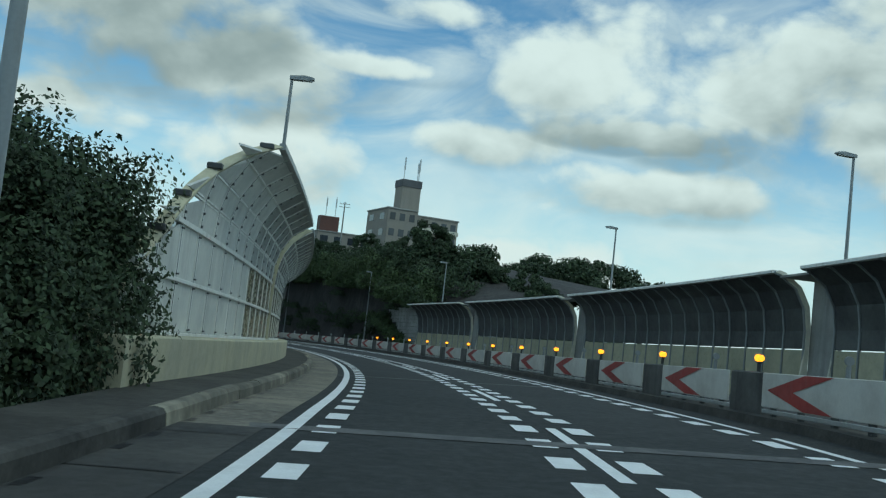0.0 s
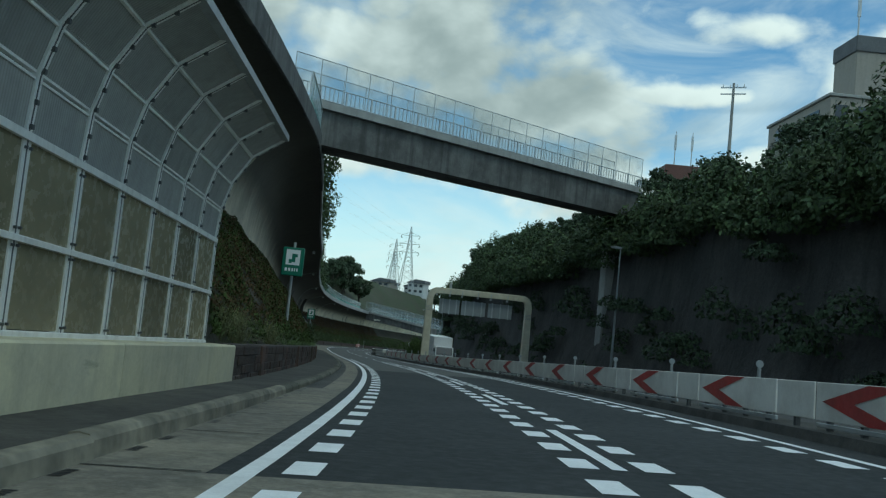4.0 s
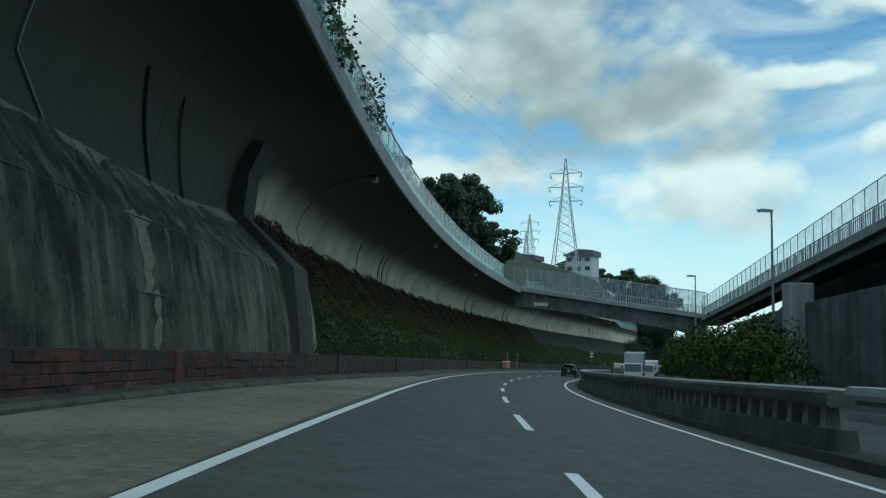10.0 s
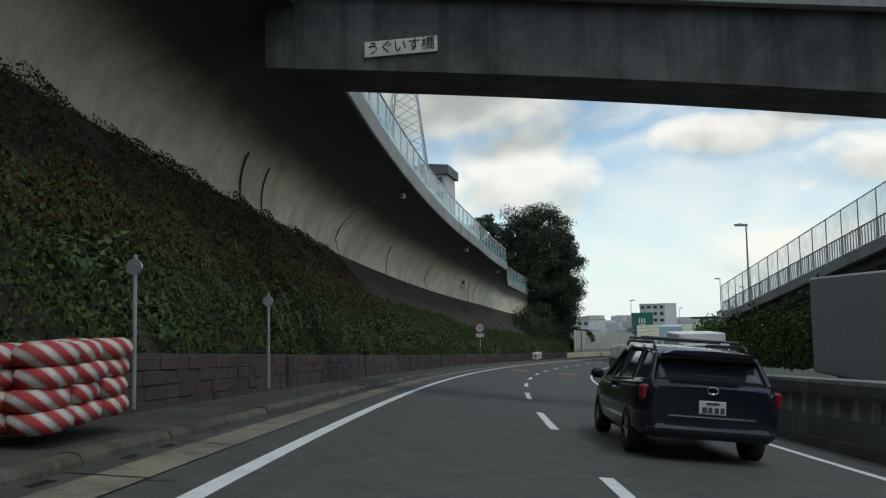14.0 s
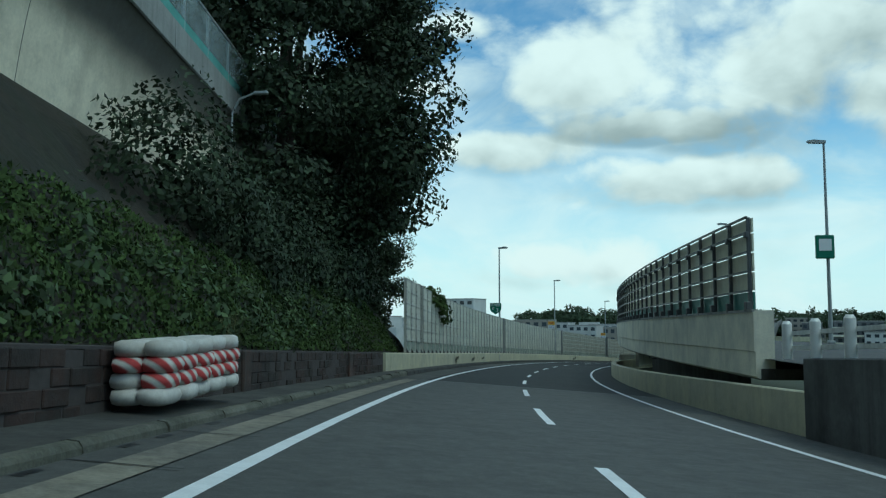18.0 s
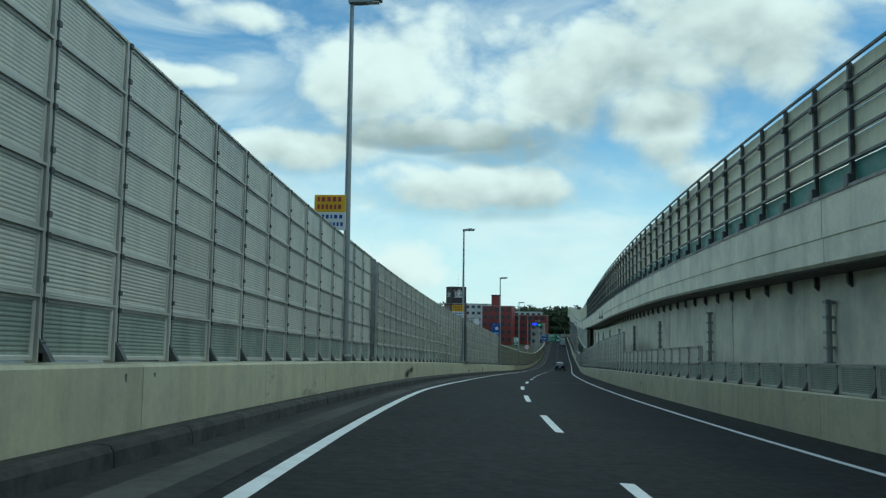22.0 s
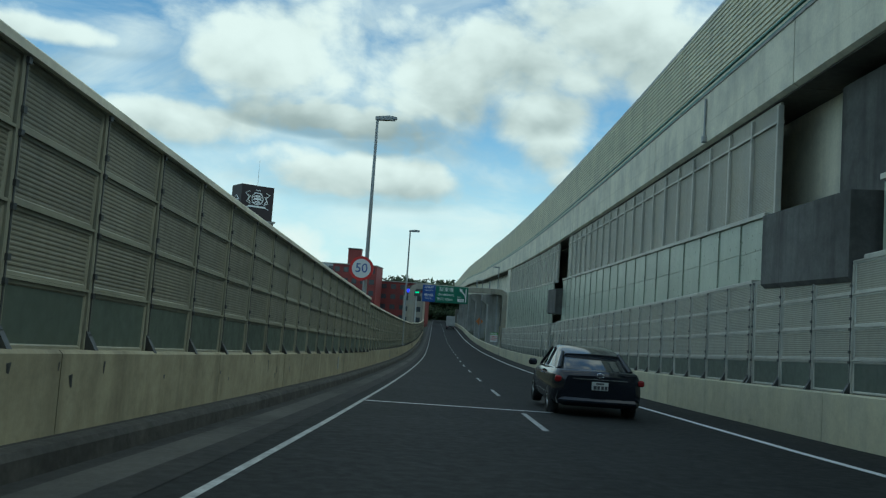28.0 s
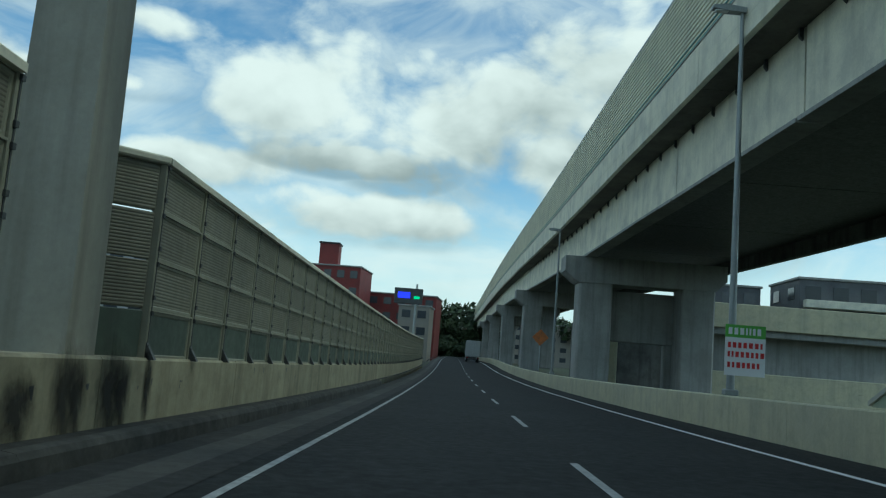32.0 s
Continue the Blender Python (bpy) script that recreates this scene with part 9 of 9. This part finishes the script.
def sandbags(s, d, mats, cols, rows, label):
    t = thing("sandbag_stack", post(s, d, 0.2), label, "sandbags", "sandbag stacks")
    rr = random.Random(int(s))
    for c in range(cols):
        for r in range(rows):
            for k in range(2):
                g = Geo()
                bm = bmesh.new()
                bmesh.ops.create_uvsphere(bm, u_segments=10, v_segments=6, radius=0.5)
                for v in bm.verts:
                    for i in range(3):
                        v.co[i] = math.copysign(abs(v.co[i] * 2) ** 0.6 / 2, v.co[i])
                    v.co *= 1 + 0.08 * noise.noise(v.co * 4 + Vector((c, r, k)))
                me = bpy.data.meshes.new("sandbag")
                bm.to_mesh(me)
                bm.free()
                me.polygons.foreach_set("use_smooth", [True] * len(me.polygons))
                me.materials.append(mats[(r + (k if r % 2 else 0)) % len(mats)])
                part("sandbag", me, None, t, m=Matrix.Translation((rr.uniform(-0.03, 0.03) + (k - 0.5) * 0.36, c * 0.62 + rr.uniform(-0.04, 0.04), 0.1 + r * 0.19)) @ Matrix.Rotation(rr.uniform(-0.15, 0.15), 4, "Z") @ Matrix.Diagonal((0.4, 0.62, 0.22, 1)))


sandbags(315.4, -5.3, [BAG_STRIPE], 3, 4, "stack of red and white sandbags on the walkway")
sandbags(406.0, -5.35, [WHITE_BAG, WHITE_BAG, BAG_STRIPE], 5, 4, "heap of white and red sandbags at the foot of the wall")


def reflector_pole(s, d):
    t = thing("marker_pole", post(s, d, 0.2), "thin steel pole with a small round mirror", "post", "marker poles")
    part("pole", Geo().tube((0, 0, 0), (0, 0, 1.9), 0.03, 0.03, 8), STEEL, t)
    part("mirror", Geo().tube((0, -0.04, 1.75), (0, 0.0, 1.75), 0.1, 0.1, 12), STEEL, t)


for _s in (318.3, 324.6):
    reflector_pole(_s, -5.55)
# notices and lamps on the far side at the end
_t = thing("works_notice", post(722.9, 5.1, 0.95), "green and white road works notice on a lamp post", "sign")
part("green_strip", Geo().box(0, 0, 1.45, 0.95, 0.03, 0.3), NOTICE_GREEN, _t)
part("white_field", Geo().box(0, 0, 0.85, 0.95, 0.03, 0.9), SIGN_WHITE, _t)
bars(_t, -0.42, 0.42, (1.45,), 0.16, -0.02, SIGN_WHITE)
bars(_t, -0.42, 0.42, (1.12, 0.9, 0.65), 0.13, -0.02, SIGN_RED)
_t = thing("diamond_sign", post(778, 6.1, 0.9), "orange diamond warning sign on a pole", "sign")
part("pole", Geo().tube((0, 0.04, 0), (0, 0.04, 3.4), 0.04), STEEL, _t)
part("plate", Geo().prism([(0, 2.2), (0.75, 2.95), (0, 3.7), (-0.75, 2.95)], -0.03, 0.01), ORANGE_PAINT, _t)
_t = thing("message_board", post(830, -10.5, 0), "electronic message board with blue lights above the barrier", "message board")
part("mast", Geo().tube((2.6, 0, 0), (2.6, 0, 11.5), 0.2, 0.16, 8), STEEL, _t)
part("cabinet", Geo().box(1.4, 0, 9.6, 4.4, 0.6, 2.4, 0.05), STEEL_DARK, _t)
part("blue_lights", Geo().box(0.7, -0.32, 9.7, 1.9, 0.03, 0.9), BLUE_LED, _t, "lit blue panel")
part("green_lights", Geo().box(2.7, -0.32, 9.4, 0.9, 0.03, 0.4), GREEN_LED, _t, "lit green panel")
# equipment boxes on the half tunnel's wall
_t = thing("equipment_box", post(392, -10.45, 7.2), "grey equipment cabinet on a bracket on the curved wall", "cabinet")
part("cabinet", Geo().box(0.2, 0, 0.95, 0.6, 0.55, 0.95, 0.03), PARAPET, _t)
part("vent", Geo().box(0.2, -0.285, 1.1, 0.18, 0.02, 0.35), STEEL_DARK, _t)
part("bracket", Geo().box(0.2, 0, 0.35, 0.5, 0.5, 0.08).box(0.4, 0, 0.1, 0.06, 0.5, 0.6), STEEL, _t)
_t = thing("wall_lamp", post(423, -10.0, 8.6), "small curved-arm lamp on the parapet wall", "lamp")
part("arm", Geo().pipe([(0, 0, -0.6), (0, 0, 0.4), (0.25, 0, 0.9), (0.8, 0, 1.1)], 0.04, 6), STEEL, _t)
part("head", Geo().box(1.0, 0, 1.1, 0.5, 0.16, 0.12, 0.03), STEEL, _t)
# dark plates and vents set in the cream wall
for _s in (56.4, 84.2, 470.4, 551.5, 616.5, 641, 667.3):
    _d = wall_d(_s) + 0.004
    _t = thing("wall_plate", post(_s, _d, 0.5), "small dark plate set in the cream wall", "plate", "wall plates")
    part("plate", Geo().box(0.0, 0, 0.16, 0.02, 0.2, 0.17, 0.004), GREY_STEEL, _t)
    part("plate", Geo().box(0.0, 0, -0.04, 0.02, 0.2, 0.17, 0.004), GREY_STEEL, _t)
    if _s < 600:
        part("hatch", Geo().box(0.0, 0.42, -0.05, 0.012, 0.4, 0.46, 0.004), CREAM, _t, "cream hatch")
        part("hatch_gap", Geo().box(-0.002, 0.42, -0.05, 0.012, 0.42, 0.48, 0.0), STEEL_DARK, _t)
# posts along the median wall
_t = thing("median_railing", post(340, 5.05, 1.4), "white bollard railing on the dark median wall", "railing")
_inv = _t.matrix_basis.inverted()
_me = Geo().tube((0, 0, 0), (0, 0, 0.72), 0.1, 0.1, 10).tube((0, 0, 0.72), (0, 0, 0.78), 0.1, 0.06, 10).mesh("bollard", WHITE_STEEL)
for _s in np.arange(340, 414, 1.5):
    part("bollard", _me, None, _t, m=_inv @ post(_s, 5.05, 1.48))
for _z in (1.72, 2.02):
    part("rail", strip([(5.12, _z - 0.04), (5.12, _z + 0.04), (5.18, _z + 0.04), (5.18, _z - 0.04)], 340, 414, 3, m=_t.matrix_basis), WHITE_STEEL, _t)

# small green parking sign on the lamp beside the climbing carriageway
_t = thing("parking_sign", post(440, 15.0, rail_z(440) - 1.2), "small green sign box on a street lamp pole", "sign")
part("box", Geo().box(0, -0.2, 4.9, 0.9, 0.2, 1.2, 0.04), SIGN_GREEN, _t)
part("field", Geo().box(0, -0.306, 5.0, 0.6, 0.012, 0.6, 0.0), SIGN_WHITE, _t, "white field")
part("bracket", Geo().box(0.0, -0.06, 4.9, 0.12, 0.12, 0.5), STEEL, _t)

# ---- vehicles ----
CAR_BLACK = material("black_car_paint", (0.01, 0.013, 0.02), 0.12, 0.0, grain=None, spec=0.6)
CAR_GLASS = material("car_glass", (0.03, 0.035, 0.04), 0.06, grain=None, spec=0.8)
CAR_WHITE = material("white_car_paint", (0.7, 0.71, 0.7), 0.3, grain=(6, 0.03), stain=(1.0, (0.58, 0.58, 0.56), 0.3))
CHROME = material("chrome", (0.7, 0.71, 0.72), 0.15, 0.95, grain=None)
TAIL_RED = material("tail_light", (0.25, 0.01, 0.012), 0.2, grain=None)
RIM = material("wheel_rim", (0.35, 0.36, 0.37), 0.3, 0.8, grain=(20, 0.05))
PLATE = material("number_plate", (0.62, 0.63, 0.6), 0.4, grain=(20, 0.04))


def ring_loft(secs, smooth=True):
    """Closed rings of (x, z) at each y, joined lengthwise and capped."""
    pts = np.array([[(x, y, z) for x, z in ring] + [(ring[0][0], y, ring[0][1])] for y, ring in secs], float)
    g = Geo().grid(pts, smooth)
    k = pts.shape[1] - 1
    g.add(pts[0, :k].tolist(), [tuple(range(k))]).add(pts[-1, :k].tolist(), [tuple(range(k - 1, -1, -1))])
    return g


def wheel(parent, x, y, r, w, mat=None):
    sgn = 1 if x > 0 else -1
    t = Geo()
    prof = [(-w / 2, r * 0.62), (-w / 2, r * 0.93), (-w / 2 + 0.03, r), (w / 2 - 0.03, r), (w / 2, r * 0.93), (w / 2, r * 0.62)]
    n = 20
    pts = np.array([[(x + a, y + q * math.cos(2 * math.pi * k / n), r + q * math.sin(2 * math.pi * k / n)) for a, q in prof] for k in range(n + 1)])
    t.grid(pts)
    wh = part("wheel", t, BLACK, parent)
    g = Geo().tube((x + sgn * w * 0.3, y, r), (x + sgn * w * 0.36, y, r), r * 0.64, r * 0.62, 20)
    part("rim", g, STEEL_DARK, wh)
    sp = Geo()
    for k in range(5):
        a = 2 * math.pi * k / 5
        sp.tube((x + sgn * w * 0.4, y, r), (x + sgn * w * 0.4, y + r * 0.6 * math.cos(a), r + r * 0.6 * math.sin(a)), r * 0.1, r * 0.08, 5)
    part("spokes", sp, RIM, wh)


def car(name, m, label, body_secs, cabin, L, W, roof, extras):
    c = thing(name, m, label, "car", "cars in the lanes")

    def ring(w, zb, zt):
        return [(-w * 0.9, zb), (-w * 0.985, zb + 0.1), (-w, zb + (zt - zb) * 0.45), (-w * 0.975, zt - 0.12), (-w * 0.9, zt), (0, zt + 0.02), (w * 0.9, zt), (w * 0.975, zt - 0.12), (w, zb + (zt - zb) * 0.45), (w * 0.985, zb + 0.1), (w * 0.9, zb)]

    body = part("body", ring_loft([(y, ring(w, zb, zt)) for y, w, zb, zt in body_secs]), CAR_BLACK, c)
    part("cabin_glass", ring_loft([(y, [(-wb, zb), (-wt, zt - 0.03), (-wt * 0.9, zt), (wt * 0.9, zt), (wt, zt - 0.03), (wb, zb)]) for y, wb, wt, zb, zt in cabin]), CAR_GLASS, c, "dark glass")
    part("roof", ring_loft([(y, [(-w - 0.015, z - 0.05), (-w * 0.9, z + 0.012), (0, z + 0.03), (w * 0.9, z + 0.012), (w + 0.015, z - 0.05), (w * 0.85, z - 0.03), (-w * 0.85, z - 0.03)]) for y, w, z in roof]), CAR_BLACK, c)
    for sgn in (-1, 1):
        for (y0, z0, y1, z1, th) in extras["pillars"]:
            i0 = np.interp(y0, [q[0] for q in cabin], [q[1] for q in cabin])
            i1 = np.interp(y1, [q[0] for q in cabin], [q[2] for q in cabin])
            part("pillar", Geo().tube((sgn * (i0 + 0.0), y0, z0), (sgn * (i1 + 0.0), y1, z1), th, th * 0.8, 6), CAR_BLACK, c)
        part("mirror", Geo().box(sgn * (W / 2 + 0.09), extras["mirror"], 0.98, 0.2, 0.1, 0.15, 0.04), CAR_BLACK, c)
        tl = extras["tail"]
        part("tail_light", Geo().box(sgn * (W / 2 - tl[3] / 2 - 0.02), tl[0], tl[1], tl[3], 0.12, tl[2], 0.03), TAIL_RED, c, "dark red tail light")
        part("window_trim", Geo().pipe([(sgn * (np.interp(y, [q[0] for q in cabin], [q[1] for q in cabin]) + 0.02), y, np.interp(y, [q[0] for q in cabin], [q[3] for q in cabin]) + 0.02) for y in np.linspace(extras["trim"][0], extras["trim"][1], 8)], 0.012, 5), CHROME, c, "chrome window trim")
        part("door_handle", Geo().box(sgn * (W / 2 + 0.005), -0.35, 0.83, 0.04, 0.2, 0.03, 0.01), CHROME, c)
    for x in (-W / 2 + 0.11, W / 2 - 0.11):
        for y in extras["axles"]:
            wheel(c, x, y, 0.32, 0.21)
    yb = body_secs[0][0]
    pl = part("number_plate", Geo().box(0, yb - 0.015, extras["plate"], 0.33, 0.02, 0.165, 0.005), PLATE, c, "pale number plate")
    for k, (x, z, w, h) in enumerate(((-0.1, -0.03, 0.06, 0.07), (-0.03, -0.03, 0.05, 0.07), (0.05, -0.03, 0.05, 0.07), (0.12, -0.03, 0.05, 0.07), (0, 0.05, 0.16, 0.03))):
        part("plate_bar", Geo().box(x, yb - 0.03, extras["plate"] + z, w, 0.006, h), STEEL_DARK, pl)
    part("emblem", Geo().pipe([(0.07 * math.cos(a), yb - 0.02, extras["plate"] + 0.21 + 0.045 * math.sin(a)) for a in np.linspace(0, 2 * math.pi, 15)], 0.008, 5), CHROME, c, "chrome oval emblem")
    part("chrome_strip", Geo().box(0, yb - 0.012, extras["plate"] - 0.12 if extras["wagon"] else extras["plate"] + 0.13, W * 0.6, 0.02, 0.018), CHROME, c)
    part("rear_bumper", Geo().box(0, yb + 0.06, 0.42, W * 0.88, 0.22, 0.2, 0.08), CAR_BLACK, c)
    return c


WB = [(-2.32, 0.74, 0.45, 0.95), (-2.26, 0.82, 0.36, 1.02), (-1.7, 0.885, 0.28, 1.02), (-0.8, 0.895, 0.24, 0.99), (0.3, 0.895, 0.24, 0.95), (1.1, 0.89, 0.25, 0.93), (1.75, 0.87, 0.28, 0.85), (2.15, 0.79, 0.33, 0.72), (2.32, 0.6, 0.4, 0.6)]
WC = [(-2.24, 0.72, 0.66, 0.98, 1.06), (-1.98, 0.76, 0.62, 0.99, 1.36), (-1.2, 0.79, 0.61, 0.98, 1.43), (-0.1, 0.8, 0.61, 0.95, 1.46), (0.5, 0.79, 0.58, 0.93, 1.41), (1.25, 0.75, 0.62, 0.92, 0.99)]
_w = car("estate_car", post(321.0, 1.52) @ Matrix.Rotation(-0.04, 4, "X") @ Matrix.Rotation(-float(tilt(320)), 4, "Y"), "black estate car with a roof rack in the outer lane", WB, WC, 4.65, 1.79,
         [(-2.12, 0.62, 1.33), (-1.9, 0.62, 1.4), (-1.2, 0.62, 1.45), (-0.1, 0.62, 1.475), (0.52, 0.59, 1.42)],
         dict(pillars=[(-2.2, 1.0, -1.95, 1.34, 0.055), (-1.3, 0.98, -1.2, 1.42, 0.05), (-0.25, 0.96, -0.15, 1.44, 0.035), (1.2, 0.94, 0.55, 1.39, 0.04)], mirror=0.85, tail=(-2.2, 0.86, 0.2, 0.34), trim=(-1.9, 1.1), axles=(-1.35, 1.35), plate=0.72, wagon=True))
for _x in (-0.6, 0.6):
    part("roof_rail", Geo().pipe([(_x, -1.7, 1.43), (_x, -1.6, 1.5), (_x, 0.2, 1.53), (_x, 0.35, 1.47)], 0.022, 6), STEEL_DARK, _w)
for _y in (-1.1, -0.2):
    part("roof_bar", Geo().box(0, _y, 1.57, 1.35, 0.07, 0.035, 0.01), STEEL_DARK, _w)
part("spoiler", Geo().prism([(-0.58, 1.36), (-0.5, 1.4), (0, 1.42), (0.5, 1.4), (0.58, 1.36), (0.5, 1.355), (-0.5, 1.355)], -2.3, -2.0), CAR_BLACK, _w)
part("rear_wiper", Geo().box(0.05, -2.21, 1.1, 0.45, 0.03, 0.03, 0.01), BLACK, _w)
SB = [(-2.42, 0.72, 0.45, 0.92), (-2.36, 0.83, 0.36, 1.0), (-1.75, 0.9, 0.28, 1.01), (-0.8, 0.92, 0.24, 0.97), (0.3, 0.92, 0.24, 0.94), (1.15, 0.91, 0.25, 0.9), (1.85, 0.88, 0.28, 0.82), (2.3, 0.78, 0.33, 0.7), (2.45, 0.6, 0.4, 0.6)]
SC = [(-1.85, 0.74, 0.66, 0.98, 1.02), (-1.2, 0.78, 0.6, 0.98, 1.32), (-0.6, 0.8, 0.61, 0.97, 1.41), (0.1, 0.81, 0.61, 0.95, 1.43), (0.6, 0.8, 0.58, 0.93, 1.37), (1.35, 0.76, 0.62, 0.9, 0.96)]
car("saloon_car", post(634.4, 1.42), "black saloon car in the outer lane", SB, SC, 4.9, 1.84,
    [(-1.3, 0.61, 1.3), (-0.9, 0.62, 1.385), (-0.5, 0.62, 1.425), (0.1, 0.62, 1.445), (0.62, 0.59, 1.38)],
    dict(pillars=[(-1.75, 1.0, -1.15, 1.32, 0.06), (-0.25, 0.97, -0.2, 1.41, 0.035), (1.3, 0.92, 0.65, 1.35, 0.04)], mirror=0.85, tail=(-2.32, 0.84, 0.13, 0.42), trim=(-1.5, 1.2), axles=(-1.4, 1.4), plate=0.74, wagon=False))


def truck(m, label, box_mat, cab_mat, L=6.5, H=3.3, W=2.3):
    t = thing("box_truck", m, label, "truck", "trucks")
    part("cargo_box", Geo().box(0, -0.8, 0.95 + (H - 0.95) / 2, W, L - 1.9, H - 0.95, 0.05), box_mat, t)
    y0, y1 = -0.8 - (L - 1.9) / 2, -0.8 + (L - 1.9) / 2
    for k in range(9):
        part("box_rib", Geo().box(-W / 2 - 0.012, y0 + (k + 0.5) * (y1 - y0) / 9, 0.95 + (H - 0.95) / 2, 0.03, 0.04, H - 1.1), box_mat, t)
    for x in (-W / 4, W / 4):
        part("rear_door", Geo().box(x, y0 - 0.02, 0.95 + (H - 0.95) / 2, W / 2 - 0.06, 0.05, H - 1.1, 0.01), box_mat, t)
    for x in (-0.35, -0.08, 0.08, 0.35):
        part("door_bar", Geo().tube((x, y0 - 0.06, 1.05), (x, y0 - 0.06, H - 0.1), 0.02, None, 6), STEEL, t)
    cab = part("cab", ring_loft([(y1 + 0.1, [(-W * 0.46, 0.5), (-W * 0.46, 2.3), (W * 0.46, 2.3), (W * 0.46, 0.5)]), (y1 + 1.2, [(-W * 0.46, 0.5), (-W * 0.46, 2.3), (W * 0.46, 2.3), (W * 0.46, 0.5)]), (y1 + 1.62, [(-W * 0.45, 0.5), (-W * 0.45, 1.3), (W * 0.45, 1.3), (W * 0.45, 0.5)])], False), cab_mat, t)
    part("windscreen", Geo().add([(-W * 0.42, y1 + 1.24, 2.24), (W * 0.42, y1 + 1.24, 2.24), (W * 0.42, y1 + 1.63, 1.36), (-W * 0.42, y1 + 1.63, 1.36)], [(0, 1, 2, 3)]).box(0, y1 + 1.44, 1.8, W * 0.8, 0.02, 0.8, m=Matrix.Translation((0, y1 + 1.46, 1.8)) @ Matrix.Rotation(0.42, 4, "X") @ Matrix.Translation((0, -y1 - 1.44, -1.8))), CAR_GLASS, cab, "dark windscreen")
    for sgn in (-1, 1):
        part("side_window", Geo().box(sgn * W * 0.462, y1 + 0.75, 1.75, 0.03, 0.8, 0.7, 0.01), CAR_GLASS, cab)
        part("mirror", Geo().box(sgn * (W * 0.46 + 0.2), y1 + 1.5, 1.9, 0.16, 0.08, 0.4, 0.03), STEEL_DARK, cab)
        part("headlamp", Geo().box(sgn * W * 0.34, y1 + 1.63, 0.75, 0.4, 0.06, 0.18, 0.02), SIGN_WHITE, cab)
        part("tail_light", Geo().box(sgn * W * 0.4, y0 - 0.03, 0.75, 0.3, 0.08, 0.14, 0.01), TAIL_RED, t)
        for y in (y0 + 0.9, y0 + 1.8, y1 + 0.8):
            wheel(t, sgn * (W / 2 - 0.18), y, 0.42, 0.28)
    part("chassis", Geo().box(0, -0.2, 0.75, W * 0.5, L - 0.8, 0.25), STEEL_DARK, t)
    part("bumper", Geo().box(0, y1 + 1.66, 0.55, W * 0.92, 0.12, 0.28, 0.04), STEEL_DARK, t)
    return t


BOX_BLUE = material("pale_blue_sheet", (0.42, 0.52, 0.58), 0.4, grain=(6, 0.04), stain=(1.0, (0.35, 0.44, 0.5), 0.3))
BOX_GREY = material("grey_sheet", (0.36, 0.37, 0.36), 0.4, grain=(6, 0.05), streak=(4, (0.28, 0.28, 0.27), 0.3))
truck(post(188.5, 9.4, 0, 180), "white box truck in the opposite lanes", CAR_WHITE, CAR_WHITE, 8.5, 3.4)
truck(post(327.5, 8.7, 0, 180), "grey box truck with a white cab in the opposite lanes", BOX_GREY, CAR_WHITE, 7.5, 3.5)
truck(post(352.0, 8.6, 0, 180), "white small truck in the opposite lanes", CAR_WHITE, CAR_WHITE, 6.0, 2.8)
truck(post(409.0, 10.2, rail_z(409) - 1.2, 180), "pale blue box truck on the climbing carriageway", BOX_BLUE, CAR_WHITE, 11.0, 3.7)
truck(post(846.0, 1.75), "grey box truck far ahead in the outer lane", BOX_GREY, CAR_WHITE, 9.0, 3.6)
sheet("opposite_road", lambda s: [(5.7, rail_z(s) - 1.2), (15.4, rail_z(s) - 1.2)], 396, 1000, ASPHALT_OLD, 4.0, "grey asphalt of the climbing opposite carriageway", "road")


def van(m, label):
    t = thing("white_van", m, label, "van", "vans")
    part("body", ring_loft([(y, [(-w * 0.95, zb), (-w, zb + 0.15), (-w, zt - 0.3), (-w * 0.85, zt), (w * 0.85, zt), (w, zt - 0.3), (w, zb + 0.15), (w * 0.95, zb)]) for y, w, zb, zt in ((-2.2, 0.78, 0.35, 1.75), (-2.0, 0.84, 0.28, 1.86), (0.6, 0.85, 0.25, 1.86), (1.3, 0.83, 0.26, 1.25), (2.0, 0.8, 0.28, 0.98), (2.25, 0.68, 0.35, 0.75))], False), CAR_WHITE, t)
    part("windscreen", Geo().add([(-0.68, 0.68, 1.8), (0.68, 0.68, 1.8), (0.74, 1.34, 1.26), (-0.74, 1.34, 1.26)], [(0, 1, 2, 3)]), CAR_GLASS, t)
    for sgn in (-1, 1):
        part("side_window", Geo().box(sgn * 0.845, -0.5, 1.42, 0.03, 2.2, 0.4, 0.01), CAR_GLASS, t)
        part("headlamp", Geo().box(sgn * 0.56, 2.14, 0.78, 0.3, 0.1, 0.16, 0.03), SIGN_WHITE, t)
        for y in (-1.4, 1.4):
            wheel(t, sgn * 0.72, y, 0.31, 0.2)
